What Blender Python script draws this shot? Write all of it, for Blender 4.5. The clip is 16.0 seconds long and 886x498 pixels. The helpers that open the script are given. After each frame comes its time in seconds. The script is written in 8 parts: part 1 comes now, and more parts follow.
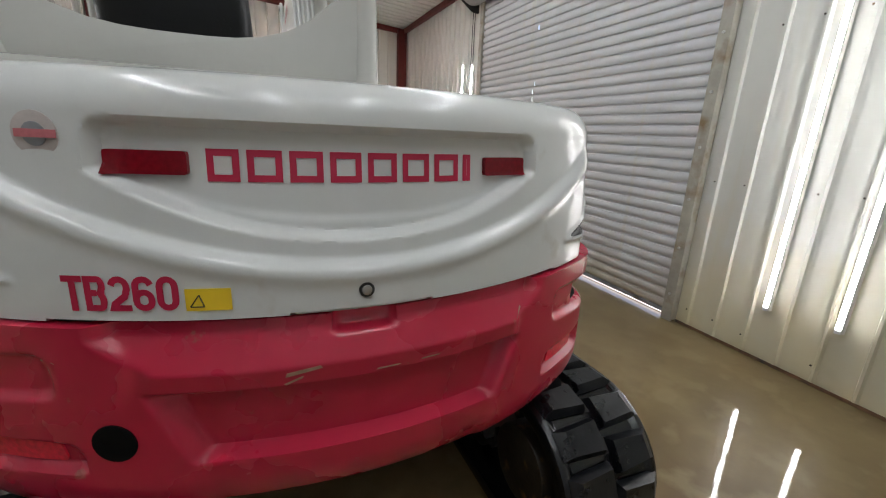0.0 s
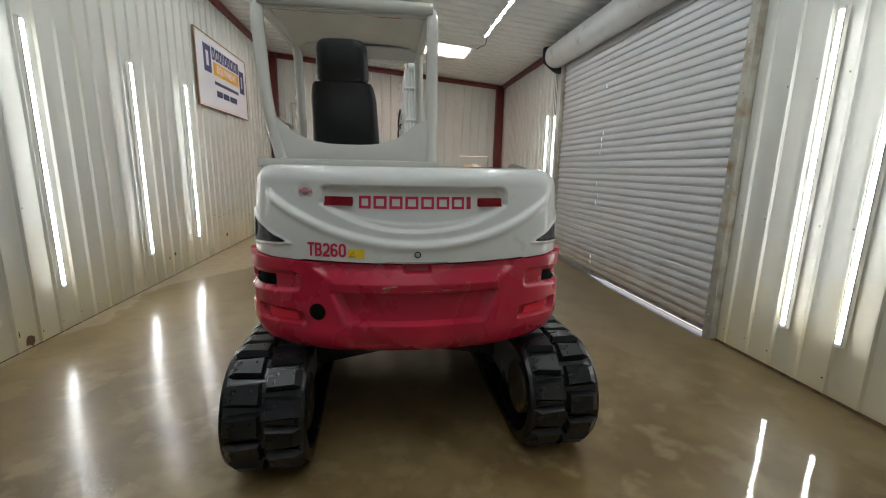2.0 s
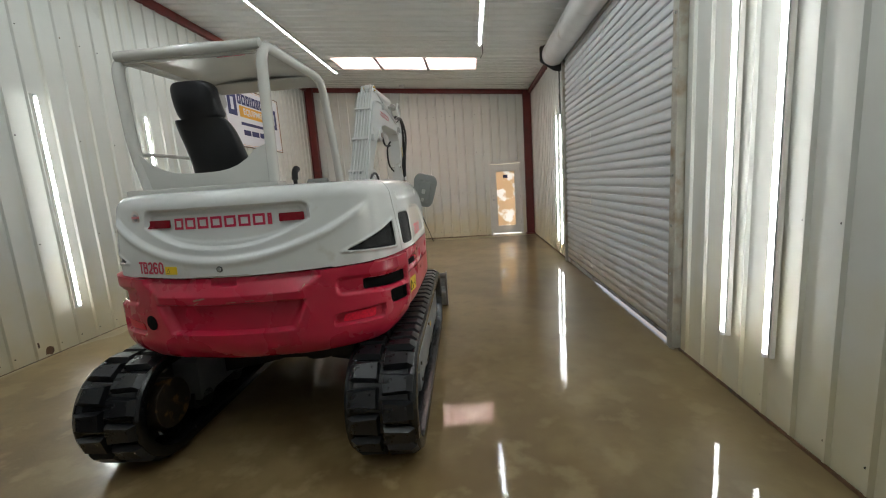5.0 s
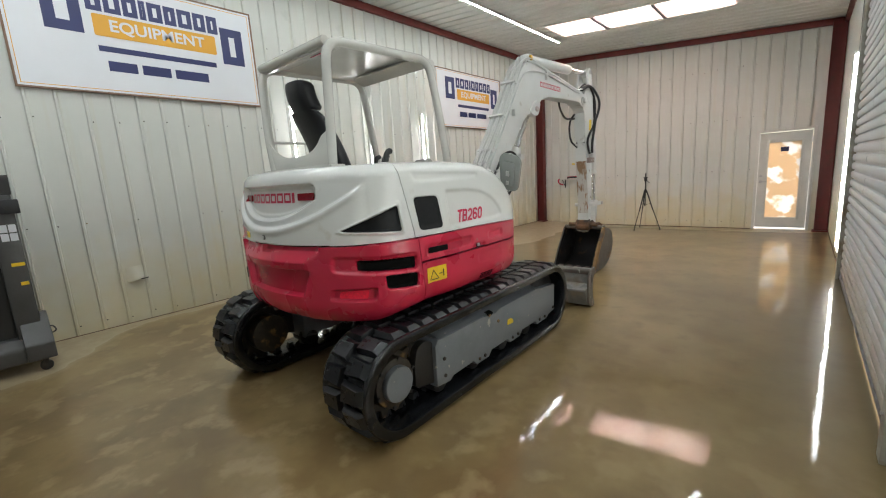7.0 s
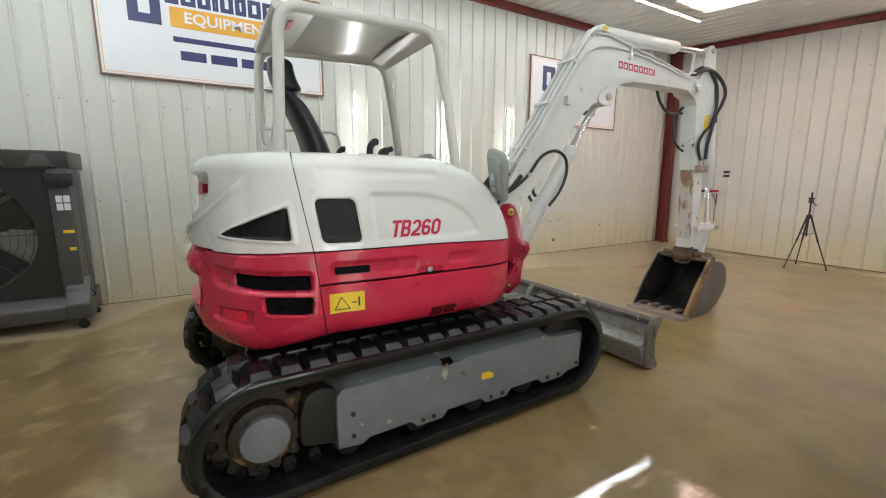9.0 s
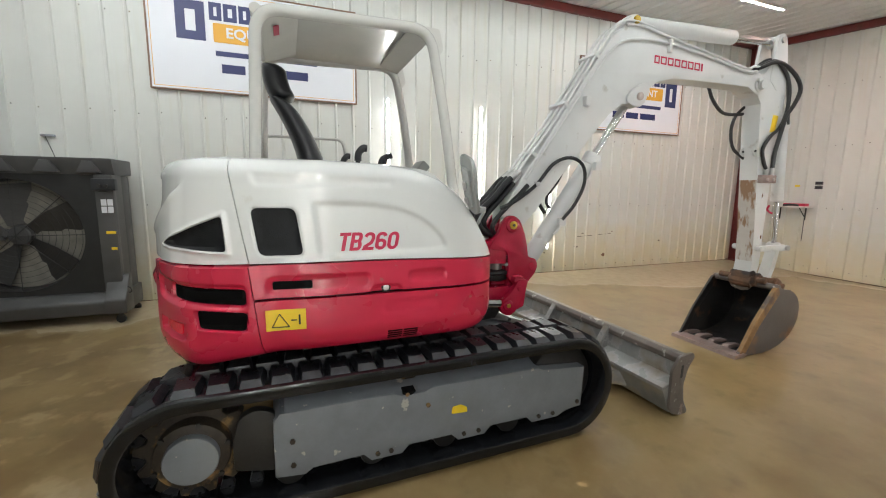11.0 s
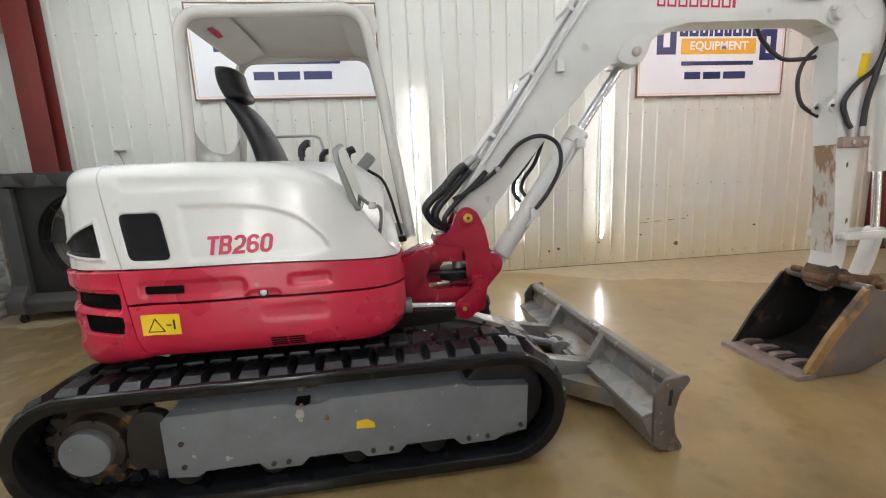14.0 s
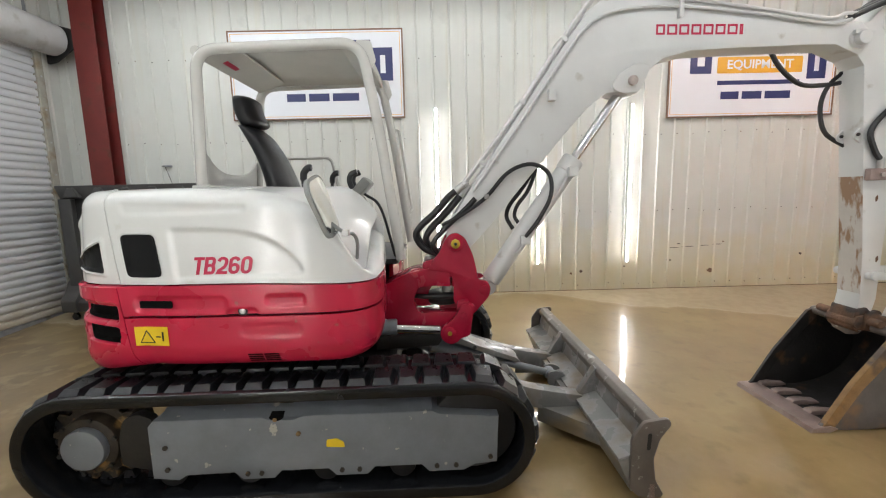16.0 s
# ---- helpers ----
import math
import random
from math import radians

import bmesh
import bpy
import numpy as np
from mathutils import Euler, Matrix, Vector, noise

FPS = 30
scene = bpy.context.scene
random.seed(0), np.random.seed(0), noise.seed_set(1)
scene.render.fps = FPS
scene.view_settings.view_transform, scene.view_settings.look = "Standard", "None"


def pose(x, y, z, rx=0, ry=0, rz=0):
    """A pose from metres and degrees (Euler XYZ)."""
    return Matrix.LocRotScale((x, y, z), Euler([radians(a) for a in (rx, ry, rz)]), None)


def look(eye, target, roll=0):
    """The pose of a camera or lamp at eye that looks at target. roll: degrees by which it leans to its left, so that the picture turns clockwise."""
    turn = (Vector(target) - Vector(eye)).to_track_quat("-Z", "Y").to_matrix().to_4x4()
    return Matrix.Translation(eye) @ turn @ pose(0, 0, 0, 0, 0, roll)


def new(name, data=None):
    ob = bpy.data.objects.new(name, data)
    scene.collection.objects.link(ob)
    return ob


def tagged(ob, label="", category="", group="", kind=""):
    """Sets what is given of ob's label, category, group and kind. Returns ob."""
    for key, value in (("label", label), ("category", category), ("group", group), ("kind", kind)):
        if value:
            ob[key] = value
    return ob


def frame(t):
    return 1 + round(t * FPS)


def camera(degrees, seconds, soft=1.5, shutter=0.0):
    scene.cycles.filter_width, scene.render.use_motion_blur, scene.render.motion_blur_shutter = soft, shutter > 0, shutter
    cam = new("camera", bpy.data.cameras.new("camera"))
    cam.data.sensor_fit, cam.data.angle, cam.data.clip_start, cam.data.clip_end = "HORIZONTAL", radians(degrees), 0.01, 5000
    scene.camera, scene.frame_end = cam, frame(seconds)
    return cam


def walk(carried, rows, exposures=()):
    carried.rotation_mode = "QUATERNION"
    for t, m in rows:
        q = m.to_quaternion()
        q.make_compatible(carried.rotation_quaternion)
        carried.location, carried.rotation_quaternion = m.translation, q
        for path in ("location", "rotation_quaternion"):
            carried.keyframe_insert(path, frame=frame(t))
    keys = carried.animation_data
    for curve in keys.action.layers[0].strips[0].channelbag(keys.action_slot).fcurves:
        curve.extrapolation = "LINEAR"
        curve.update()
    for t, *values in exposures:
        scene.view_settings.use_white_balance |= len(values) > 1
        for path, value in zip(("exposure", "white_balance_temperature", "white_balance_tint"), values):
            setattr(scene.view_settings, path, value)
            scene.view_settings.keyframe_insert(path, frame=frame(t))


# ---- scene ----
cam = camera(94.7, 16.0, 1.1)
PATH = [
    (0, (-0.174, -2.395, 1.527), (0.585, -0.626, 0.985), 2.5),
    (0.2, (-0.233, -2.533, 1.537), (0.389, -0.703, 1.023), 2.1),
    (0.4, (-0.274, -2.667, 1.559), (0.193, -0.797, 1.025), 1.2),
    (0.5, (-0.277, -2.742, 1.556), (0.152, -0.857, 1.044), 1.0),
    (1, (-0.185, -3.052, 1.568), (0.111, -1.137, 1.076), 1.3),
    (1.5, (-0.165, -3.34, 1.583), (0.115, -1.408, 1.148), 1.5),
    (2, (-0.151, -3.544, 1.618), (0.123, -1.6, 1.234), 1.2),
    (2.5, (-0.025, -3.644, 1.629), (0.246, -1.695, 1.269), 0.7),
    (3, (0.05, -3.707, 1.636), (0.296, -1.748, 1.316), -0.1),
    (3.5, (0.198, -3.7, 1.622), (0.42, -1.738, 1.308), -0.9),
    (5.8, (1.999, -3.481, 1.553), (1.531, -1.566, 1.216), -3.7),
    (6, (2.12, -3.373, 1.545), (1.56, -1.488, 1.18), -3.4),
    (6.5, (2.42, -3.128, 1.517), (1.438, -1.426, 1.148), -3.0),
    (7, (2.661, -2.815, 1.524), (1.353, -1.342, 1.175), -3.6),
    (7.5, (2.73, -2.443, 1.507), (1.203, -1.188, 1.203), -4.0),
    (8, (2.773, -2.088, 1.522), (1.135, -0.98, 1.217), -3.2),
    (8.5, (2.835, -1.747, 1.517), (1.176, -0.683, 1.18), -1.3),
    (9, (2.804, -1.495, 1.493), (1.1, -0.501, 1.164), 0.1),
    (11.5, (2.816, -0.792, 1.503), (0.957, -0.118, 1.202), 0.4),
    (12, (2.784, -0.65, 1.495), (0.92, 0.003, 1.178), 0.0),
    (12.5, (2.757, -0.458, 1.519), (0.857, 0.093, 1.226), -0.8),
    (13, (2.797, -0.248, 1.504), (0.865, 0.17, 1.201), -1.7),
    (13.5, (2.861, -0.026, 1.513), (0.91, 0.293, 1.207), -2.3),
    (14, (2.809, 0.13, 1.504), (0.851, 0.354, 1.163), -2.5),
    (14.5, (2.812, 0.322, 1.529), (0.848, 0.496, 1.192), -2.2),
    (15, (2.838, 0.45, 1.547), (0.87, 0.602, 1.225), -1.6),
    (15.5, (2.855, 0.462, 1.561), (0.876, 0.529, 1.281), -1.5),
    (16, (2.862, 0.475, 1.578), (0.881, 0.496, 1.303), -1.3),
]
walk(cam, [(t, look(eye, target, roll)) for t, eye, target, roll in PATH], [(0, 0.74, 6400, 18), (1.5, 0.60, 6400, 14), (3.5, 0.40, 6400, 12), (6, 0.66, 6400, 12), (7.5, 1.0, 6400, 13), (9, 1.13, 6450, 14), (12.5, 1.18, 6450, 17), (16, 1.18, 6500, 18)])

# ---- world and light ----
SUN_DIR = Vector((-0.50, -0.55, -0.80)).normalized()      # the way the daylight travels
world = bpy.data.worlds.new("sky")
scene.world = world
world.use_nodes = True
wn = world.node_tree.nodes
sky = wn.new("ShaderNodeTexSky")
sky.sky_type = 'NISHITA'
sky.sun_disc = False
sky.sun_elevation = math.asin(-SUN_DIR.z)
sky.sun_rotation = math.atan2(-SUN_DIR.x, -SUN_DIR.y)
world.node_tree.links.new(sky.outputs[0], wn["Background"].inputs[0])
wn["Background"].inputs[1].default_value = 0.12
sun_data = bpy.data.lights.new("sun", 'SUN')
sun_data.energy = 5.0
sun_data.angle = radians(0.5)
sun_data.color = (1.0, 0.95, 0.88)
sun = new("sun", sun_data)
sun.matrix_basis = look((0, 0, 0), SUN_DIR)
day_data = bpy.data.lights.new("skylight_daylight", 'AREA')    # daylight standing in the skylight's opening
day_data.shape = 'RECTANGLE'
day_data.size, day_data.size_y = 3.0, 0.9
day_data.energy = 100.0
day_data.color = (0.97, 0.98, 1.0)
day = new("skylight_daylight", day_data)
day.matrix_basis = Matrix.Translation((0.085, 5.735, 4.30)) @ Matrix.Rotation(math.atan(0.088), 4, 'Y')
WALL_TUBE = 21.0         # glow of the wall tubes
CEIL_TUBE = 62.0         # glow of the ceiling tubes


# ---- materials ----
def mat(name, color, rough=0.5, metal=0.0, var=0.15, scale=6.0, bump=0.0, bscale=60.0, rvar=0.0, color2=None, mask=None, coat=0.0, stretch=None):
    """Principled surface: broad and fine colour change, roughness change, fine relief.
    mask: (scale, low, high) of a noise that brings in color2 as stains or wear; stretch draws it out."""
    m = bpy.data.materials.new(name)
    m.use_nodes = True
    nt = m.node_tree
    n, l = nt.nodes, nt.links
    b = n["Principled BSDF"]
    b.inputs["Metallic"].default_value = metal
    b.inputs["Coat Weight"].default_value = coat
    b.inputs["Coat Roughness"].default_value = 0.12
    tc = n.new("ShaderNodeTexCoord")

    def noise_tex(sc, detail=4.0):
        t = n.new("ShaderNodeTexNoise")
        t.inputs["Scale"].default_value = sc
        t.inputs["Detail"].default_value = detail
        l.new(tc.outputs["Object"], t.inputs["Vector"])
        return t

    def ramp(src, a, bb, lo, hi):
        r = n.new("ShaderNodeMapRange")
        r.inputs[1].default_value, r.inputs[2].default_value = a, bb
        r.inputs[3].default_value, r.inputs[4].default_value = lo, hi
        l.new(src, r.inputs[0])
        return r.outputs[0]

    t1, t2 = noise_tex(scale), noise_tex(scale * 9)
    mix = n.new("ShaderNodeMix")
    mix.data_type = 'RGBA'
    mix.inputs[6].default_value = (*[c * (1 - var) for c in color], 1)
    mix.inputs[7].default_value = (*[min(1, c * (1 + var)) for c in color], 1)
    add = n.new("ShaderNodeMath")
    add.operation = 'MULTIPLY_ADD'
    l.new(t2.outputs[0], add.inputs[0])
    add.inputs[1].default_value = 0.35
    l.new(ramp(t1.outputs[0], 0.3, 0.7, 0.0, 0.8), add.inputs[2])
    l.new(add.outputs[0], mix.inputs[0])
    col = mix.outputs[2]
    if color2:
        ms, lo, hi = mask
        t3 = noise_tex(ms, 8.0)
        if stretch:
            mp = n.new("ShaderNodeMapping")
            mp.inputs["Scale"].default_value = stretch
            l.new(tc.outputs["Object"], mp.inputs["Vector"])
            l.new(mp.outputs[0], t3.inputs["Vector"])
        mk = ramp(t3.outputs[0], lo, hi, 0.0, 1.0)
        mix2 = n.new("ShaderNodeMix")
        mix2.data_type = 'RGBA'
        l.new(mk, mix2.inputs[0])
        l.new(col, mix2.inputs[6])
        mix2.inputs[7].default_value = (*color2, 1)
        col = mix2.outputs[2]
    l.new(col, b.inputs["Base Color"])
    l.new(ramp(t1.outputs[0], 0.3, 0.7, max(0.02, rough - rvar), min(1, rough + rvar)), b.inputs["Roughness"])
    if bump:
        tb = noise_tex(bscale)
        bp = n.new("ShaderNodeBump")
        bp.inputs["Strength"].default_value = bump
        bp.inputs["Distance"].default_value = 0.004
        l.new(tb.outputs[0], bp.inputs["Height"])
        l.new(bp.outputs[0], b.inputs["Normal"])
    return m


def glow(name, color, strength):
    m = bpy.data.materials.new(name)
    m.use_nodes = True
    b = m.node_tree.nodes["Principled BSDF"]
    b.inputs["Base Color"].default_value = (*color, 1)
    b.inputs["Emission Color"].default_value = (*color, 1)
    b.inputs["Emission Strength"].default_value = strength
    return m


M = {}
M["white_paint"] = mat("white_paint", (0.665, 0.675, 0.66), 0.20, var=0.03, scale=3, bump=0.04, bscale=90, rvar=0.04, coat=0.4,
                       color2=(0.55, 0.53, 0.48), mask=(7.0, 0.66, 0.80))
M["boom_paint"] = mat("boom_paint", (0.605, 0.61, 0.595), 0.36, var=0.05, scale=4, bump=0.06, bscale=60, rvar=0.06,
                      color2=(0.40, 0.37, 0.32), mask=(9.0, 0.66, 0.78))
M["arm_paint"] = mat("arm_paint", (0.50, 0.47, 0.43), 0.5, var=0.12, scale=6, bump=0.15, bscale=40,
                     color2=(0.27, 0.155, 0.085), mask=(17.0, 0.50, 0.58), stretch=(1.0, 1.0, 0.33))
M["red_paint"] = mat("red_paint", (0.50, 0.016, 0.050), 0.29, var=0.06, scale=3.5, bump=0.06, bscale=70, rvar=0.07, coat=0.15,
                     color2=(0.40, 0.10, 0.09), mask=(19.0, 0.69, 0.74))
M["red_cast"] = mat("red_cast", (0.33, 0.008, 0.030), 0.22, var=0.12, scale=9, bump=0.2, bscale=45, rvar=0.08, coat=0.1)
M["canopy_paint"] = mat("canopy_paint", (0.535, 0.53, 0.495), 0.19, var=0.04, scale=4, bump=0.05, bscale=80, rvar=0.05)
M["rubber"] = mat("rubber", (0.0064, 0.0072, 0.0090), 0.34, var=0.35, scale=14, bump=0.30, bscale=50, rvar=0.12,
                  color2=(0.016, 0.015, 0.014), mask=(9.0, 0.68, 0.8))
M["wet_belt"] = mat("wet_belt", (0.0065, 0.0072, 0.0085), 0.20, var=0.35, scale=10, bump=0.16, bscale=35, rvar=0.08,
                    color2=(0.022, 0.019, 0.015), mask=(7.0, 0.64, 0.78))
M["black_plastic"] = mat("black_plastic", (0.012, 0.013, 0.015), 0.45, var=0.2, scale=12, bump=0.08)
M["mesh_black"] = mat("mesh_black", (0.0045, 0.005, 0.006), 0.5, var=0.3, scale=40, bump=0.25, bscale=220)
M["mesh_black"].node_tree.nodes["Principled BSDF"].inputs["Specular IOR Level"].default_value = 0.25
M["seat_vinyl"] = mat("seat_vinyl", (0.006, 0.0065, 0.0085), 0.34, var=0.25, scale=10, bump=0.25, bscale=120, rvar=0.06)
M["grey_steel"] = mat("grey_steel", (0.170, 0.183, 0.200), 0.36, var=0.14, scale=7, bump=0.12, bscale=45, rvar=0.08,
                      color2=(0.40, 0.38, 0.33), mask=(16.0, 0.665, 0.70))
M["worn_plate"] = mat("worn_plate", (0.125, 0.105, 0.090), 0.42, var=0.25, scale=9, bump=0.3, bscale=50, rvar=0.1,
                      color2=(0.42, 0.40, 0.37), mask=(15.0, 0.62, 0.68))
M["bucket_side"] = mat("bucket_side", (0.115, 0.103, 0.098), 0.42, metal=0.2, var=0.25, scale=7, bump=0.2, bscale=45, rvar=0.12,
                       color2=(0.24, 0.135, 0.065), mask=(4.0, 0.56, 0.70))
M["blade_worn"] = mat("blade_worn", (0.185, 0.178, 0.165), 0.36, var=0.25, scale=8, bump=0.2, bscale=40, rvar=0.1,
                      color2=(0.26, 0.20, 0.125), mask=(4.5, 0.46, 0.62))
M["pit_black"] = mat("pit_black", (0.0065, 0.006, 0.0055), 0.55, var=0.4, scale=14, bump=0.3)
# base colour raised to carry the light a reflector sends back
M["reflector_gleam"] = mat("reflector_gleam", (0.85, 0.022, 0.06), 0.25, var=0.25, scale=90)
M["blade_steel"] = mat("blade_steel", (0.240, 0.238, 0.232), 0.28, var=0.2, scale=6, bump=0.2, bscale=40, rvar=0.1,
                       color2=(0.16, 0.118, 0.078), mask=(6.0, 0.47, 0.74))
M["worn_steel"] = mat("worn_steel", (0.27, 0.20, 0.18), 0.42, metal=0.3, var=0.2, scale=14, bump=0.2, bscale=60, rvar=0.1)
M["rust"] = mat("rust", (0.13, 0.066, 0.034), 0.75, var=0.35, scale=11, bump=0.5, bscale=60,
                color2=(0.045, 0.035, 0.03), mask=(6.0, 0.5, 0.62))
# near-black on the shell and far plate; the near plate is lighter
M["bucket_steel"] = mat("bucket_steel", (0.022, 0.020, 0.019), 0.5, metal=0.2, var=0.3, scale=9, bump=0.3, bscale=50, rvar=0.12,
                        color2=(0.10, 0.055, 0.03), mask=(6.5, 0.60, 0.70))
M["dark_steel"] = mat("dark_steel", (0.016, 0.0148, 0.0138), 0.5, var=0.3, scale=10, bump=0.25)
M["muddy_steel"] = mat("muddy_steel", (0.026, 0.019, 0.012), 0.55, var=0.5, scale=20, bump=0.5, bscale=70, color2=(0.23, 0.135, 0.045), mask=(11.0, 0.56, 0.66))
M["chrome"] = mat("chrome", (0.75, 0.76, 0.78), 0.10, metal=1.0, var=0.02)
M["hose"] = mat("hose", (0.012, 0.012, 0.013), 0.38, var=0.2, scale=30, bump=0.1, bscale=200)
M["decal_red"] = mat("decal_red", (0.50, 0.015, 0.06), 0.4, var=0.04, scale=8)
M["decal_yellow"] = mat("decal_yellow", (0.80, 0.55, 0.02), 0.4, var=0.06, scale=20)
M["decal_black"] = mat("decal_black", (0.02, 0.02, 0.02), 0.5, var=0.1)
# near-black without sheen, for plates that paint the shade inside openings
M["void"] = mat("void", (0.004, 0.004, 0.004), 0.9, var=0.3, scale=20)
M["void"].node_tree.nodes["Principled BSDF"].inputs["Specular IOR Level"].default_value = 0.1
M["reflector"] = mat("reflector", (0.20, 0.004, 0.011), 0.18, var=0.2, scale=90)
M["reflector"].node_tree.nodes["Principled BSDF"].inputs["Specular IOR Level"].default_value = 0.35
M["scuff"] = mat("scuff", (0.42, 0.27, 0.19), 0.6, var=0.3, scale=60)
M["badge_pale"] = mat("badge_pale", (0.54, 0.48, 0.46), 0.4, var=0.08, scale=60)
M["badge_red"] = mat("badge_red", (0.55, 0.16, 0.18), 0.4, var=0.15, scale=60)
M["pin_dull"] = mat("pin_dull", (0.42, 0.36, 0.33), 0.5, var=0.2, scale=40)
M["ochre"] = mat("ochre", (0.25, 0.14, 0.05), 0.6, var=0.3, scale=12, bump=0.3, color2=(0.09, 0.06, 0.045), mask=(7.0, 0.50, 0.64))
M["fan_grey"] = mat("fan_grey", (0.030, 0.029, 0.027), 0.5, var=0.15, scale=9)
# pale tone paints the lit wall that shows through the open mesh
M["lit_wall_mesh"] = mat("lit_wall_mesh", (0.17, 0.16, 0.135), 0.8, var=0.25, scale=9, bump=0.3, bscale=150)
M["brass"] = mat("brass", (0.55, 0.36, 0.05), 0.35, metal=0.6, var=0.15, scale=40)
M["zinc"] = mat("zinc", (0.50, 0.50, 0.49), 0.38, metal=0.8, var=0.1, scale=20)
M["mirror_back"] = mat("mirror_back", (0.27, 0.285, 0.275), 0.24, var=0.05, scale=8)
M["oxide_red"] = mat("oxide_red", (0.155, 0.022, 0.018), 0.5, var=0.18, scale=5, bump=0.15, bscale=40, rvar=0.08,
                     color2=(0.11, 0.03, 0.02), mask=(5.0, 0.55, 0.7))
M["door_paint"] = mat("door_paint", (0.62, 0.61, 0.57), 0.45, var=0.05, scale=3, bump=0.05)
M["galv"] = mat("galv", (0.30, 0.31, 0.33), 0.42, metal=0.5, var=0.15, scale=16, bump=0.05, color2=(0.17, 0.15, 0.12), mask=(5.0, 0.55, 0.7))
M["sign_white"] = mat("sign_white", (0.72, 0.73, 0.765), 0.35, var=0.02, scale=2)
M["sign_blue"] = mat("sign_blue", (0.022, 0.028, 0.115), 0.4, var=0.06, scale=5)
M["sign_orange"] = mat("sign_orange", (0.72, 0.36, 0.03), 0.4, var=0.05, scale=5)
M["sign_wood"] = mat("sign_wood", (0.20, 0.115, 0.07), 0.55, var=0.25, scale=8, bump=0.2)
M["cooler_plastic"] = mat("cooler_plastic", (0.060, 0.059, 0.058), 0.42, var=0.18, scale=5, bump=0.2, bscale=60, rvar=0.08)
M["grille_dark"] = mat("grille_dark", (0.014, 0.014, 0.0135), 0.5, var=0.2, scale=9)
M["outdoor_ground"] = mat("outdoor_ground", (0.42, 0.38, 0.32), 0.9, var=0.25, scale=2, bump=0.4, bscale=20)
M["lamp_tube"] = glow("lamp_tube", (0.96, 1.0, 0.95), WALL_TUBE)
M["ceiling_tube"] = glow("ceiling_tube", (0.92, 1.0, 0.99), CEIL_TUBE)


def sheet_metal(name, color, stain, dirt_top):
    """Painted liner sheets with a band of brown splash dirt rising from the floor."""
    m = mat(name, color, 0.47, var=0.05, scale=1.3, bump=0.06, bscale=25, rvar=0.07, color2=tuple(0.6 * c for c in color), mask=(2.2, 0.68, 0.9))
    nt = m.node_tree
    n, l = nt.nodes, nt.links
    b = n["Principled BSDF"]
    src = b.inputs["Base Color"].links[0].from_socket
    geo = n.new("ShaderNodeNewGeometry")
    sep = n.new("ShaderNodeSeparateXYZ")
    l.new(geo.outputs["Position"], sep.inputs[0])
    t = n.new("ShaderNodeTexNoise")
    t.inputs["Scale"].default_value = 3.5
    t.inputs["Detail"].default_value = 8
    l.new(geo.outputs["Position"], t.inputs["Vector"])
    m1 = n.new("ShaderNodeMath")
    m1.operation = 'MULTIPLY_ADD'
    l.new(t.outputs[0], m1.inputs[0])
    m1.inputs[1].default_value = -dirt_top * 1.3
    l.new(sep.outputs[2], m1.inputs[2])
    r = n.new("ShaderNodeMapRange")
    r.inputs[1].default_value, r.inputs[2].default_value = -dirt_top * 0.75, dirt_top * 0.55
    r.inputs[3].default_value, r.inputs[4].default_value = 0.9, 0.0
    l.new(m1.outputs[0], r.inputs[0])
    mp = n.new("ShaderNodeMapping")
    mp.inputs["Scale"].default_value = (11.0, 11.0, 0.55)
    l.new(geo.outputs["Position"], mp.inputs["Vector"])
    ts = n.new("ShaderNodeTexNoise")
    ts.inputs["Scale"].default_value = 1.0
    ts.inputs["Detail"].default_value = 6
    l.new(mp.outputs[0], ts.inputs["Vector"])
    rs = n.new("ShaderNodeMapRange")
    rs.inputs[1].default_value, rs.inputs[2].default_value = 0.56, 0.82
    rs.inputs[3].default_value, rs.inputs[4].default_value = 0.0, 0.40
    l.new(ts.outputs[0], rs.inputs[0])
    mxs = n.new("ShaderNodeMix")
    mxs.data_type = 'RGBA'
    l.new(rs.outputs[0], mxs.inputs[0])
    l.new(src, mxs.inputs[6])
    mxs.inputs[7].default_value = (0.54, 0.49, 0.33, 1)
    src = mxs.outputs[2]
    mx = n.new("ShaderNodeMix")
    mx.data_type = 'RGBA'
    l.new(r.outputs[0], mx.inputs[0])
    l.new(src, mx.inputs[6])
    mx.inputs[7].default_value = (*stain, 1)
    l.new(mx.outputs[2], b.inputs["Base Color"])
    return m


M["wall_sheet"] = sheet_metal("wall_sheet", (0.60, 0.605, 0.565), (0.61, 0.535, 0.325), 0.95)
M["slat"] = sheet_metal("slat", (0.565, 0.575, 0.59), (0.36, 0.28, 0.17), 0.45)
M["hood_sheet"] = mat("hood_sheet", (0.52, 0.525, 0.52), 0.40, var=0.10, scale=3, bump=0.15, bscale=9, color2=(0.33, 0.31, 0.27), mask=(4.0, 0.60, 0.75))
M["ceiling_sheet"] = mat("ceiling_sheet", (0.70, 0.72, 0.71), 0.4, var=0.05, scale=1.5, bump=0.05)


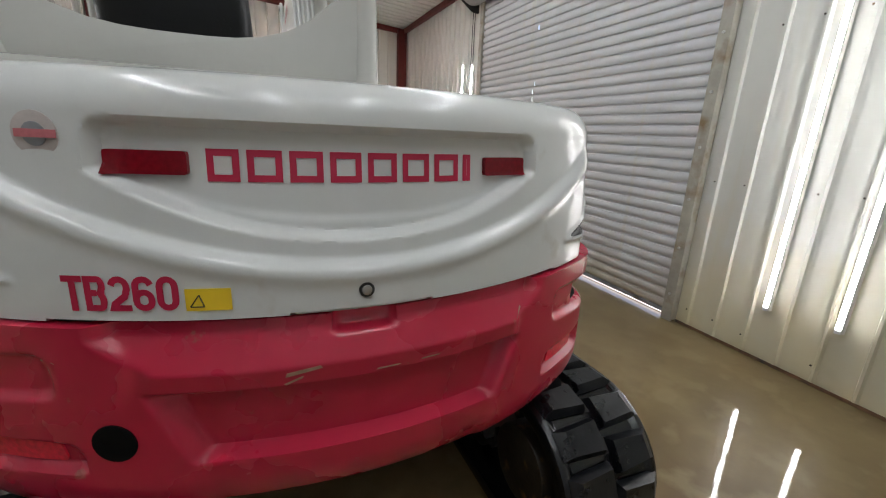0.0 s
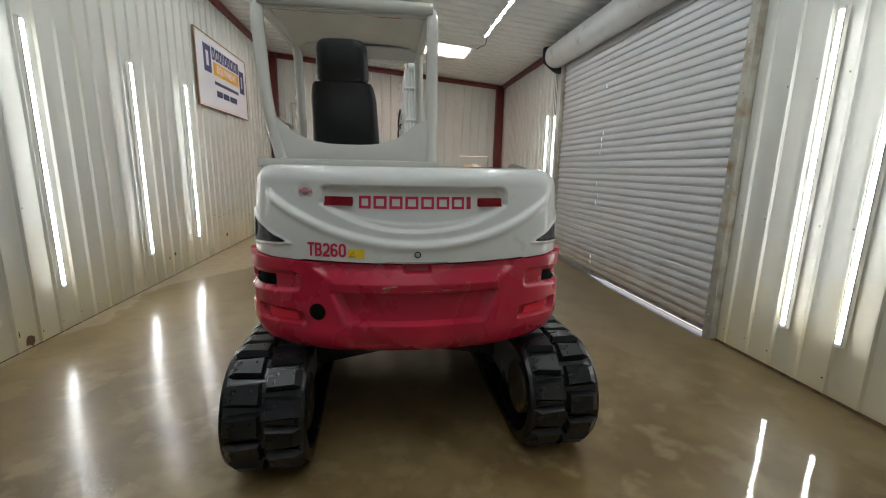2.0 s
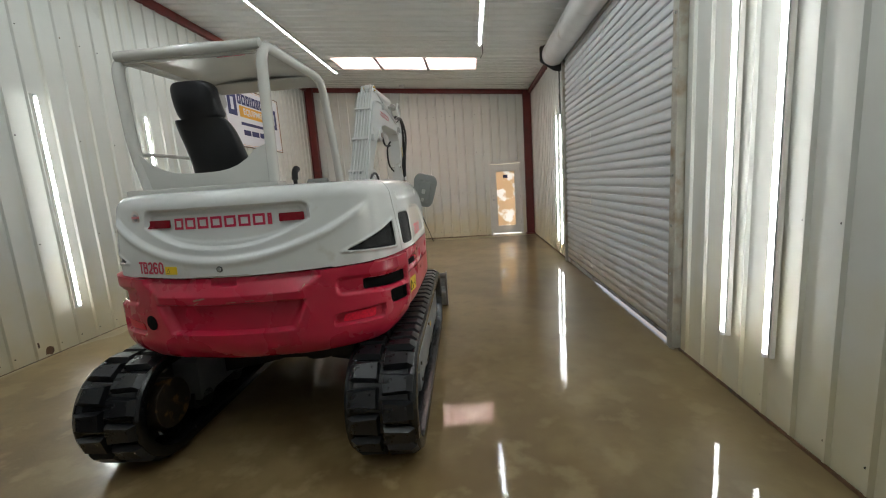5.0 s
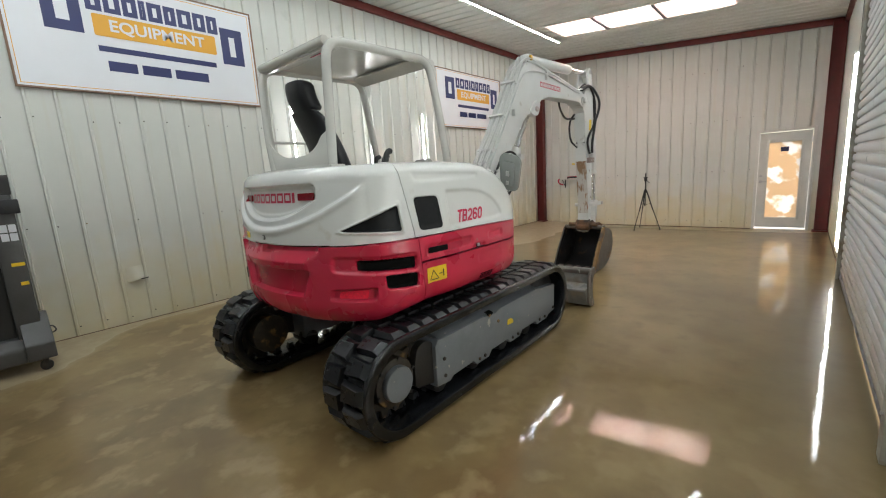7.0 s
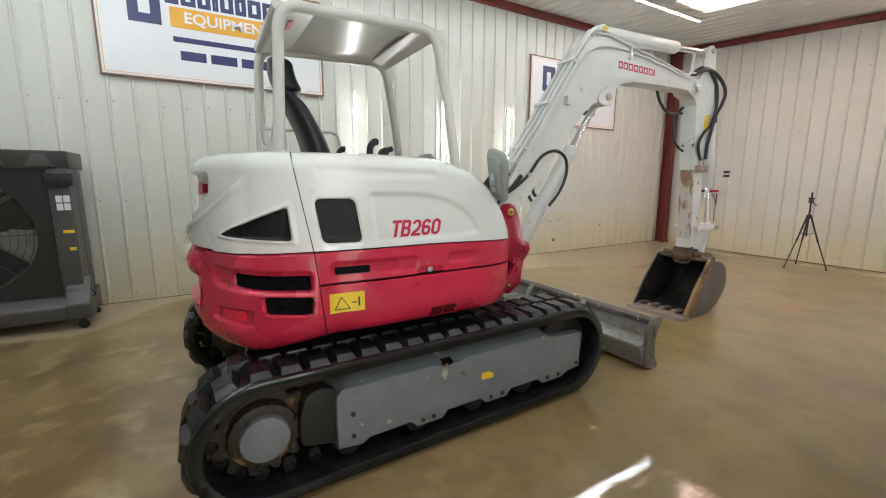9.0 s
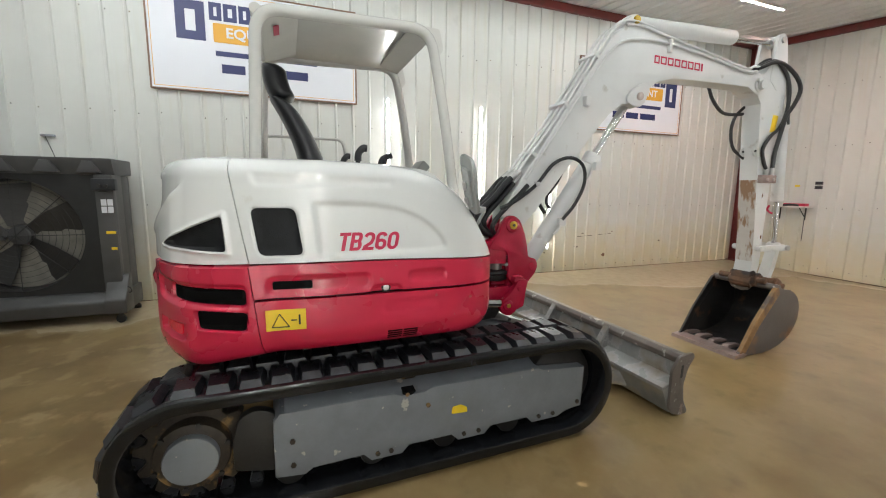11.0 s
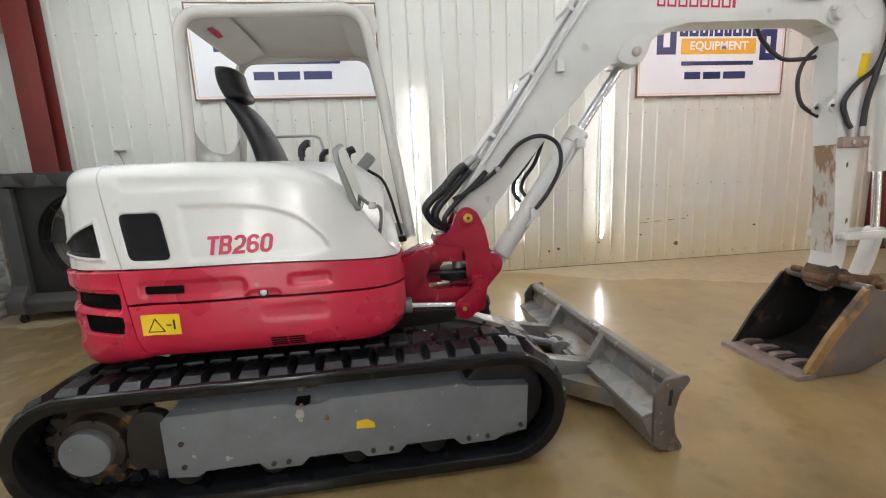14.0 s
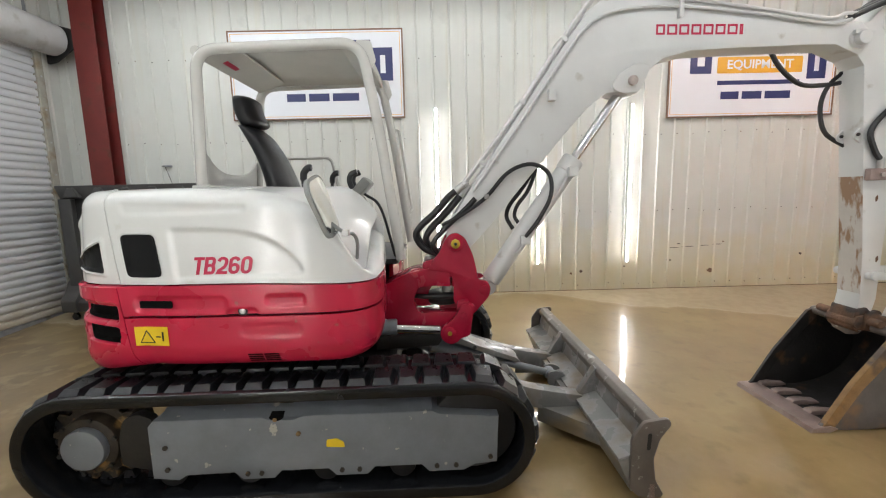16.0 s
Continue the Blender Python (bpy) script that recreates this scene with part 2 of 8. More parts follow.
def wet_floor():
    """Worn concrete under standing water: a dry band near the sign wall, wet film elsewhere."""
    m = bpy.data.materials.new("wet_concrete")
    m.use_nodes = True
    nt = m.node_tree
    n, l = nt.nodes, nt.links
    b = n["Principled BSDF"]
    geo = n.new("ShaderNodeNewGeometry")
    sep = n.new("ShaderNodeSeparateXYZ")
    l.new(geo.outputs["Position"], sep.inputs[0])

    def tex(sc, det=6.0):
        t = n.new("ShaderNodeTexNoise")
        t.inputs["Scale"].default_value = sc
        t.inputs["Detail"].default_value = det
        l.new(geo.outputs["Position"], t.inputs["Vector"])
        return t.outputs[0]

    def rng(src, a, bb, lo, hi):
        r = n.new("ShaderNodeMapRange")
        r.inputs[1].default_value, r.inputs[2].default_value = a, bb
        r.inputs[3].default_value, r.inputs[4].default_value = lo, hi
        l.new(src, r.inputs[0])
        return r.outputs[0]

    def mixc(f, a, bb):
        x = n.new("ShaderNodeMix")
        x.data_type = 'RGBA'
        l.new(f, x.inputs[0])
        for sock, v in ((6, a), (7, bb)):
            if isinstance(v, tuple):
                x.inputs[sock].default_value = (*v, 1)
            else:
                l.new(v, x.inputs[sock])
        return x.outputs[2]

    # how dry: nearness to the sign wall, broken by a broad noise
    def calc(op, a, bb):
        x = n.new("ShaderNodeMath")
        x.operation = op
        for sock, v in ((0, a), (1, bb)):
            if isinstance(v, float):
                x.inputs[sock].default_value = v
            else:
                l.new(v, x.inputs[sock])
        return x.outputs[0]

    ragged = calc('MULTIPLY', calc('SUBTRACT', tex(0.9, 4.5), 0.5), 1.1)
    reach = calc('ADD', rng(sep.outputs[1], 1.4, 4.7, 0.0, 1.30), rng(sep.outputs[1], -1.6, -2.6, 0.0, 0.80))
    side = calc('SUBTRACT', calc('ADD', sep.outputs[0], 3.05), reach)
    end = calc('SUBTRACT', 7.72, sep.outputs[1])
    d = calc('ADD', calc('MINIMUM', side, end), ragged)
    dry = rng(d, -0.10, 0.07, 1.0, 0.0)
    concrete = mixc(rng(tex(0.6, 4.0), 0.36, 0.64, 0.0, 1.0), (0.235, 0.160, 0.068), (0.318, 0.230, 0.108))
    concrete = mixc(rng(tex(19.0, 5.0), 0.50, 0.80, 0.0, 0.20), concrete, (0.34, 0.26, 0.145))
    concrete = mixc(rng(tex(2.2, 6.0), 0.46, 0.70, 0.0, 0.55), concrete, (0.185, 0.115, 0.048))
    concrete = mixc(rng(tex(6.0, 10.0), 0.56, 0.70, 0.0, 0.30), concrete, (0.135, 0.092, 0.044))
    # the end towards the roll door behind: browner, with pale scuffs
    south_end = rng(calc('ADD', sep.outputs[1], calc('MULTIPLY', tex(0.8, 6.0), 3.0)), 2.4, 0.4, 0.0, 1.0)
    concrete = mixc(calc('MULTIPLY', south_end, rng(tex(1.6, 9.0), 0.42, 0.60, 0.05, 0.70)), concrete, (0.150, 0.092, 0.038))
    concrete = mixc(calc('MULTIPLY', south_end, rng(tex(4.2, 12.0), 0.53, 0.64, 0.0, 0.60)), concrete, (0.36, 0.27, 0.14))
    # darker towards the lamp wall at high x, fading north of y 2.6
    east_dark = calc('MULTIPLY', rng(calc('ADD', sep.outputs[0], calc('MULTIPLY', tex(1.1, 6.0), 1.4)), 1.5, 3.2, 0.0, 0.65), rng(sep.outputs[1], 2.6, 5.5, 1.0, 0.35))
    concrete = mixc(east_dark, concrete, (0.098, 0.074, 0.036))
    dusty = mixc(rng(tex(9.0, 10.0), 0.40, 0.66, 0.0, 0.6), (0.38, 0.31, 0.205), (0.30, 0.235, 0.145))
    col = mixc(dry, concrete, dusty)
    l.new(col, b.inputs["Base Color"])
    wet = rng(tex(1.7), 0.40, 0.66, 0.004, 0.024)
    damp = rng(sep.outputs[0], -1.4, 0.5, 0.12, 0.0)
    wd = n.new("ShaderNodeMath")
    l.new(wet, wd.inputs[0])
    l.new(damp, wd.inputs[1])
    rr = n.new("ShaderNodeMix")
    l.new(dry, rr.inputs[0])
    l.new(wd.outputs[0], rr.inputs[2])
    rr.inputs[3].default_value = 0.40
    rb = rng(dry, 0.0, 1.0, 0.34, 0.42)
    l.new(rb, b.inputs["Roughness"])
    l.new(rr.outputs[0], b.inputs["Coat Roughness"])
    film = rng(dry, 0.0, 1.0, 0.9, 0.0)
    l.new(rng(sep.outputs[0], -1.0, 0.6, 0.62, 0.12), b.inputs["Specular IOR Level"])
    l.new(film, b.inputs["Coat Weight"])
    b.inputs["Coat IOR"].default_value = 1.48
    b.inputs["IOR"].default_value = 1.36
    last = None
    for sc, det, strength, dist in ((3.2, 2.0, 0.10, 0.012), (11.0, 3.0, 0.050, 0.006), (60.0, 3.0, 0.038, 0.004)):
        bp = n.new("ShaderNodeBump")
        bp.inputs["Strength"].default_value = strength
        bp.inputs["Distance"].default_value = dist
        l.new(tex(sc, det), bp.inputs["Height"])
        if sc > 5:
            l.new(rng(sep.outputs[0], -1.6, 0.4, 0.16, strength), bp.inputs["Strength"])
        if last is not None:
            l.new(last, bp.inputs["Normal"])
        last = bp.outputs[0]
    l.new(last, b.inputs["Normal"])
    l.new(last, b.inputs["Coat Normal"])
    return m


M["floor"] = wet_floor()
M["monitor_grey"] = mat("monitor_grey", (0.17, 0.175, 0.16), 0.45, var=0.12, scale=12)
M["apron"] = mat("apron", (0.62, 0.58, 0.52), 0.85, var=0.12, scale=3, bump=0.2, bscale=40)
M["guide"] = mat("guide", (0.35, 0.335, 0.285), 0.5, var=0.2, scale=6, bump=0.1, color2=(0.20, 0.13, 0.06), mask=(5.0, 0.5, 0.7))


def thin_sheet(name, color, color2, scale, lo, hi, through_share):
    """A thin sheet that lets part of the light through: fibreglass or paper."""
    m = bpy.data.materials.new(name)
    m.use_nodes = True
    nt = m.node_tree
    n, l = nt.nodes, nt.links
    b = n["Principled BSDF"]
    b.inputs["Roughness"].default_value = 0.6
    tr = n.new("ShaderNodeBsdfTranslucent")
    t = n.new("ShaderNodeTexNoise")
    t.inputs["Scale"].default_value = scale
    t.inputs["Detail"].default_value = 7
    tc = n.new("ShaderNodeTexCoord")
    l.new(tc.outputs["Object"], t.inputs["Vector"])
    r = n.new("ShaderNodeMapRange")
    r.inputs[1].default_value, r.inputs[2].default_value = lo, hi
    l.new(t.outputs[0], r.inputs[0])
    mx = n.new("ShaderNodeMix")
    mx.data_type = 'RGBA'
    l.new(r.outputs[0], mx.inputs[0])
    mx.inputs[6].default_value = (*color, 1)
    mx.inputs[7].default_value = (*color2, 1)
    l.new(mx.outputs[2], b.inputs["Base Color"])
    l.new(mx.outputs[2], tr.inputs["Color"])
    ms = n.new("ShaderNodeMixShader")
    ms.inputs[0].default_value = through_share
    l.new(b.outputs[0], ms.inputs[1])
    l.new(tr.outputs[0], ms.inputs[2])
    l.new(ms.outputs[0], n["Material Output"].inputs["Surface"])
    return m


M["skylight"] = thin_sheet("skylight", (0.84, 0.66, 0.60), (0.88, 0.80, 0.75), 2.0, 0.4, 0.65, 0.66)
M["paper"] = thin_sheet("paper", (0.78, 0.64, 0.46), (0.95, 0.95, 0.93), 2.6, 0.50, 0.55, 0.5)
glass = bpy.data.materials.new("glass")
glass.use_nodes = True
glass.node_tree.nodes["Principled BSDF"].inputs["Transmission Weight"].default_value = 1.0
glass.node_tree.nodes["Principled BSDF"].inputs["Roughness"].default_value = 0.02
M["glass"] = glass
M["mirror_glass"] = mat("mirror_glass", (0.85, 0.86, 0.86), 0.04, metal=1.0, var=0.01)


# ---- building helpers ----
def finish(bm, name, material, smooth=True, angle=35):
    me = bpy.data.meshes.new(name)
    bmesh.ops.recalc_face_normals(bm, faces=bm.faces)
    if smooth:
        for f in bm.faces:
            f.smooth = True
        lim = radians(angle)
        for e in bm.edges:
            if len(e.link_faces) == 2 and e.calc_face_angle(0.0) > lim:
                e.smooth = False
    bm.to_mesh(me)
    bm.free()
    if material is not None:
        me.materials.append(M[material] if isinstance(material, str) else material)
    return me


def world_of(ob):
    m = ob.matrix_basis.copy()
    while ob.parent is not None:
        m = ob.parent.matrix_basis @ ob.matrix_parent_inverse @ m
        ob = ob.parent
    return m


def part(name, bm, material, parent, label="", smooth=True, angle=35):
    """Links a bmesh, built in world places, as one mesh under a thing or a part."""
    me = bm if isinstance(bm, bpy.types.Mesh) else finish(bm, name, material, smooth, angle)
    ob = new(name, me)
    if parent is not None:
        ob.parent = parent
        ob.matrix_parent_inverse = world_of(parent).inverted()
    if label:
        ob["label"] = label
    return ob


def piece(name, me, parent, m):
    """A repeat that shares mesh data, at the world pose m, under a parent."""
    ob = new(name, me)
    ob.parent = parent
    ob.matrix_parent_inverse = world_of(parent).inverted()
    ob.matrix_basis = m
    return ob


def thing(name, place, label, category, group="", kind=""):
    ob = new(name)
    ob.empty_display_size = 0.2
    ob.matrix_basis = Matrix.Translation(place)
    return tagged(ob, label, category, group, kind)


def box(bm, lo, hi, bevel=0.0, m=None, seg=2):
    c = [(a + b) / 2 for a, b in zip(lo, hi)]
    s = [abs(b - a) for a, b in zip(lo, hi)]
    r = bmesh.ops.create_cube(bm, size=1.0, matrix=Matrix.LocRotScale(c, None, s))
    if bevel:
        es = list({e for v in r["verts"] for e in v.link_edges})
        g = bmesh.ops.bevel(bm, geom=es, offset=bevel, segments=seg, affect='EDGES', profile=0.6)
        vs = list({v for f in g["faces"] for v in f.verts} | {v for v in r["verts"] if v.is_valid})
    else:
        vs = r["verts"]
    if m is not None:
        bmesh.ops.transform(bm, matrix=m, verts=[v for v in vs if v.is_valid])
    return bm


def boxed(lo, hi, bevel=0.0, m=None, seg=2):
    return box(bmesh.new(), lo, hi, bevel, m, seg)


def slab(bm, pts, axis, a, b, bevel=0.0, seg=2):
    """A flat outline pushed along an axis. pts are (y, z) for 'x', (x, z) for 'y', (x, y) for 'z'."""
    def put(p, v):
        return {'x': (v, p[0], p[1]), 'y': (p[0], v, p[1]), 'z': (p[0], p[1], v)}[axis]
    va = [bm.verts.new(put(p, a)) for p in pts]
    vb = [bm.verts.new(put(p, b)) for p in pts]
    k = len(pts)
    fa, fb = bm.faces.new(va), bm.faces.new(vb[::-1])
    for i in range(k):
        bm.faces.new((va[i], vb[i], vb[(i + 1) % k], va[(i + 1) % k]))
    bmesh.ops.recalc_face_normals(bm, faces=bm.faces)
    if bevel:
        es = list(set(fa.edges) | set(fb.edges))
        bmesh.ops.bevel(bm, geom=es, offset=bevel, segments=seg, affect='EDGES', profile=0.6)
    return bm


def slabbed(pts, axis, a, b, bevel=0.0, seg=2):
    return slab(bmesh.new(), pts, axis, a, b, bevel, seg)


def rounded(pts, r, n=5):
    """Rounds the corners of a closed outline; r is one radius or one for each corner."""
    out = []
    k = len(pts)
    for i in range(k):
        p = Vector(pts[i])
        a, b = Vector(pts[i - 1]) - p, Vector(pts[(i + 1) % k]) - p
        ri = r[i] if isinstance(r, (list, tuple)) else r
        ri = min(ri, a.length * 0.48, b.length * 0.48)
        if ri < 1e-4:
            out.append(tuple(p))
            continue
        a, b = p + a.normalized() * ri, p + b.normalized() * ri
        for j in range(n + 1):
            t = j / n
            out.append(tuple(a * (1 - t) ** 2 + p * 2 * t * (1 - t) + b * t ** 2))
    return out


def ring_tube(bm, pts, radius, seg=10, caps=True):
    """A round tube along a line of points; radius is one value or one for each point."""
    pts = [Vector(p) for p in pts]
    k = len(pts)
    tang = [(pts[min(i + 1, k - 1)] - pts[max(i - 1, 0)]).normalized() for i in range(k)]
    up = Vector((0, 0, 1)) if abs(tang[0].z) < 0.9 else Vector((1, 0, 0))
    u = tang[0].cross(up).normalized()
    rings = []
    for i in range(k):
        u = (u - tang[i] * u.dot(tang[i])).normalized()
        v = tang[i].cross(u)
        r = radius[i] if isinstance(radius, (list, tuple)) else radius
        rings.append([bm.verts.new(pts[i] + (u * math.cos(a) + v * math.sin(a)) * r)
                      for a in [2 * math.pi * j / seg for j in range(seg)]])
    for a, b in zip(rings, rings[1:]):
        for j in range(seg):
            bm.faces.new((a[j], a[(j + 1) % seg], b[(j + 1) % seg], b[j]))
    if caps:
        bm.faces.new(rings[0][::-1])
        bm.faces.new(rings[-1])
    return bm


def curve_pts(ctrl, n=8):
    """A smooth line through control points."""
    c = [Vector(p) for p in ctrl]
    c = [c[0] * 2 - c[1]] + c + [c[-1] * 2 - c[-2]]
    out = []
    for i in range(1, len(c) - 2):
        p0, p1, p2, p3 = c[i - 1:i + 3]
        for j in range(n):
            t = j / n
            out.append(0.5 * (2 * p1 + (p2 - p0) * t + (2 * p0 - 5 * p1 + 4 * p2 - p3) * t * t + (3 * p1 - p0 - 3 * p2 + p3) * t ** 3))
    out.append(c[-2])
    return out


def bent(ctrl, r, n=6):
    """A line with its inner corners rounded by radius r, for bent pipes."""
    c = [Vector(p) for p in ctrl]
    out = [c[0]]
    for i in range(1, len(c) - 1):
        p = c[i]
        a, b = c[i - 1] - p, c[i + 1] - p
        ri = min(r, a.length * 0.49, b.length * 0.49)
        a, b = p + a.normalized() * ri, p + b.normalized() * ri
        for j in range(n + 1):
            t = j / n
            out.append(a * (1 - t) ** 2 + p * 2 * t * (1 - t) + b * t * t)
    out.append(c[-1])
    return out


def tube(ctrl, r, seg=10, n=8):
    return ring_tube(bmesh.new(), curve_pts(ctrl, n), r, seg)


def rod(p0, p1, r, seg=20, bm=None, bevel=0.0):
    bm = bm if bm is not None else bmesh.new()
    p0, p1 = Vector(p0), Vector(p1)
    d = (p1 - p0).normalized()
    if bevel:
        ring_tube(bm, [p0, p0 + d * bevel * 0.3, p0 + d * bevel, p1 - d * bevel, p1 - d * bevel * 0.3, p1],
                  [r - bevel, r - bevel * 0.3, r, r, r - bevel * 0.3, r - bevel], seg)
    else:
        ring_tube(bm, [p0, p1], r, seg)
    return bm


def lettering(text, width, height, slant=0.0, bold=0.0):
    """The outline faces of a word in the built-in font, as 2D points and triangles, in a box of that size."""
    cu = bpy.data.curves.new("word", 'FONT')
    cu.body = text
    cu.offset = bold
    cu.resolution_u = 4
    ob = new("word", cu)
    me = bpy.data.meshes.new_from_object(ob.evaluated_get(bpy.context.evaluated_depsgraph_get()))
    bpy.data.objects.remove(ob)
    bpy.data.curves.remove(cu)
    bm = bmesh.new()
    bm.from_mesh(me)
    bpy.data.meshes.remove(me)
    bmesh.ops.triangulate(bm, faces=bm.faces)
    xs, ys = [v.co.x for v in bm.verts], [v.co.y for v in bm.verts]
    x0, y0, sx, sy = min(xs), min(ys), width / (max(xs) - min(xs)), height / (max(ys) - min(ys))
    bm.verts.index_update()
    pts = [((v.co.x - x0) * sx + slant * (v.co.y - y0) * sy, (v.co.y - y0) * sy) for v in bm.verts]
    tris = [[v.index for v in f.verts] for f in bm.faces]
    bm.free()
    return pts, tris


def arc(cx, cy, rx, ry, a0, a1, n=7):
    return [(cx + rx * math.cos(radians(a0 + (a1 - a0) * k / n)), cy + ry * math.sin(radians(a0 + (a1 - a0) * k / n))) for k in range(n + 1)]


def ribbon(line, w, h, closed):
    """A stroke of even width along a line of middle points: 2D points and four-cornered faces."""
    k = len(line)
    pts = []
    for i, p in enumerate(line):
        a = line[(i - 1) % k] if closed or i else p
        b = line[(i + 1) % k] if closed or i < k - 1 else p
        d0, d1 = Vector(p) - Vector(a), Vector(b) - Vector(p)
        d0 = d0.normalized() if d0.length > 1e-6 else d1.normalized()
        d1 = d1.normalized() if d1.length > 1e-6 else d0
        t = (d0 + d1).normalized()
        n = Vector((-t.y, t.x)) / max(0.45, t.dot(d0))
        pts += [(p[0] + n.x * w, p[1] + n.y * h), (p[0] - n.x * w, p[1] - n.y * h)]
    faces = [(2 * i, 2 * i + 1, 2 * ((i + 1) % k) + 1, 2 * ((i + 1) % k)) for i in range(k if closed else k - 1)]
    return pts, faces


def model_glyphs(width, height, slant=0.0):
    """The machine's model lettering TB260 in heavy condensed strokes, filling a box of that size."""
    v, q = 0.135, 0.088                       # half widths of upright and level strokes
    lo, hi, L, R = q, 1 - q, v, 0.86 - v
    glyphs = [
        [([(0.0, hi), (0.82, hi)], 0), ([(0.41, hi - q), (0.41, 0.0)], 0)],
        [([(L, lo)] + arc(R - 0.15, 0.285, 0.15, 0.285 - lo, -90, 60, 7) + [(R - 0.10, 0.515)] + arc(R - 0.17, 0.725, 0.15, hi - 0.725, -40, 90, 7) + [(L, hi)], 1),
         ([(L + v, 0.52), (R - 0.10 - v, 0.52)], 0)],
        [(arc(0.43, 0.70, R - 0.43, hi - 0.70, 170, 0, 9) + [(R, 0.62), (0.62, 0.42), (0.20, 0.20), (0.16, lo), (0.86, lo)], 0)],
        [(arc(0.43, 0.72, R - 0.43, hi - 0.72, 10, 180, 9) + arc(0.43, 0.28, R - 0.43, 0.28 - lo, 180, 360, 10) + arc(0.43, 0.34, R - 0.43, 0.20, 0, 150, 7), 0)],
        [(arc(0.43, 0.70, R - 0.43, hi - 0.70, 0, 180, 9) + arc(0.43, 0.30, R - 0.43, 0.30 - lo, 180, 360, 9), 1)],
    ]
    pts, faces, x = [], [], 0.0
    adv = (0.86, 0.93, 0.93, 0.93, 0.86)
    total = sum(adv)
    for strokes, step in zip(glyphs, adv):
        for line, closed in strokes:
            p, f = ribbon(line, v, q, closed)
            k = len(pts)
            pts += [(x + a, min(1.0, max(0.0, b))) for a, b in p]
            faces += [tuple(k + i for i in g_) for g_ in f]
        x += step
    return [(a / total * width + slant * b * height, b * height) for a, b in pts], faces


def ring_blocks(count, width, height, stroke, gap, widths=None):
    """A row of plain hollow blocks, standing for a mark: (x0, z0, x1, z1, stroke) each."""
    widths = widths or [1.0] * count
    unit = (width - gap * (count - 1)) / sum(widths)
    x, out = 0.0, []
    for w in widths:
        w *= unit
        out.append((x, 0.0, x + w, height, min(stroke, w * 0.49)))
        x += w + gap
    return out


def ring_faces(bm, block, place):
    """One hollow block as four joined faces; place maps its 2D points."""
    x0, z0, x1, z1, t = block
    o = [bm.verts.new(place(*p)) for p in ((x0, z0), (x1, z0), (x1, z1), (x0, z1))]
    q = [bm.verts.new(place(*p)) for p in ((x0 + t, z0 + t), (x1 - t, z0 + t), (x1 - t, z1 - t), (x0 + t, z1 - t))]
    for k in range(4):
        bm.faces.new((o[k], o[(k + 1) % 4], q[(k + 1) % 4], q[k]))
    return bm

# ---- the hall ----
XL, XR, YS, YN = -3.13, 3.11, -4.72, 8.16          # inner faces of the sheets
TOP = 4.75


def ceil_z(x):
    return 4.20 - 0.088 * x


def rib_profile(width, ribs, height=0.022, base=0.036, crown=0.016):
    """Points (along, out) of a liner sheet with upright ribs."""
    pts = [(0.0, 0.0)]
    for i in range(ribs):
        c = width * (i + 0.5) / ribs
        pts += [(c - base / 2, 0.0), (c - crown / 2, height), (c + crown / 2, height), (c + base / 2, 0.0)]
    pts.append((width, 0.0))
    return pts


SHEET_W = 0.914


def sheet_mesh(z0, z1, width=SHEET_W, ribs=4):
    """One upright sheet, its face to +y, from x = 0 to its width."""
    bm = bmesh.new()
    prof = rib_profile(width, ribs)
    lows = [bm.verts.new((a, b, z0)) for a, b in prof]
    tops = [bm.verts.new((a, b, z1)) for a, b in prof]
    for i in range(len(prof) - 1):
        bm.faces.new((lows[i], lows[i + 1], tops[i + 1], tops[i]))
    back0 = [bm.verts.new((0, -0.012, z)) for z in (z0, z1)]
    back1 = [bm.verts.new((width, -0.012, z)) for z in (z0, z1)]
    bm.faces.new((back0[0], back1[0], back1[1], back0[1]))
    bm.faces.new((lows[0], tops[0], back0[1], back0[0]))
    bm.faces.new((lows[-1], tops[-1], back1[1], back1[0]))
    return finish(bm, "wall_panel", "wall_sheet", smooth=False)


_sheets = {}


def clad(wall, start, along, length, z0, z1):
    """Sheets side by side along a wall; start is the first lower corner, along its direction in degrees (face to the left of it)."""
    n = max(1, round(length / SHEET_W))
    w = length / n
    key = (round(w, 4), z0, z1)
    if key not in _sheets:
        _sheets[key] = sheet_mesh(z0, z1, w, max(1, round(w / 0.2286)))
    for i in range(n):
        a = radians(along)
        piece("wall_panel", _sheets[key], wall,
              pose(start[0] + math.cos(a) * w * i, start[1] + math.sin(a) * w * i, 0, 0, 0, along))


def structure(name, bm, material, label, category, smooth=False):
    ob = new(name, finish(bm, name, material, smooth))
    return tagged(ob, label, category, "", "structure")


# floor: one sheet, rising slightly to the sign wall
bm = bmesh.new()
nx, ny = 40, 60
grid = []
for i in range(nx + 1):
    x = XL - 0.1 + (XR - XL + 0.2) * i / nx
    rise = 0.075 * max(0.0, min(1.0, (-1.5 - x) / 1.6)) ** 1.3
    grid.append([bm.verts.new((x, YS - 0.1 + (YN - YS + 0.2) * j / ny, rise)) for j in range(ny + 1)])
for i in range(nx):
    for j in range(ny):
        bm.faces.new((grid[i][j], grid[i + 1][j], grid[i + 1][j + 1], grid[i][j + 1]))
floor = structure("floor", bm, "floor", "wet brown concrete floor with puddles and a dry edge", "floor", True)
ground = structure("ground", boxed((-60, -60, -0.5), (60, 60, -0.06)), "outdoor_ground", "pale gravel yard outside the hall", "ground")

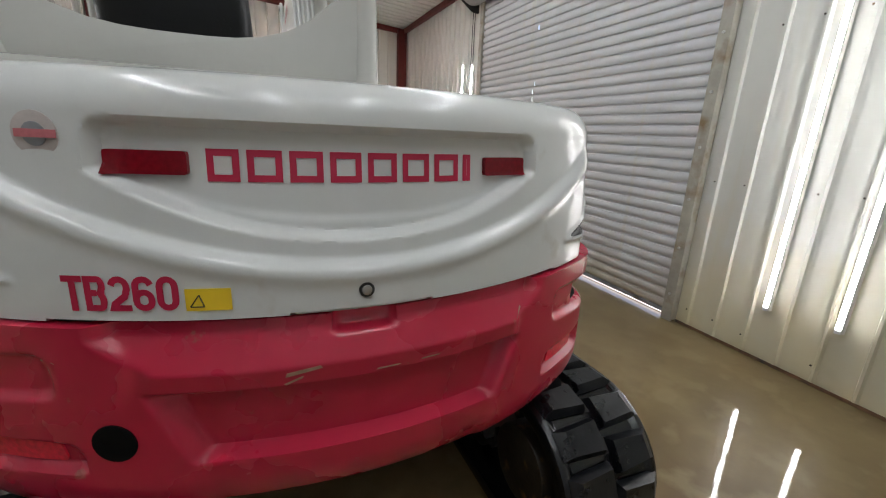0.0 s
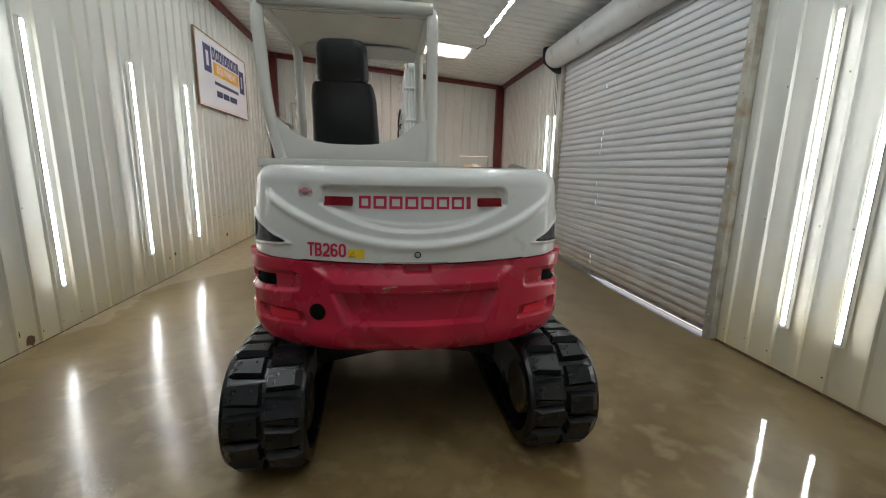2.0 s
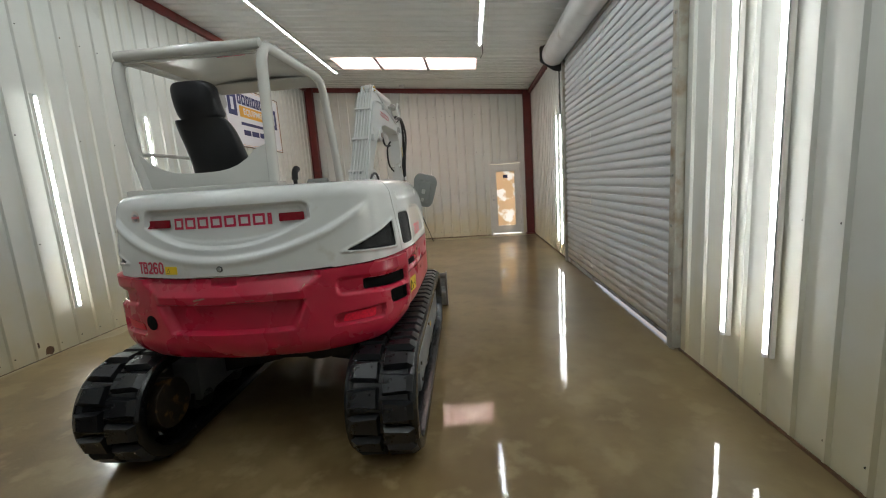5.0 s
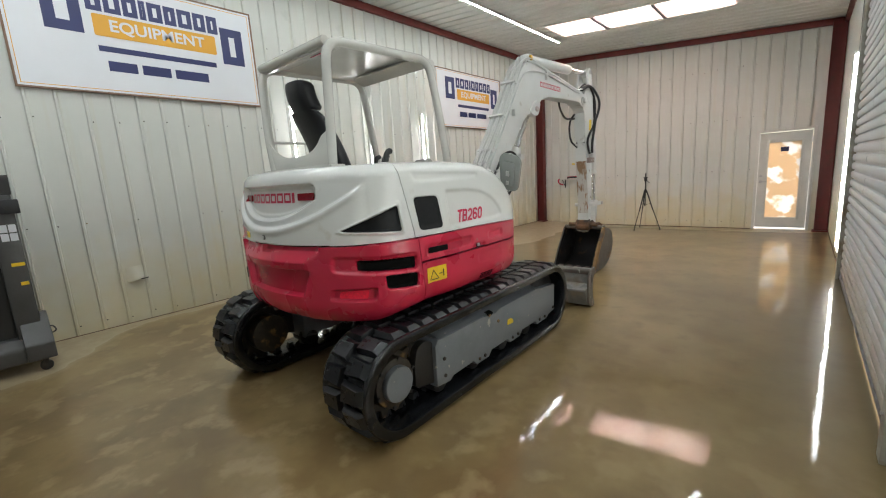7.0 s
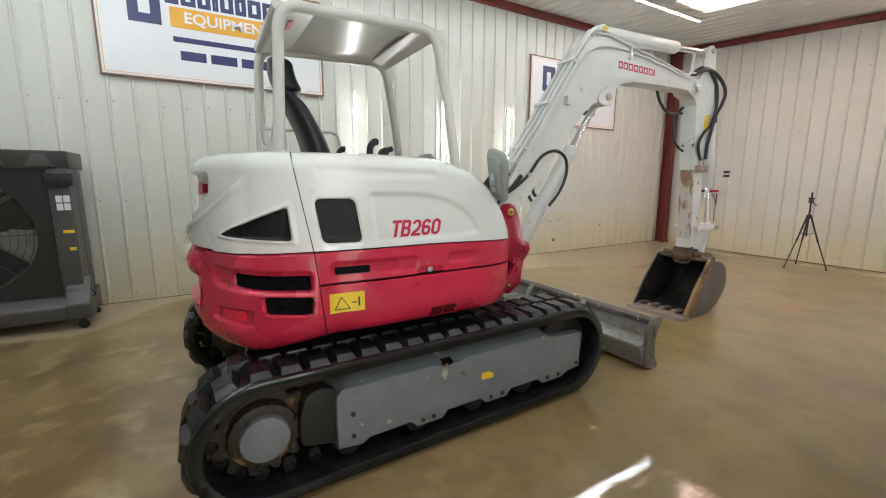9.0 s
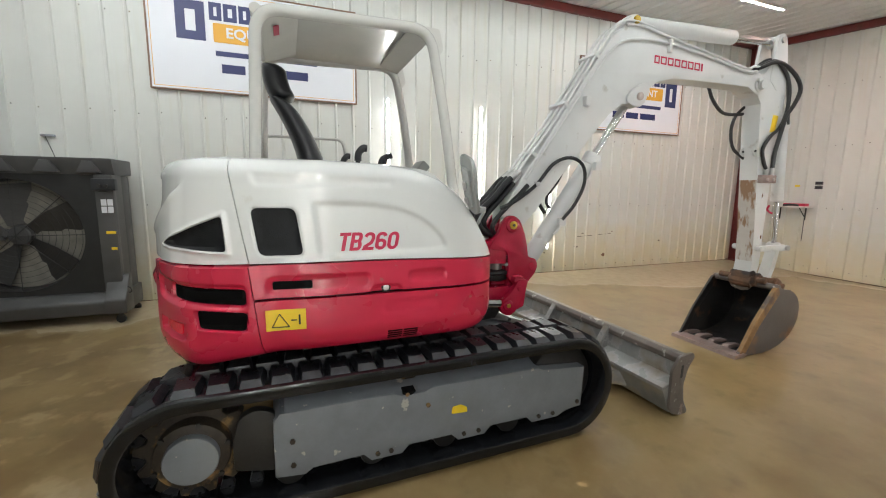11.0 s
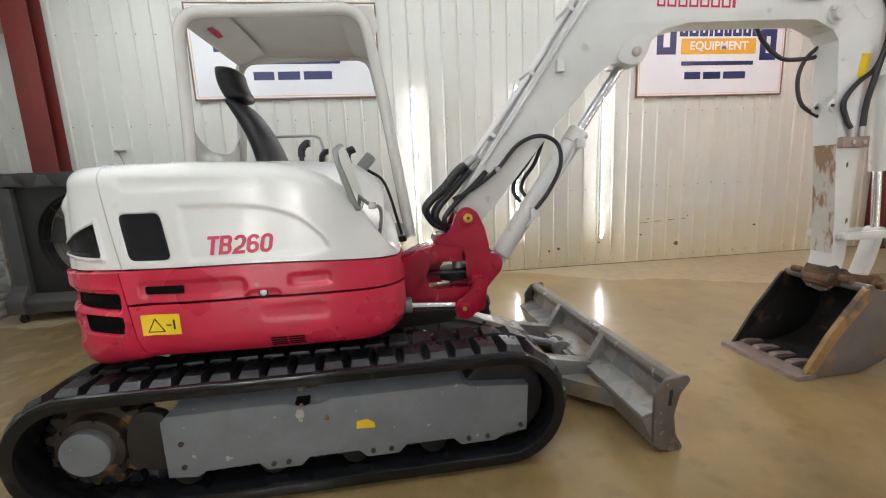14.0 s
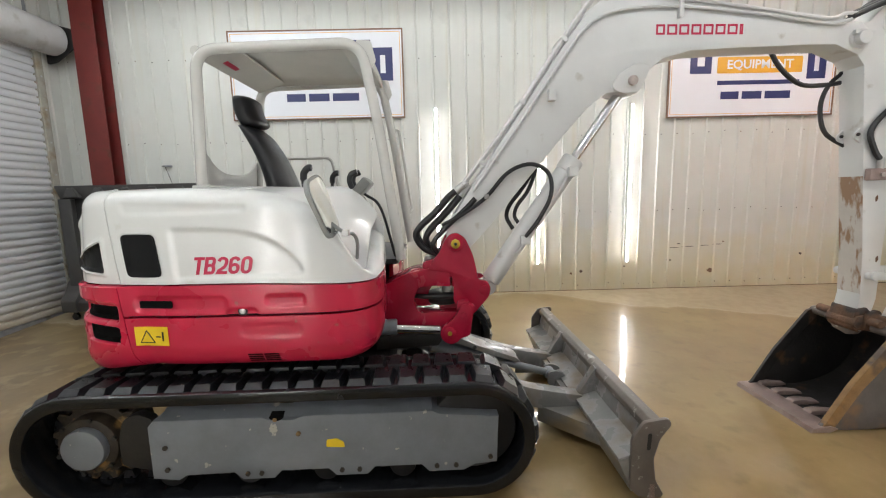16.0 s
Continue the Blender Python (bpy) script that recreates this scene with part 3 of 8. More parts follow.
# door openings
RD_Y0, RD_Y1, RD_Z = -0.03, 3.92, 3.52            # roll door in the lamp wall
SD_X0, SD_X1 = -2.74, 1.05                        # roll door in the wall behind
ED_X0, ED_X1, ED_Z = 1.87, 2.80, 2.05             # hinged door in the end wall
T = 0.14

wall_west = structure("wall_west", boxed((XL - T - 0.013, YS - T, -0.1), (XL - 0.013, YN + T, TOP)), "galv", "ribbed cream metal wall with splash dirt", "wall")
clad(wall_west, (XL, YN), -90, YN - YS, 0.055, TOP - 0.02)
wall_north = structure("wall_north", boxed((XL, YN + 0.013, -0.1), (ED_X0, YN + T, TOP)), "galv", "ribbed cream metal end wall", "wall")
bm = boxed((ED_X1, YN + 0.013, -0.1), (XR + T, YN + T, TOP))
part("wall_pier", bm, "galv", wall_north, smooth=False)
part("wall_header", boxed((ED_X0, YN + 0.013, ED_Z), (ED_X1, YN + T, TOP)), "galv", wall_north, smooth=False)
clad(wall_north, (ED_X0, YN), 180, ED_X0 - XL, 0.0, TOP - 0.02)
clad(wall_north, (XR, YN), 180, XR - ED_X1, 0.0, TOP - 0.02)
clad(wall_north, (ED_X1, YN), 180, ED_X1 - ED_X0, ED_Z, TOP - 0.02)
wall_east = structure("wall_east", boxed((XR + 0.013, YS - T, -0.1), (XR + T, RD_Y0, TOP)), "galv", "ribbed cream metal wall beside the roll door", "wall")
part("wall_pier", boxed((XR + 0.013, RD_Y1, -0.1), (XR + T, YN + 0.013, TOP)), "galv", wall_east, smooth=False)
part("wall_header", boxed((XR + 0.013, RD_Y0, RD_Z), (XR + T, RD_Y1, TOP)), "galv", wall_east, smooth=False)
clad(wall_east, (XR, YS), 90, RD_Y0 - 0.08 - YS, 0.0, TOP - 0.02)
clad(wall_east, (XR, RD_Y1 + 0.06), 90, YN - RD_Y1 - 0.06, 0.0, TOP - 0.02)
clad(wall_east, (XR, RD_Y0), 90, RD_Y1 - RD_Y0, RD_Z, TOP - 0.02)
wall_south = structure("wall_south", boxed((XL, YS - T, -0.1), (SD_X0, YS - 0.013, TOP)), "galv", "ribbed cream metal wall with a roll door", "wall")
part("wall_pier", boxed((SD_X1, YS - T, -0.1), (XR + 0.013, YS - 0.013, TOP)), "galv", wall_south, smooth=False)
part("wall_header", boxed((SD_X0, YS - T, RD_Z), (SD_X1, YS - 0.013, TOP)), "galv", wall_south, smooth=False)
clad(wall_south, (XL, YS), 0, SD_X0 - XL - 0.06, 0.0, TOP - 0.02)
clad(wall_south, (SD_X1 + 0.06, YS), 0, XR - SD_X1 - 0.06, 0.0, TOP - 0.02)
clad(wall_south, (SD_X0, YS), 0, SD_X1 - SD_X0, RD_Z, TOP - 0.02)

part("base_angle", boxed((XL + 0.017, YS + 0.1, 0.03), (XL + 0.024, YN - 0.02, 0.080)), "rust", wall_west, "rusty steel base angle", False)
part("base_angle", boxed((XL + 0.03, YN - 0.024, -0.01), (ED_X0 - 0.01, YN - 0.017, 0.014)), "rust", wall_north, "rusty steel base angle", False)
part("base_angle", boxed((XR - 0.024, YS + 0.03, -0.01), (XR - 0.017, RD_Y0 - 0.10, 0.022)), "rust", wall_east, "rusty steel base angle", False)
part("base_angle", boxed((XR - 0.024, RD_Y1 + 0.10, -0.01), (XR - 0.017, YN - 0.03, 0.022)), "rust", wall_east, "rusty steel base angle", False)

# ceiling: sheets with ribs running down the slope, and the skylight's opening
SK_Y0, SK_Y1, SK_X0, SK_X1 = 5.28, 6.19, -1.45, 1.62
bm = bmesh.new()


def ceiling_strip(y0, y1, x0, x1):
    n = max(1, round((y1 - y0) / 0.23))
    w = (y1 - y0) / n
    prof = []
    for i in range(n):
        c = y0 + w * (i + 0.5)
        prof += [(c - w / 2, 0.0), (c - 0.035, 0.0), (c - 0.02, 0.022), (c + 0.02, 0.022), (c + 0.035, 0.0)]
    prof.append((y1, 0.0))
    a = [bm.verts.new((x0, y, ceil_z(x0) + h)) for y, h in prof]
    b = [bm.verts.new((x1, y, ceil_z(x1) + h)) for y, h in prof]
    for i in range(len(prof) - 1):
        bm.faces.new((a[i], a[i + 1], b[i + 1], b[i]))


ceiling_strip(YS - T, SK_Y0, XL - T, XR + T)
ceiling_strip(SK_Y1, YN + T, XL - T, XR + T)
ceiling_strip(SK_Y0, SK_Y1, XL - T, SK_X0)
ceiling_strip(SK_Y0, SK_Y1, SK_X1, XR + T)
bmesh.ops.recalc_face_normals(bm, faces=bm.faces)
for f in list(bm.faces):
    if f.normal.z > 0:
        f.normal_flip()
ext = bmesh.ops.extrude_face_region(bm, geom=list(bm.faces))
bmesh.ops.translate(bm, vec=(0, 0, 0.05), verts=[v for v in ext["geom"] if isinstance(v, bmesh.types.BMVert)])
ceiling = structure("ceiling", bm, "ceiling_sheet", "white corrugated metal ceiling sloping down to the roll door", "ceiling")

skylight = thing("skylight", (0, SK_Y0, ceil_z(0)), "pinkish translucent corrugated skylight panels in the ceiling", "skylight", kind="structure")
PURLINS = (-0.50, 0.54)
edges = [SK_X0] + list(PURLINS) + [SK_X1]
for x0, x1 in zip(edges, edges[1:]):
    bm = bmesh.new()
    k = 28
    rows = []
    for i in range(k + 1):
        y = SK_Y0 - 0.02 + (SK_Y1 - SK_Y0 + 0.04) * i / k
        h = 0.02 + 0.008 * math.cos(i * math.pi)
        rows.append([bm.verts.new((x, y, ceil_z(x) + h)) for x in (x0, x1)])
    for a, b in zip(rows, rows[1:]):
        bm.faces.new((a[0], a[1], b[1], b[0]))
    ext = bmesh.ops.extrude_face_region(bm, geom=list(bm.faces))
    bmesh.ops.translate(bm, vec=(0, 0, 0.004), verts=[v for v in ext["geom"] if isinstance(v, bmesh.types.BMVert)])
    part("pane", bm, "skylight", skylight)
for x in PURLINS:
    part("purlin", boxed((x - 0.03, SK_Y0, ceil_z(x) - 0.02), (x + 0.03, SK_Y1, ceil_z(x) + 0.012), 0.004), "galv", skylight)

# red steel: eave trims and corner columns
def trim(name, lo, hi, label="dark red steel trim under the ceiling"):
    return structure(name, boxed(lo, hi, 0.006), "oxide_red", label, "trim", True)


trim("trim_west", (XL + 0.001, YS, ceil_z(XL) - 0.13), (XL + 0.075, YN, ceil_z(XL) - 0.015))
trim("trim_east", (XR - 0.075, YS, ceil_z(XR) - 0.11), (XR - 0.001, YN, ceil_z(XR) - 0.004))
bm = slabbed([(XL + 0.08, ceil_z(XL) - 0.14), (XR - 0.08, ceil_z(XR) - 0.12), (XR - 0.08, ceil_z(XR) - 0.012), (XL + 0.08, ceil_z(XL) - 0.02)], 'y', YN - 0.08, YN - 0.001, 0.005)
structure("trim_north", bm, "oxide_red", "dark red steel beam under the ceiling at the end wall", "trim", True)
bm = slabbed([(XL + 0.08, ceil_z(XL) - 0.14), (XR - 0.08, ceil_z(XR) - 0.12), (XR - 0.08, ceil_z(XR) - 0.012), (XL + 0.08, ceil_z(XL) - 0.02)], 'y', YS + 0.001, YS + 0.08, 0.005)
structure("trim_south", bm, "oxide_red", "dark red steel beam under the ceiling above the roll door", "trim", True)


def column(name, x, y, w=0.16, d=0.20):
    """An H-shaped steel column with its web along x."""
    col = thing(name, (x, y, 0), "dark red painted steel column standing at the wall", "column", "corner columns", "structure")
    h = ceil_z(x) - 0.05
    part("flange", boxed((x - d / 2, y - w / 2, 0), (x - d / 2 + 0.014, y + w / 2, h), 0.003), "oxide_red", col)
    part("flange", boxed((x + d / 2 - 0.014, y - w / 2, 0), (x + d / 2, y + w / 2, h), 0.003), "oxide_red", col)
    part("web", boxed((x - d / 2 + 0.014, y - 0.006, 0), (x + d / 2 - 0.014, y + 0.006, h)), "oxide_red", col, smooth=False)
    part("base_plate", boxed((x - d / 2 - 0.03, y - w / 2 - 0.03, 0), (x + d / 2 + 0.03, y + w / 2 + 0.03, 0.03 if x > 0 else 0.09), 0.004), "oxide_red", col)
    return col


column("column_1", XL + 0.13, YN - 0.16)
column("column_2", XR - 0.13, YN - 0.12)
column("column_3", XL + 0.13, -4.12, 0.30, 0.22)


# ---- roll doors ----
PITCH = 0.095


def slat_mesh(length, holes=()):
    """A curved door slat with its face to +y; x runs along it. holes: (x, width) of rust holes."""
    bm = bmesh.new()
    prof = [(z * PITCH / 0.0762, o) for z, o in ((0.000, -0.008), (0.008, -0.008), (0.010, 0.010), (0.018, 0.016), (0.038, 0.019), (0.054, 0.017), (0.066, 0.012), (0.0690, -0.007), (0.0762, -0.008))]
    cuts = [0.0]
    for a, w in holes:
        cuts += [a, a + w]
    cuts.append(length)
    cols = [[bm.verts.new((x, o, z)) for z, o in prof] for x in cuts]
    for i in range(len(cuts) - 1):
        for j in range(len(prof) - 1):
            if i % 2 == 1 and 2 <= j <= 4:
                continue
            bm.faces.new((cols[i][j], cols[i + 1][j], cols[i + 1][j + 1], cols[i][j + 1]))
    ext = bmesh.ops.extrude_face_region(bm, geom=list(bm.faces))
    bmesh.ops.translate(bm, vec=(0, -0.002, 0), verts=[v for v in ext["geom"] if isinstance(v, bmesh.types.BMVert)])
    return finish(bm, "slat", "slat", True, 50)


def roll_door(name, length, height, m, hole_at, label):
    """Door with its face to +y, from x = 0 to its length; m sets it in its opening."""
    door = new(name)
    tagged(door, label, "roll door", "", "structure")
    door.matrix_basis = m
    plain = slat_mesh(length)
    rng = random.Random(5)
    count = int(height / PITCH)
    for i in range(count):
        me = plain
        if hole_at and i in HOLES:
            me = slat_mesh(length, [(hole_at + rng.uniform(-0.03, 0.03), rng.uniform(0.012, 0.034))])
        piece("slat", me, door, m @ pose(0, 0, 0.072 + i * PITCH))
    b = part("bottom_bar", slabbed([(0.0, 0.044), (2.0, 0.040), (2.5, 0.008), (length, 0.004), (length, 0.074), (0.0, 0.074)] if hole_at else [(0.0, 0.006), (length, 0.006), (length, 0.074), (0.0, 0.074)], 'y', -0.012, 0.018, 0.003), "galv", None)
    b.parent = door
    for x0, x1 in ((-0.085, 0.012), (length - 0.012, length + 0.085)):
        bm = boxed((x0, 0.03, 0.0), (x1, 0.055, height + 0.1), 0.003)
        box(bm, (x0 if x0 < 0 else length + 0.006, -0.033, 0.012), (-0.006 if x0 < 0 else x1, 0.032, height + 0.1))
        g = part("guide_rail", bm, "guide", None, "grimy yellowed steel guide rail")
        g.parent = door
        for k in range(8):
            z = 0.25 + k * 0.42
            bb = part("bolt", rod(((x0 + x1) / 2, 0.053, z), ((x0 + x1) / 2, 0.066, z), 0.011, 8), "zinc", None)
            bb.parent = door
    # hood over the coil
    prof = [(0.03, height - 0.02), (0.20, height - 0.05), (0.33, height + 0.02), (0.37, height + 0.14), (0.34, height + 0.28), (0.22, height + 0.36), (0.03, height + 0.38)]
    prof = rounded(prof, 0.06, 4)
    bm = slabbed(prof, 'x', -0.16, length + 0.18, 0.006)
    h = part("coil_hood", bm, "hood_sheet", None, "dented grey sheet metal hood")
    h.parent = door
    for x0 in (-0.20, length + 0.19):
        bm = slabbed(rounded([(0.03, height - 0.14), (0.16, height - 0.12), (0.40, height + 0.05), (0.40, height + 0.30), (0.03, height + 0.40)], 0.03), 'x', x0, x0 + 0.012)
        e = part("end_bracket", bm, "dark_steel", None)
        e.parent = door
    return door


HOLES = {1, 2, 11, 12, 14, 19, 20, 21, 22, 29, 33}
roll_door("roll_door_1", RD_Y1 - RD_Y0, RD_Z, pose(XR - 0.02, RD_Y0, 0, 0, 0, 90), 2.45, "white slatted steel roll-up door, shut, daylight under its edge")
roll_door("roll_door_2", SD_X1 - SD_X0, RD_Z, pose(SD_X0, YS + 0.02, 0, 0, 0, 0), 0.0, "white slatted steel roll-up door, shut")
# unseen slabs added outside, pale so daylight under the doors shows bright
structure("apron_north", boxed((ED_X0 - 0.3, YN + 0.075, -0.06), (ED_X1 + 0.3, YN + 1.6, 0.005)), "apron", "pale concrete step outside the end door", "pavement")
structure("apron", boxed((XR + 0.02, RD_Y0 - 0.2, -0.06), (XR + 2.4, RD_Y1 + 0.2, 0.006)), "apron", "pale concrete apron outside the roll door", "pavement")
bm = tube([(XR - 0.06, RD_Y1 + 0.30, 3.55), (XR - 0.055, RD_Y1 + 0.30, 2.2), (XR - 0.06, RD_Y1 + 0.31, 0.75), (XR - 0.05, RD_Y1 + 0.34, 0.66), (XR - 0.06, RD_Y1 + 0.37, 0.75), (XR - 0.055, RD_Y1 + 0.37, 2.2), (XR - 0.06, RD_Y1 + 0.37, 3.55)], 0.006, 6)
chain = part("hand_chain", bm, "dark_steel", None)
tagged(chain, "loop of dark hand chain hanging beside the roll door", "chain")

# ---- hinged end door ----
door_1 = thing("door_1", ((ED_X0 + ED_X1) / 2, YN, 0), "white steel door with papered glass, shut", "door", kind="structure")
for lo, hi in (((ED_X0, YN - 0.02, 0), (ED_X0 + 0.05, YN + 0.12, ED_Z)), ((ED_X1 - 0.05, YN - 0.02, 0), (ED_X1, YN + 0.12, ED_Z)), ((ED_X0 + 0.05, YN - 0.02, ED_Z - 0.05), (ED_X1 - 0.05, YN + 0.12, ED_Z))):
    part("door_frame", boxed(lo, hi, 0.004), "door_paint", door_1)
LX0, LX1, LZ0, LZ1 = ED_X0 + 0.056, ED_X1 - 0.056, 0.042, ED_Z - 0.064
GX0, GX1, GZ0, GZ1 = 2.075, 2.60, 0.25, 1.80
bm = bmesh.new()
for lo, hi in (((LX0, LZ0), (GX0, LZ1)), ((GX1, LZ0), (LX1, LZ1)), ((GX0, LZ0), (GX1, GZ0)), ((GX0, GZ1), (GX1, LZ1))):
    box(bm, (lo[0], YN + 0.02, lo[1]), (hi[0], YN + 0.065, hi[1]))
bmesh.ops.remove_doubles(bm, verts=bm.verts, dist=0.0005)
leaf = part("door_leaf", bm, "door_paint", door_1, smooth=False)
bm = bmesh.new()
for lo, hi in (((GX0 - 0.03, GZ0 - 0.03), (GX0 + 0.01, GZ1 + 0.03)), ((GX1 - 0.01, GZ0 - 0.03), (GX1 + 0.03, GZ1 + 0.03)), ((GX0 + 0.01, GZ0 - 0.03), (GX1 - 0.01, GZ0 + 0.01)), ((GX0 + 0.01, GZ1 - 0.01), (GX1 - 0.01, GZ1 + 0.03))):
    box(bm, (lo[0], YN + 0.010, lo[1]), (hi[0], YN + 0.022, hi[1]), 0.003)
part("glazing_bead", bm, "door_paint", leaf)
pane = part("pane", boxed((GX0, YN + 0.046, GZ0), (GX1, YN + 0.050, GZ1)), "glass", leaf, smooth=False)
pane.visible_shadow = False
part("paper_cover", boxed((GX0 + 0.005, YN + 0.038, GZ0 + 0.01), (GX1 - 0.01, YN + 0.0392, GZ1 - 0.005)), "paper", leaf, "torn brown paper taped over the glass", smooth=False)
part("notice", boxed((2.27, YN + 0.034, 1.60), (2.40, YN + 0.0365, 1.69)), "sign_blue", leaf, "small blue and white notice", smooth=False)
bm = rod((LX0 + 0.055, YN + 0.02, 1.0), (LX0 + 0.055, YN - 0.03, 1.0), 0.012, 12)
rod((LX0 + 0.045, YN - 0.028, 1.0), (LX0 + 0.16, YN - 0.028, 1.0), 0.009, 10, bm)
rod((LX0 + 0.055, YN + 0.022, 1.0), (LX0 + 0.055, YN + 0.012, 1.0), 0.03, 16, bm)
part("door_handle", bm, "zinc", leaf, "dull metal lever handle")
bm = rod((LX0 + 0.055, YN + 0.022, 1.12), (LX0 + 0.055, YN + 0.005, 1.12), 0.026, 16)
part("deadbolt", bm, "zinc", leaf)
for z in (0.3, 1.0, 1.75):
    part("hinge", rod((LX1 + 0.002, YN + 0.012, z), (LX1 + 0.002, YN + 0.012, z + 0.1), 0.009, 10), "zinc", door_1)

# ---- tube lamps ----
def tube_lamp(name, p0, p1, out, glow_mat, label, group, tube_r=0.015, hood=0.0):
    """A tube with one lit side on a slim batten; out points from the wall to the room."""
    p0, p1, out = Vector(p0), Vector(p1), Vector(out)
    lamp = thing(name, (p0 + p1) / 2, label, "tube lamp", group)
    d = (p1 - p0).normalized()
    side = d.cross(out).normalized()
    bm = bmesh.new()
    vs = []
    for q in (p0 - d * 0.03, p1 + d * 0.03):
        vs.append([bm.verts.new(q + side * a + out * b) for a, b in ((-0.022, 0.0), (0.022, 0.0), (0.015, 0.028), (-0.015, 0.028))])
    for j in range(4):
        bm.faces.new((vs[0][j], vs[0][(j + 1) % 4], vs[1][(j + 1) % 4], vs[1][j]))
    bm.faces.new(vs[0][::-1])
    bm.faces.new(vs[1])
    part("batten", bm, "door_paint", lamp, smooth=False)
    # wings added only to keep the tube's glow off the ceiling
    if hood:
        for s in (-1, 1):
            bm = bmesh.new()
            vs = [[bm.verts.new(q + side * (s * a) + out * b) for a, b in ((0.014, 0.026), (hood, 0.046), (hood, 0.049), (0.014, 0.030))] for q in (p0 - d * 0.03, p1 + d * 0.03)]
            for j in range(4):
                bm.faces.new((vs[0][j], vs[0][(j + 1) % 4], vs[1][(j + 1) % 4], vs[1][j]))
            bm.faces.new(vs[0][::-1])
            bm.faces.new(vs[1])
            part("reflector_wing", bm, "door_paint", lamp, smooth=False)
    # a tube whose front half is the glowing diffuser and whose back half is an opaque shell
    for name_, a0, a1, mt, lab in (("tube", -100, 100, glow_mat, "glowing white tube"), ("tube_shell", 100, 260, "door_paint", "")):
        bm = bmesh.new()
        vs = [[bm.verts.new(q + out * (0.042 + tube_r * math.cos(radians(a))) + side * (tube_r * math.sin(radians(a)))) for a in np.linspace(a0, a1, 9)] for q in (p0, p1)]
        for j in range(8):
            bm.faces.new((vs[0][j], vs[0][j + 1], vs[1][j + 1], vs[1][j]))
        part(name_, bm, mt, lamp, lab)
    for q, s in ((p0, -1), (p1, 1)):
        part("end_cap", rod(q + out * 0.042, q + out * 0.042 + d * s * 0.025, 0.016, 10), "sign_white", lamp)
    return lamp


WEST_TUBES = (0.48, 1.935, 3.26)
for y in WEST_TUBES:
    tube_lamp("wall_lamp", (XL + 0.019, y, 0.51), (XL + 0.019, y, 2.74), (1, 0, 0), "lamp_tube", "lit white upright tube lamp on the cream wall", "wall tube lamps")
for y, z0, z1 in ((-0.80, 0.43, 2.78), (-1.215, 0.45, 2.80), (4.22, 0.29, 2.64), (4.58, 0.30, 2.68)):
    tube_lamp("wall_lamp", (XR - 0.019, y, z0), (XR - 0.019, y, z1), (-1, 0, 0), "lamp_tube", "lit white upright tube lamp beside the roll door", "wall tube lamps")
# tubes south of y -0.5 are unseen; the x 0.60 pair is added fill
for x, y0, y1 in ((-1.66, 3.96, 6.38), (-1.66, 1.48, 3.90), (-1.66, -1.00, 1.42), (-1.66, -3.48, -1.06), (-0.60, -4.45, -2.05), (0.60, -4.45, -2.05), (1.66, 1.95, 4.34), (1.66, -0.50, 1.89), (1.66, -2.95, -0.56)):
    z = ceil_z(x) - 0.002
    tube_lamp("ceiling_lamp", (x, y0, z), (x, y1, z), (-0.088, 0, -0.996), "ceiling_tube", "lit white tube lamp on the corrugated ceiling, rear ones added as fill", "ceiling tube lamps", 0.009, 0.032)
bm = tube([(1.70, 4.36, ceil_z(1.7) - 0.02), (1.72, 4.60, ceil_z(1.7) - 0.10), (1.71, 4.95, ceil_z(1.7) - 0.05), (1.69, 5.25, ceil_z(1.7) - 0.015)], 0.008, 6)
tagged(part("lamp_cord", bm, "hose", None), "grey cord hanging from the ceiling lamp's end", "cord")
bm = rod((-0.35, 7.75, ceil_z(-0.35) + 0.01), (-0.35, 7.75, ceil_z(-0.35) - 0.05), 0.07, 20, None, 0.01)
tagged(part("smoke_detector", bm, "sign_white", None), "small round white detector on the ceiling", "detector")


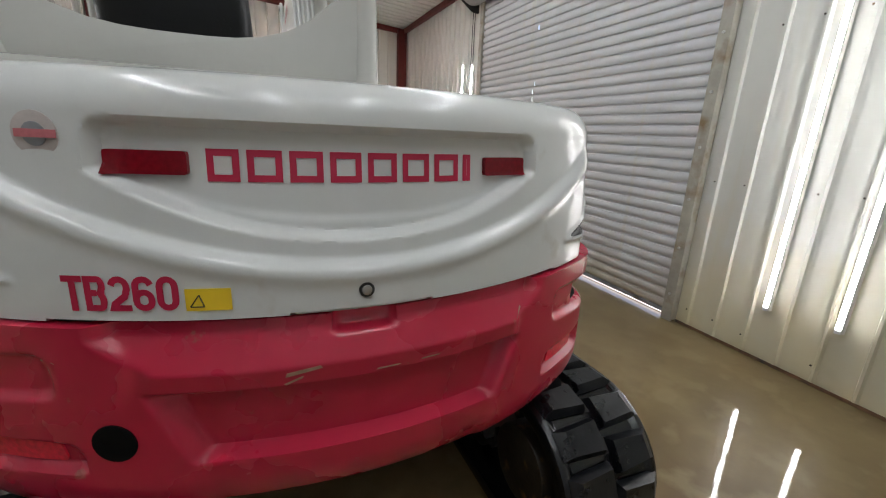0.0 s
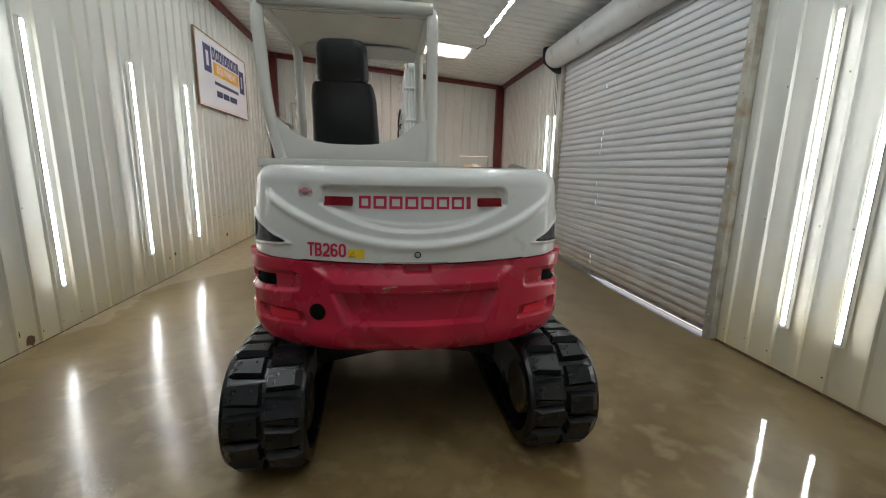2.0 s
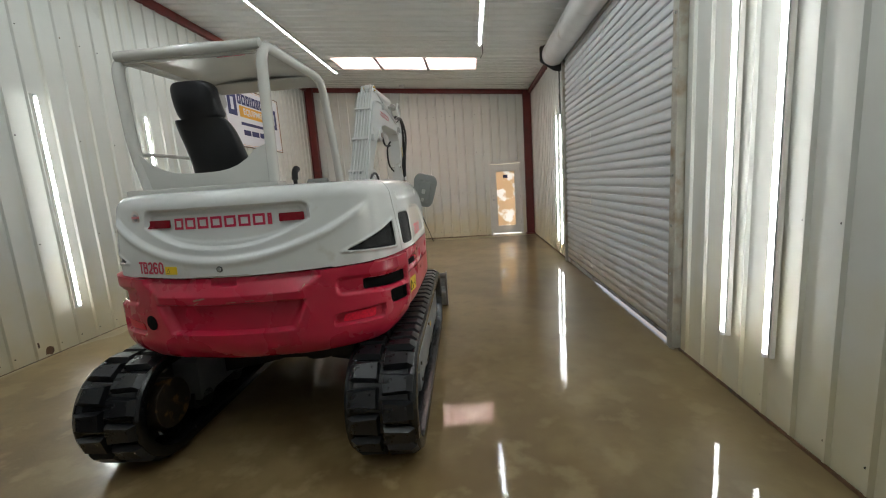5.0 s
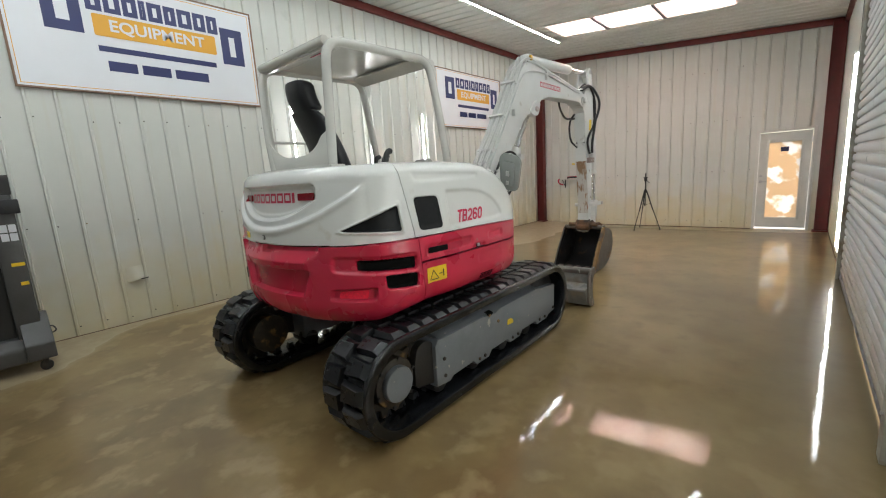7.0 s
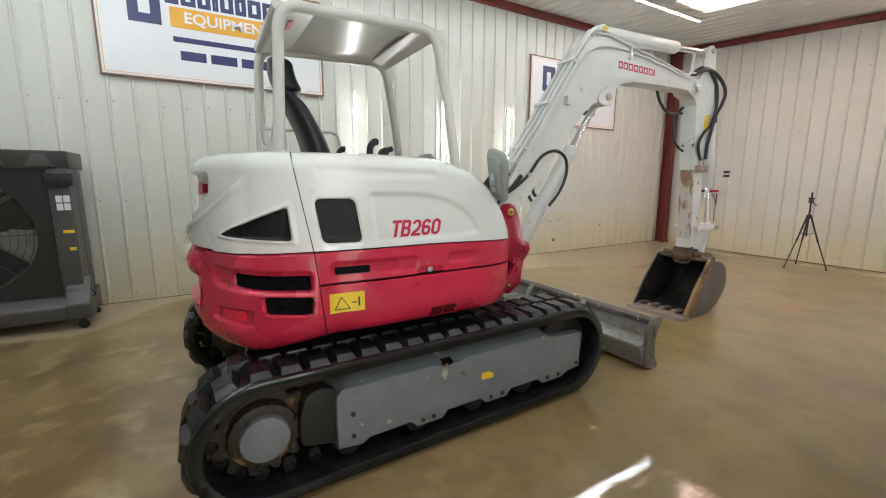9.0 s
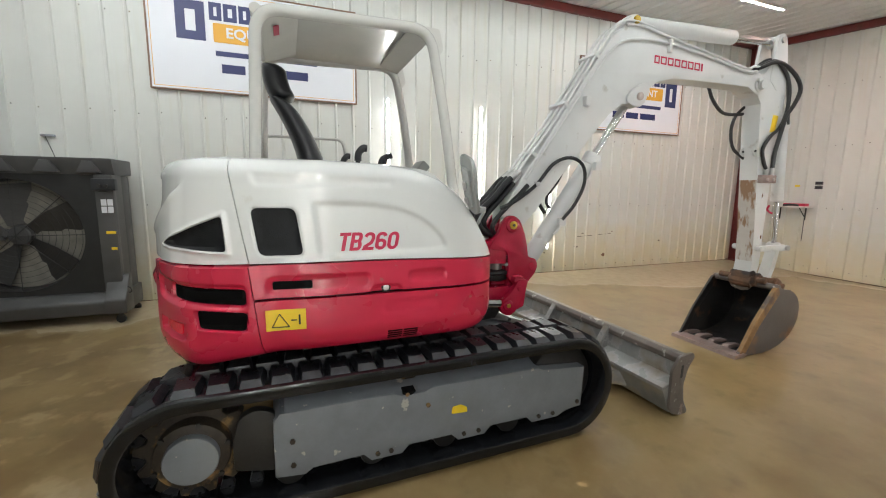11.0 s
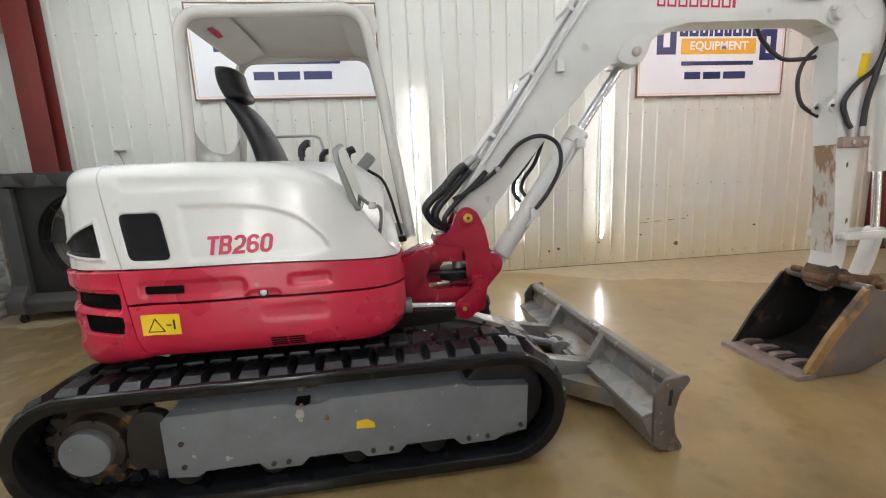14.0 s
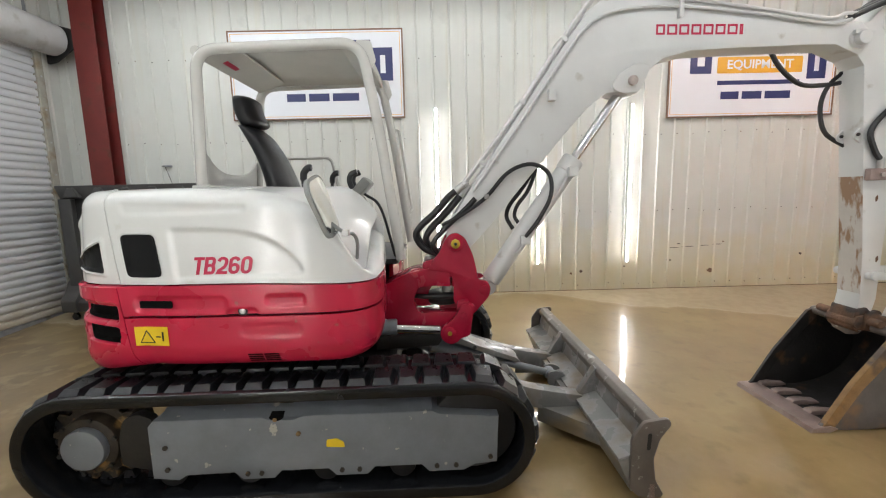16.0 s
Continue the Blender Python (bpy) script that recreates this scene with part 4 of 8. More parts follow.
# ---- signs ----
def sign(y0, y1, z0, z1, tilt):
    s = thing("wall_sign", (XL + 0.02, (y0 + y1) / 2, z0), "white board sign with blue marks and an orange band", "sign", "company signs")
    x0, x1 = XL + 0.019, XL + 0.040
    w, h = y1 - y0, z1 - z0
    part("board", boxed((x0, y0, z0), (x1, y1, z1)), "sign_white", s, smooth=False)
    f = 0.019
    for lo, hi in (((y0 - f, z0 - f), (y1 + f, z0)), ((y0 - f, z1), (y1 + f, z1 + f)), ((y0 - f, z0), (y0, z1)), ((y1, z0), (y1 + f, z1))):
        part("frame_strip", boxed((x0, lo[0], lo[1]), (x1 + 0.008, hi[0], hi[1]), 0.003), "sign_wood", s, "brown wooden edge strip")
    i = 0.022
    for lo, hi in (((i, i), (w - i, i + 0.006)), ((i, h - i - 0.006), (w - i, h - i)), ((i, i + 0.006), (i + 0.006, h - i - 0.006)), ((w - i - 0.006, i + 0.006), (w - i, h - i - 0.006))):
        part("border_line", boxed((x1 + 0.0005, y0 + lo[0], z0 + lo[1]), (x1 + 0.002, y0 + hi[0], z0 + hi[1])), "sign_orange", s, smooth=False)

    def marks(name, blocks, oy, oz, material):
        for blk in blocks:
            part(name, ring_faces(bmesh.new(), blk, lambda q, r: (x1 + 0.002, y0 + oy + q, z0 + oz + r)), material, s, smooth=False)

    # large end blocks, the row of blocks between them, the band, the lines under it
    marks("mark_block", ring_blocks(1, 0.13 * w, 0.38 * h, 0.10, 0), 0.12 * w, 0.50 * h, "sign_blue")
    marks("mark_block", ring_blocks(1, 0.115 * w, 0.38 * h, 0.10, 0), 0.83 * w, 0.42 * h, "sign_blue")
    marks("letter_block", ring_blocks(9, 0.55 * w, 0.175 * h, 0.050, 0.020, [1, 1.1, 1, .45, 1.05, .9, 1.1, 1, .9]), 0.27 * w, 0.715 * h, "sign_blue")
    band = part("band", slabbed(rounded([(y0 + 0.285 * w, z0 + 0.50 * h), (y0 + 0.80 * w, z0 + 0.50 * h), (y0 + 0.80 * w, z0 + 0.69 * h), (y0 + 0.285 * w, z0 + 0.69 * h)], 0.02), 'x', x1 + 0.0005, x1 + 0.004), "sign_orange", s, "orange band", smooth=False)
    pts, tris = lettering("EQUIPMENT", 0.40 * w, 0.125 * h, 0.0, 0.022)
    bm = bmesh.new()
    vs = [bm.verts.new((x1 + 0.0055, y0 + 0.345 * w + a, z0 + 0.532 * h + b)) for a, b in pts]
    for t in tris:
        bm.faces.new([vs[k] for k in t])
    part("band_word", bm, "sign_white", band, smooth=False)
    part("small_line", boxed((x1 + 0.0005, y0 + 0.29 * w, z0 + 0.365 * h), (x1 + 0.002, y0 + 0.79 * w, z0 + 0.415 * h)), "sign_blue", s, smooth=False)
    for q0, q1 in ((0.315, 0.425), (0.445, 0.565), (0.585, 0.74)):
        part("number_bar", boxed((x1 + 0.0005, y0 + q0 * w, z0 + 0.195 * h), (x1 + 0.002, y0 + q1 * w, z0 + 0.285 * h)), "sign_blue", s, smooth=False)
    return s


sign(-2.33, 0.03, 2.65, 3.80, 0)
sign(3.77, 6.10, 2.57, 3.71, 0)


def screws(name, places):
    """Small dark screw heads along the sheets: (x, y, z) and the way they face."""
    verts, faces = [], []
    for p, n in places:
        p, n = Vector(p), Vector(n)
        u = Vector((0, 0, 1))
        v = n.cross(u)
        k = len(verts)
        for r, o in ((0.0075, 0.0), (0.005, 0.006)):
            verts += [tuple(p + n * o + (u * math.cos(a) + v * math.sin(a)) * r) for a in [i * math.pi / 3 for i in range(6)]]
        faces += [(k + i, k + (i + 1) % 6, k + 6 + (i + 1) % 6, k + 6 + i) for i in range(6)] + [tuple(k + 6 + i for i in range(6))]
    me = bpy.data.meshes.new(name)
    me.from_pydata(verts, [], faces)
    me.materials.append(M["muddy_steel"])
    return tagged(new(name, me), "small dark screw heads in rows on the wall sheets", "screws", "", "stuff")


rs = random.Random(3)
spots = []
n_w = round((YN - YS) / SHEET_W) * 4
for i in range(n_w):
    y = YN - (YN - YS) * (i + 0.5) / n_w + 0.035
    for z in (0.16, 1.25, 2.35, 3.45):
        if rs.random() < 0.8:
            spots.append(((XL + 0.0005, y, z + rs.uniform(-0.02, 0.02)), (1, 0, 0)))
for i in range(20):
    y = YS + (RD_Y0 - 0.08 - YS) * (i + 0.5) / 20 + 0.03
    for z in (0.14, 1.25, 2.35, 3.4):
        if rs.random() < 0.8:
            spots.append(((XR - 0.0005, y, z + rs.uniform(-0.02, 0.02)), (-1, 0, 0)))
for i in range(22):
    x = XL + (ED_X0 - XL) * (i + 0.5) / 22 + 0.03
    for z in (0.14, 1.25, 2.35, 3.4):
        if rs.random() < 0.8:
            spots.append(((x, YN - 0.0005, z + rs.uniform(-0.02, 0.02)), (0, -1, 0)))
screws("wall_screws", spots)

# ---- the excavator ----
SLEW = Vector((0.0, -0.36, 0.0))
UNDER = Matrix.Translation(SLEW) @ Matrix.Rotation(radians(1.2), 4, 'Z') @ Matrix.Translation(-SLEW)
excavator = thing("excavator", (0, -0.36, 0), "white and red tracked excavator with canopy on a wet floor", "excavator")


def low(name, bm, material, parent=None, label="", smooth=True, angle=35):
    """A part of the undercarriage, turned with it."""
    ob = part(name, bm, material, parent or excavator, label, smooth, angle)
    ob.matrix_basis = UNDER
    return ob


# tracks
RY, FY, CZ, BELT_R = -1.36, 0.62, 0.33, 0.275
RUN = FY - RY
LOOP = 2 * RUN + 2 * math.pi * BELT_R


def loop_at(s):
    """Place (y, z) and outward angle on the belt's middle line."""
    s %= LOOP
    if s < RUN:
        return RY + s, CZ + BELT_R, math.pi / 2
    s -= RUN
    if s < math.pi * BELT_R:
        a = math.pi / 2 - s / BELT_R
        return FY + BELT_R * math.cos(a), CZ + BELT_R * math.sin(a), a
    s -= math.pi * BELT_R
    if s < RUN:
        return FY - s, CZ - BELT_R, -math.pi / 2
    s -= RUN
    a = -math.pi / 2 - s / BELT_R
    return RY + BELT_R * math.cos(a), CZ + BELT_R * math.sin(a), a


def belt_mesh(x0, x1):
    bm = bmesh.new()
    n = 120
    xa, xb = x0 + 0.030, x1 - 0.030
    sect = rounded([(x0, -0.030), (x1, -0.030), (x1, 0.030), (xb, 0.036), (xb - 0.020, 0.022), (xa + 0.020, 0.022), (xa, 0.036), (x0, 0.030)], [0.012, 0.012, 0.012, 0.008, 0.004, 0.004, 0.008, 0.012], 2)
    rings = []
    for i in range(n):
        y, z, a = loop_at(LOOP * i / n)
        rings.append([bm.verts.new((x, y + h * math.cos(a), z + h * math.sin(a))) for x, h in sect])
    k = len(sect)
    for i in range(n):
        a, b = rings[i], rings[(i + 1) % n]
        for j in range(k):
            bm.faces.new((a[j], a[(j + 1) % k], b[(j + 1) % k], b[j]))
    return bm


def lug_mesh(w, flip):
    """One tread block, x across the belt, y along it, z outwards; its outer end is chamfered."""
    bm = bmesh.new()
    s = -1 if flip else 1
    lo = [(-w / 2, -0.059), (w / 2, -0.050), (w / 2, 0.050), (-w / 2, 0.059)]
    hi = [(-w / 2 + 0.008, -0.049), (w / 2 - 0.034, -0.040), (w / 2 - 0.034, 0.036), (-w / 2 + 0.008, 0.046)]
    a = [bm.verts.new((s * x, y, 0.0)) for x, y in lo]
    m = [bm.verts.new((s * x * 0.995, y * 0.92, 0.014)) for x, y in lo]
    b = [bm.verts.new((s * x, y, 0.036)) for x, y in hi]
    for p, q in ((a, m), (m, b)):
        for j in range(4):
            bm.faces.new((p[j], p[(j + 1) % 4], q[(j + 1) % 4], q[j]))
    bm.faces.new(b)
    bm.faces.new(a[::-1])
    return finish(bm, "lug", "rubber", True, 25)


LUGS = 45
lug_out, lug_in = lug_mesh(0.170, False), lug_mesh(0.170, True)
core_me = finish(box(bmesh.new(), (-0.022, -0.026, 0.0), (0.022, 0.026, 0.010), 0.004), "core_link", "dark_steel")
guide_me = finish(slabbed([(-0.035, 0.0), (0.035, 0.0), (0.018, 0.055), (-0.018, 0.055)], 'x', -0.022, 0.022), "drive_lug", "rubber", False)


def loop_pose(s, x, h):
    y, z, a = loop_at(s)
    m = Matrix.Translation((x, y + h * math.cos(a), z + h * math.sin(a)))
    return m @ Matrix.Rotation(a - math.pi / 2, 4, 'X')


def toothed(cx, cy, cz, r, teeth, depth, x0, x1, hole=0.0):
    pts = []
    for i in range(teeth * 4):
        rr = r if i % 4 in (0, 1) else r - depth
        a = 2 * math.pi * (i + 0.5) / (teeth * 4)
        pts.append((cy + rr * math.cos(a), cz + rr * math.sin(a)))
    return slabbed(pts, 'x', x0, x1, 0.004, 1)


for side in (1, -1):
    x0, x1 = sorted((side * 0.58, side * 0.98))
    belt = low("track_belt", belt_mesh(x0, x1), "wet_belt", None, "black rubber track belt, wet and worn")
    for i in range(LUGS):
        for half, me in ((0.80, lug_out), (0.0, lug_in)):
            xm = side * (0.685 if half == 0.0 else 0.876)
            use = me if side == 1 else (lug_in if me is lug_out else lug_out)
            s = LOOP * (i + (0.5 if half == 0.0 else 0.0)) / LUGS
            piece("lug", use, belt, UNDER @ loop_pose(s, xm, 0.021))
        piece("core_link", core_me, belt, UNDER @ loop_pose(LOOP * (i + 0.25) / LUGS, side * 0.78, 0.016))
        piece("drive_lug", guide_me, belt, UNDER @ loop_pose(LOOP * (i + 0.25) / LUGS, side * 0.78, -0.020) @ Matrix.Rotation(math.pi, 4, 'X'))
    # sprocket, hub, idler, rollers
    spr = low("sprocket", toothed(0, RY, CZ, 0.235, 13, 0.045, side * 0.74, side * 0.82), "muddy_steel", None, "muddy toothed drive sprocket")
    low("hub_motor", rod((side * 0.60, RY, CZ), (side * 0.89, RY, CZ), 0.152, 32, None, 0.01), "muddy_steel", spr)
    low("hub_cover", rod((side * 0.87, RY, CZ), (side * 0.930, RY, CZ), 0.109, 40, None, 0.012), "grey_steel", spr, "grey round hub cover")
    for k in range(6):
        a = k * math.pi / 3 + 0.3
        low("bolt", rod((side * 0.89, RY + 0.148 * math.cos(a), CZ + 0.148 * math.sin(a)), (side * 0.902, RY + 0.148 * math.cos(a), CZ + 0.148 * math.sin(a)), 0.012, 6), "dark_steel", spr)
    idl = low("idler", rod((side * 0.70, FY, CZ), (side * 0.86, FY, CZ), 0.232, 40, None, 0.02), "dark_steel", None, "dark front idler wheel")
    low("idler_hub", rod((side * 0.66, FY, CZ), (side * 0.885, FY, CZ), 0.075, 24, None, 0.01), "muddy_steel", idl)
    low("idler_rim", rod((side * 0.69, FY, CZ), (side * 0.72, FY, CZ), 0.24, 40, None, 0.006), "dark_steel", idl)
    # rollers near-black: the shade inside the belt is put into their colour
    for k in range(4):
        y = -0.96 + k * 0.40
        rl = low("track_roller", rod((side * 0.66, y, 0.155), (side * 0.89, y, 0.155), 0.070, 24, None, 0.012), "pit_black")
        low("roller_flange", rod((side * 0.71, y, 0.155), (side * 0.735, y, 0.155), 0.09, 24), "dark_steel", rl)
    low("carrier_roller", rod((side * 0.70, -0.36, 0.525), (side * 0.84, -0.36, 0.525), 0.046, 24, None, 0.01), "muddy_steel")
    # side frame with its stepped lower edge
    prof = [(-1.03, 0.16), (-0.90, 0.145), (-0.86, 0.17), (-0.62, 0.175), (-0.58, 0.135), (-0.42, 0.135), (-0.38, 0.175), (-0.14, 0.175), (-0.10, 0.135), (0.06, 0.135), (0.10, 0.175),
            (0.34, 0.175), (0.38, 0.135), (0.56, 0.135), (0.62, 0.165), (0.735, 0.175), (0.745, 0.43), (0.44, 0.455), (0.40, 0.475), (-0.25, 0.475), (-0.30, 0.455), (-0.42, 0.455), (-0.46, 0.475), (-1.00, 0.475), (-1.03, 0.44)]
    bm = slabbed(prof, 'x', side * 0.66, side * 0.925, 0.010)
    fr = low("track_frame", bm, "grey_steel", None, "grey steel track frame, scratched and muddy below", True, 30)
    low("frame_top", slabbed([(side * 0.66, 0.53), (side * 0.76, 0.53), (side * 0.925, 0.470), (side * 0.66, 0.470)], 'y', -0.98, 0.40, 0.006), "grey_steel", fr)
    bm = slabbed(rounded([(-1.20, 0.22), (-1.02, 0.18), (-1.02, 0.47), (-1.10, 0.50), (-1.17, 0.47), (-1.20, 0.36)], 0.03), 'x', side * 0.84, side * 0.895, 0.006)
    low("motor_guard", bm, "dark_steel", fr)
    # black half-disc and strip paint the shade inside the frame's opening
    bm = slabbed([(-0.385 + 0.036 * math.cos(a), 0.474 - 0.020 * math.sin(a)) for a in np.linspace(0, math.pi, 12)], 'x', side * 0.90, side * 0.929)
    low("roller_opening", bm, "void", fr, "opening over the carrier roller, its shade a black plate")
    bm = slabbed([(side * 0.925, 0.4715), (side * 0.890, 0.4845), (side * 0.892, 0.4875), (side * 0.929, 0.4745)], 'y', -0.418, -0.352)
    low("roller_opening", bm, "void", fr)
    low("mud_lump", rod((side * 0.905, -0.395, 0.462), (side * 0.931, -0.392, 0.458), 0.012, 10, None, 0.004), "ochre", fr)
    for y, z in ((-0.95, 0.21), (-0.95, 0.33), (-0.55, 0.17), (-0.48, 0.17), (-0.07, 0.17), (0.02, 0.17), (0.42, 0.17), (0.52, 0.17), (0.70, 0.21), (-0.28, 0.38)):
        low("bolt", rod((side * 0.924, y, z), (side * 0.934, y, z), 0.013, 6), "muddy_steel", fr)
    if side == 1:
        low("sticker", slabbed(rounded([(-0.145, 0.30), (-0.05, 0.295), (-0.055, 0.325), (-0.09, 0.345), (-0.14, 0.34)], 0.008), 'x', 0.9255, 0.9275), "decal_yellow", fr, "yellow warning sticker")
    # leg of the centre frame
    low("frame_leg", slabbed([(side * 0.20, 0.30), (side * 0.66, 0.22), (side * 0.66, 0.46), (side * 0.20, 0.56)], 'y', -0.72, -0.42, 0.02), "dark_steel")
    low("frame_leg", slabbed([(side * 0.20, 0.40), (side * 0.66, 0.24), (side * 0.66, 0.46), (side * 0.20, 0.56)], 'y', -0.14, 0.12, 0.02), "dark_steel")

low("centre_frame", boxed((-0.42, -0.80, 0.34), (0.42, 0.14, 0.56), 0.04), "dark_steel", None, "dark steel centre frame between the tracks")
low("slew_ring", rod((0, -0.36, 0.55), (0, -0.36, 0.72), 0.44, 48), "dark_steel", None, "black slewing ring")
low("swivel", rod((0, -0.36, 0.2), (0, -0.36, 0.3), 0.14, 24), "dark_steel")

# dozer blade
BW = 1.02


def blade_y(z):
    """The blade's rear face, hollow towards the front."""
    return 1.475 + 0.9 * (z - 0.20) ** 2


bm = bmesh.new()
n = 12
prof = [(blade_y(0.02 + 0.40 * i / n), 0.02 + 0.40 * i / n) for i in range(n + 1)]
prof += [(y + 0.022, z) for y, z in reversed(prof)]
slab(bm, prof, 'x', -BW + 0.02, BW - 0.02)
blade = low("dozer_blade", bm, "blade_steel", None, "grey steel dozer blade, scraped and muddy")
part("top_rib", slabbed(rounded([(1.475, 0.360), (1.56, 0.385), (1.56, 0.42), (1.50, 0.425), (1.475, 0.40)], 0.008), 'x', -BW + 0.02, BW - 0.02), "worn_plate", blade, "brown worn top edge")
part("mid_rib", slabbed([(1.345, 0.195), (1.49, 0.240), (1.49, 0.262), (1.345, 0.215)], 'x', -BW + 0.02, BW - 0.02, 0.003), "blade_steel", blade)
part("lower_box", slabbed([(1.348, 0.196), (1.415, 0.03), (1.46, 0.015), (1.50, 0.03), (1.48, 0.236)], 'x', -BW + 0.02, BW - 0.02, 0.004), "blade_worn", blade, "lower box worn brown")
part("cutting_edge", slabbed([(1.495, 0.0), (1.535, 0.0), (1.53, 0.085), (1.498, 0.085)], 'x', -BW, BW, 0.004), "worn_steel", blade, "worn bare cutting edge")
for x in (-BW, BW - 0.022):
    p = rounded([(1.40, 0.06), (1.44, 0.015), (1.56, 0.0), (1.575, 0.02), (1.53, 0.10), (1.515, 0.22), (1.545, 0.33), (1.60, 0.40), (1.585, 0.435), (1.46, 0.42), (1.40, 0.33)], 0.02, 3)
    part("end_plate", slabbed(p, 'x', x, x + 0.022, 0.004), "worn_plate", blade, "scratched brown end plate")
    # solid dark plug stands for the shade in the plate's slot
    part("end_slot", slabbed(rounded([(1.475, 0.27), (1.495, 0.27), (1.50, 0.36), (1.48, 0.36)], 0.009, 3), 'x', x - 0.001, x + 0.023), "dark_steel", blade)
for x in (-0.34, 0.34):
    part("rib", slabbed([(1.36, 0.225), (1.49, 0.25), (1.50, 0.40), (1.475, 0.415)], 'x', x - 0.030, x + 0.030, 0.005), "blade_steel", blade)
    part("push_arm", slabbed(rounded([(0.42, 0.36), (0.50, 0.33), (1.05, 0.17), (1.40, 0.10), (1.40, 0.235), (1.20, 0.27), (1.05, 0.30), (0.55, 0.47), (0.42, 0.46)], 0.03, 3), 'x', x - 0.05, x + 0.05, 0.008), "blade_steel", blade)
part("arm_tie", slabbed([(1.30, 0.12), (1.37, 0.10), (1.37, 0.20), (1.31, 0.20)], 'x', -0.29, 0.29, 0.006), "blade_worn", blade)
for sx in (-1, 1):
    part("frame_web", slabbed([(sx * 0.36, 1.10), (sx * 0.36, 1.40), (sx * 0.66, 1.40)], 'z', 0.055, 0.165, 0.006), "blade_worn", blade, "sloping web worn brown")
part("blade_cylinder", rod((0, 0.40, 0.47), (0, 0.86, 0.345), 0.052, 24, None, 0.008), "grey_steel", blade, "grey hydraulic cylinder")
part("blade_cylinder_rod", rod((0, 0.84, 0.35), (0, 1.26, 0.225), 0.028, 18), "grey_steel", blade)
part("blade_cylinder_eye", rod((-0.045, 1.285, 0.218), (0.045, 1.285, 0.218), 0.040, 20, None, 0.006), "grey_steel", blade)
for x in (-0.075, 0.050):
    part("blade_lug", slabbed(rounded([(1.25, 0.16), (1.38, 0.12), (1.38, 0.24), (1.32, 0.265), (1.26, 0.26)], 0.025), 'x', x, x + 0.025, 0.003), "blade_steel", blade)
cover_prof = rounded([(0.42, 0.600), (0.48, 0.603), (0.72, 0.492), (1.02, 0.380), (1.05, 0.345), (1.00, 0.350), (0.72, 0.452), (0.50, 0.545), (0.42, 0.565)], 0.015)
guard = part("cylinder_guard", slabbed(cover_prof, 'x', -0.085, 0.085, 0.004), "blade_steel", blade, "pale sloping cover over the cylinder")
for sx in (-1, 1):
    part("guard_bolt", rod((sx * 0.084, 0.715, 0.474), (sx * 0.094, 0.715, 0.474), 0.013, 8), "dark_steel", guard)
for ob in list(blade.children_recursive):
    ob.matrix_basis = Matrix.Identity(4)
    ob.matrix_parent_inverse = Matrix.Identity(4)

# ---- upper house ----
# plan outline: straight sides drawn in at the rear, a flat rear arc with rounded corners, front corners cut back
HW, RR, RCY, FRONT = 0.94, 1.50, -0.075, 0.125
line = []
turns = [(0.0, 0.115), (0.14, 0.12), (0.45, 0.145), (0.74, 0.172), (0.83, 0.155), (0.925, 0.06), (HW, -0.12), (HW, -0.85), (0.885, -1.15), (0.83, -1.33), (0.80, -1.344)]
for (xa, ya), (xb, yb) in zip(turns, turns[1:]):
    k = max(3, int(math.hypot(xb - xa, yb - ya) / 0.012))
    line += [(xa + (xb - xa) * i / k, ya + (yb - ya) * i / k) for i in range(k)]
ang = math.asin(0.80 / RR)
for i in range(81):
    a = ang * (1 - i / 80)
    line.append((RR * math.sin(a), RCY - RR * math.cos(a)))
line = np.array(line)
full = np.vstack([line, line[-2:0:-1] * np.array([-1.0, 1.0])])


def resample(p, step):
    q = np.vstack([p, p[:1]])
    d = np.concatenate([[0], np.cumsum(np.hypot(*np.diff(q, axis=0).T))])
    k = int(d[-1] / step)
    t = np.arange(k) * d[-1] / k
    return np.stack([np.interp(t, d, q[:, 0]), np.interp(t, d, q[:, 1])], 1), d[-1]


STEP = 0.008
OUT, OLEN = resample(full, STEP)
ker = np.exp(-0.5 * (np.arange(-24, 25) / 8.0) ** 2)
ker /= ker.sum()
for _ in range(2):
    pad = np.vstack([OUT[-24:], OUT, OUT[:24]])
    OUT = np.stack([np.convolve(pad[:, k], ker, 'valid') for k in (0, 1)], 1)
OUT, OLEN = resample(OUT, STEP)
NOUT = len(OUT)
tan_ = np.roll(OUT, -1, 0) - np.roll(OUT, 1, 0)
tan_ /= np.hypot(tan_[:, 0], tan_[:, 1])[:, None]
NRM = np.stack([-tan_[:, 1], tan_[:, 0]], 1)
if (NRM * (OUT - np.array([0, -0.5]))).sum() < 0:
    NRM = -NRM


def s_at(x, y):
    return float(np.argmin((OUT[:, 0] - x) ** 2 + (OUT[:, 1] - y) ** 2)) * OLEN / NOUT


def s_side(y, side=1):
    return s_at(side * (HW if y > -0.85 else HW - 0.19 * (-0.85 - y)), y)


def s_rear(x):
    return s_at(x, RCY - math.sqrt(max(0.0, RR ** 2 - x * x)))


def on_outline(s):
    f = np.asarray(s) / OLEN * NOUT
    i = np.floor(f).astype(int)
    t = (f - i)[..., None]
    i, j = i % NOUT, (i + 1) % NOUT
    return OUT[i] * (1 - t) + OUT[j] * t, NRM[i] * (1 - t) + NRM[j] * t


def step01(x):
    x = np.clip(x, 0, 1)
    return x * x * (3 - 2 * x)


def crest_z(y):
    """Height of the hood beside the seat: level, then falling to the front."""
    f = np.clip((y + 0.17) / 0.335, 0, 1)
    return 1.625 - 0.45 * (0.6 * (1 - np.sqrt(1 - f * f)) + 0.4 * f ** 1.8)


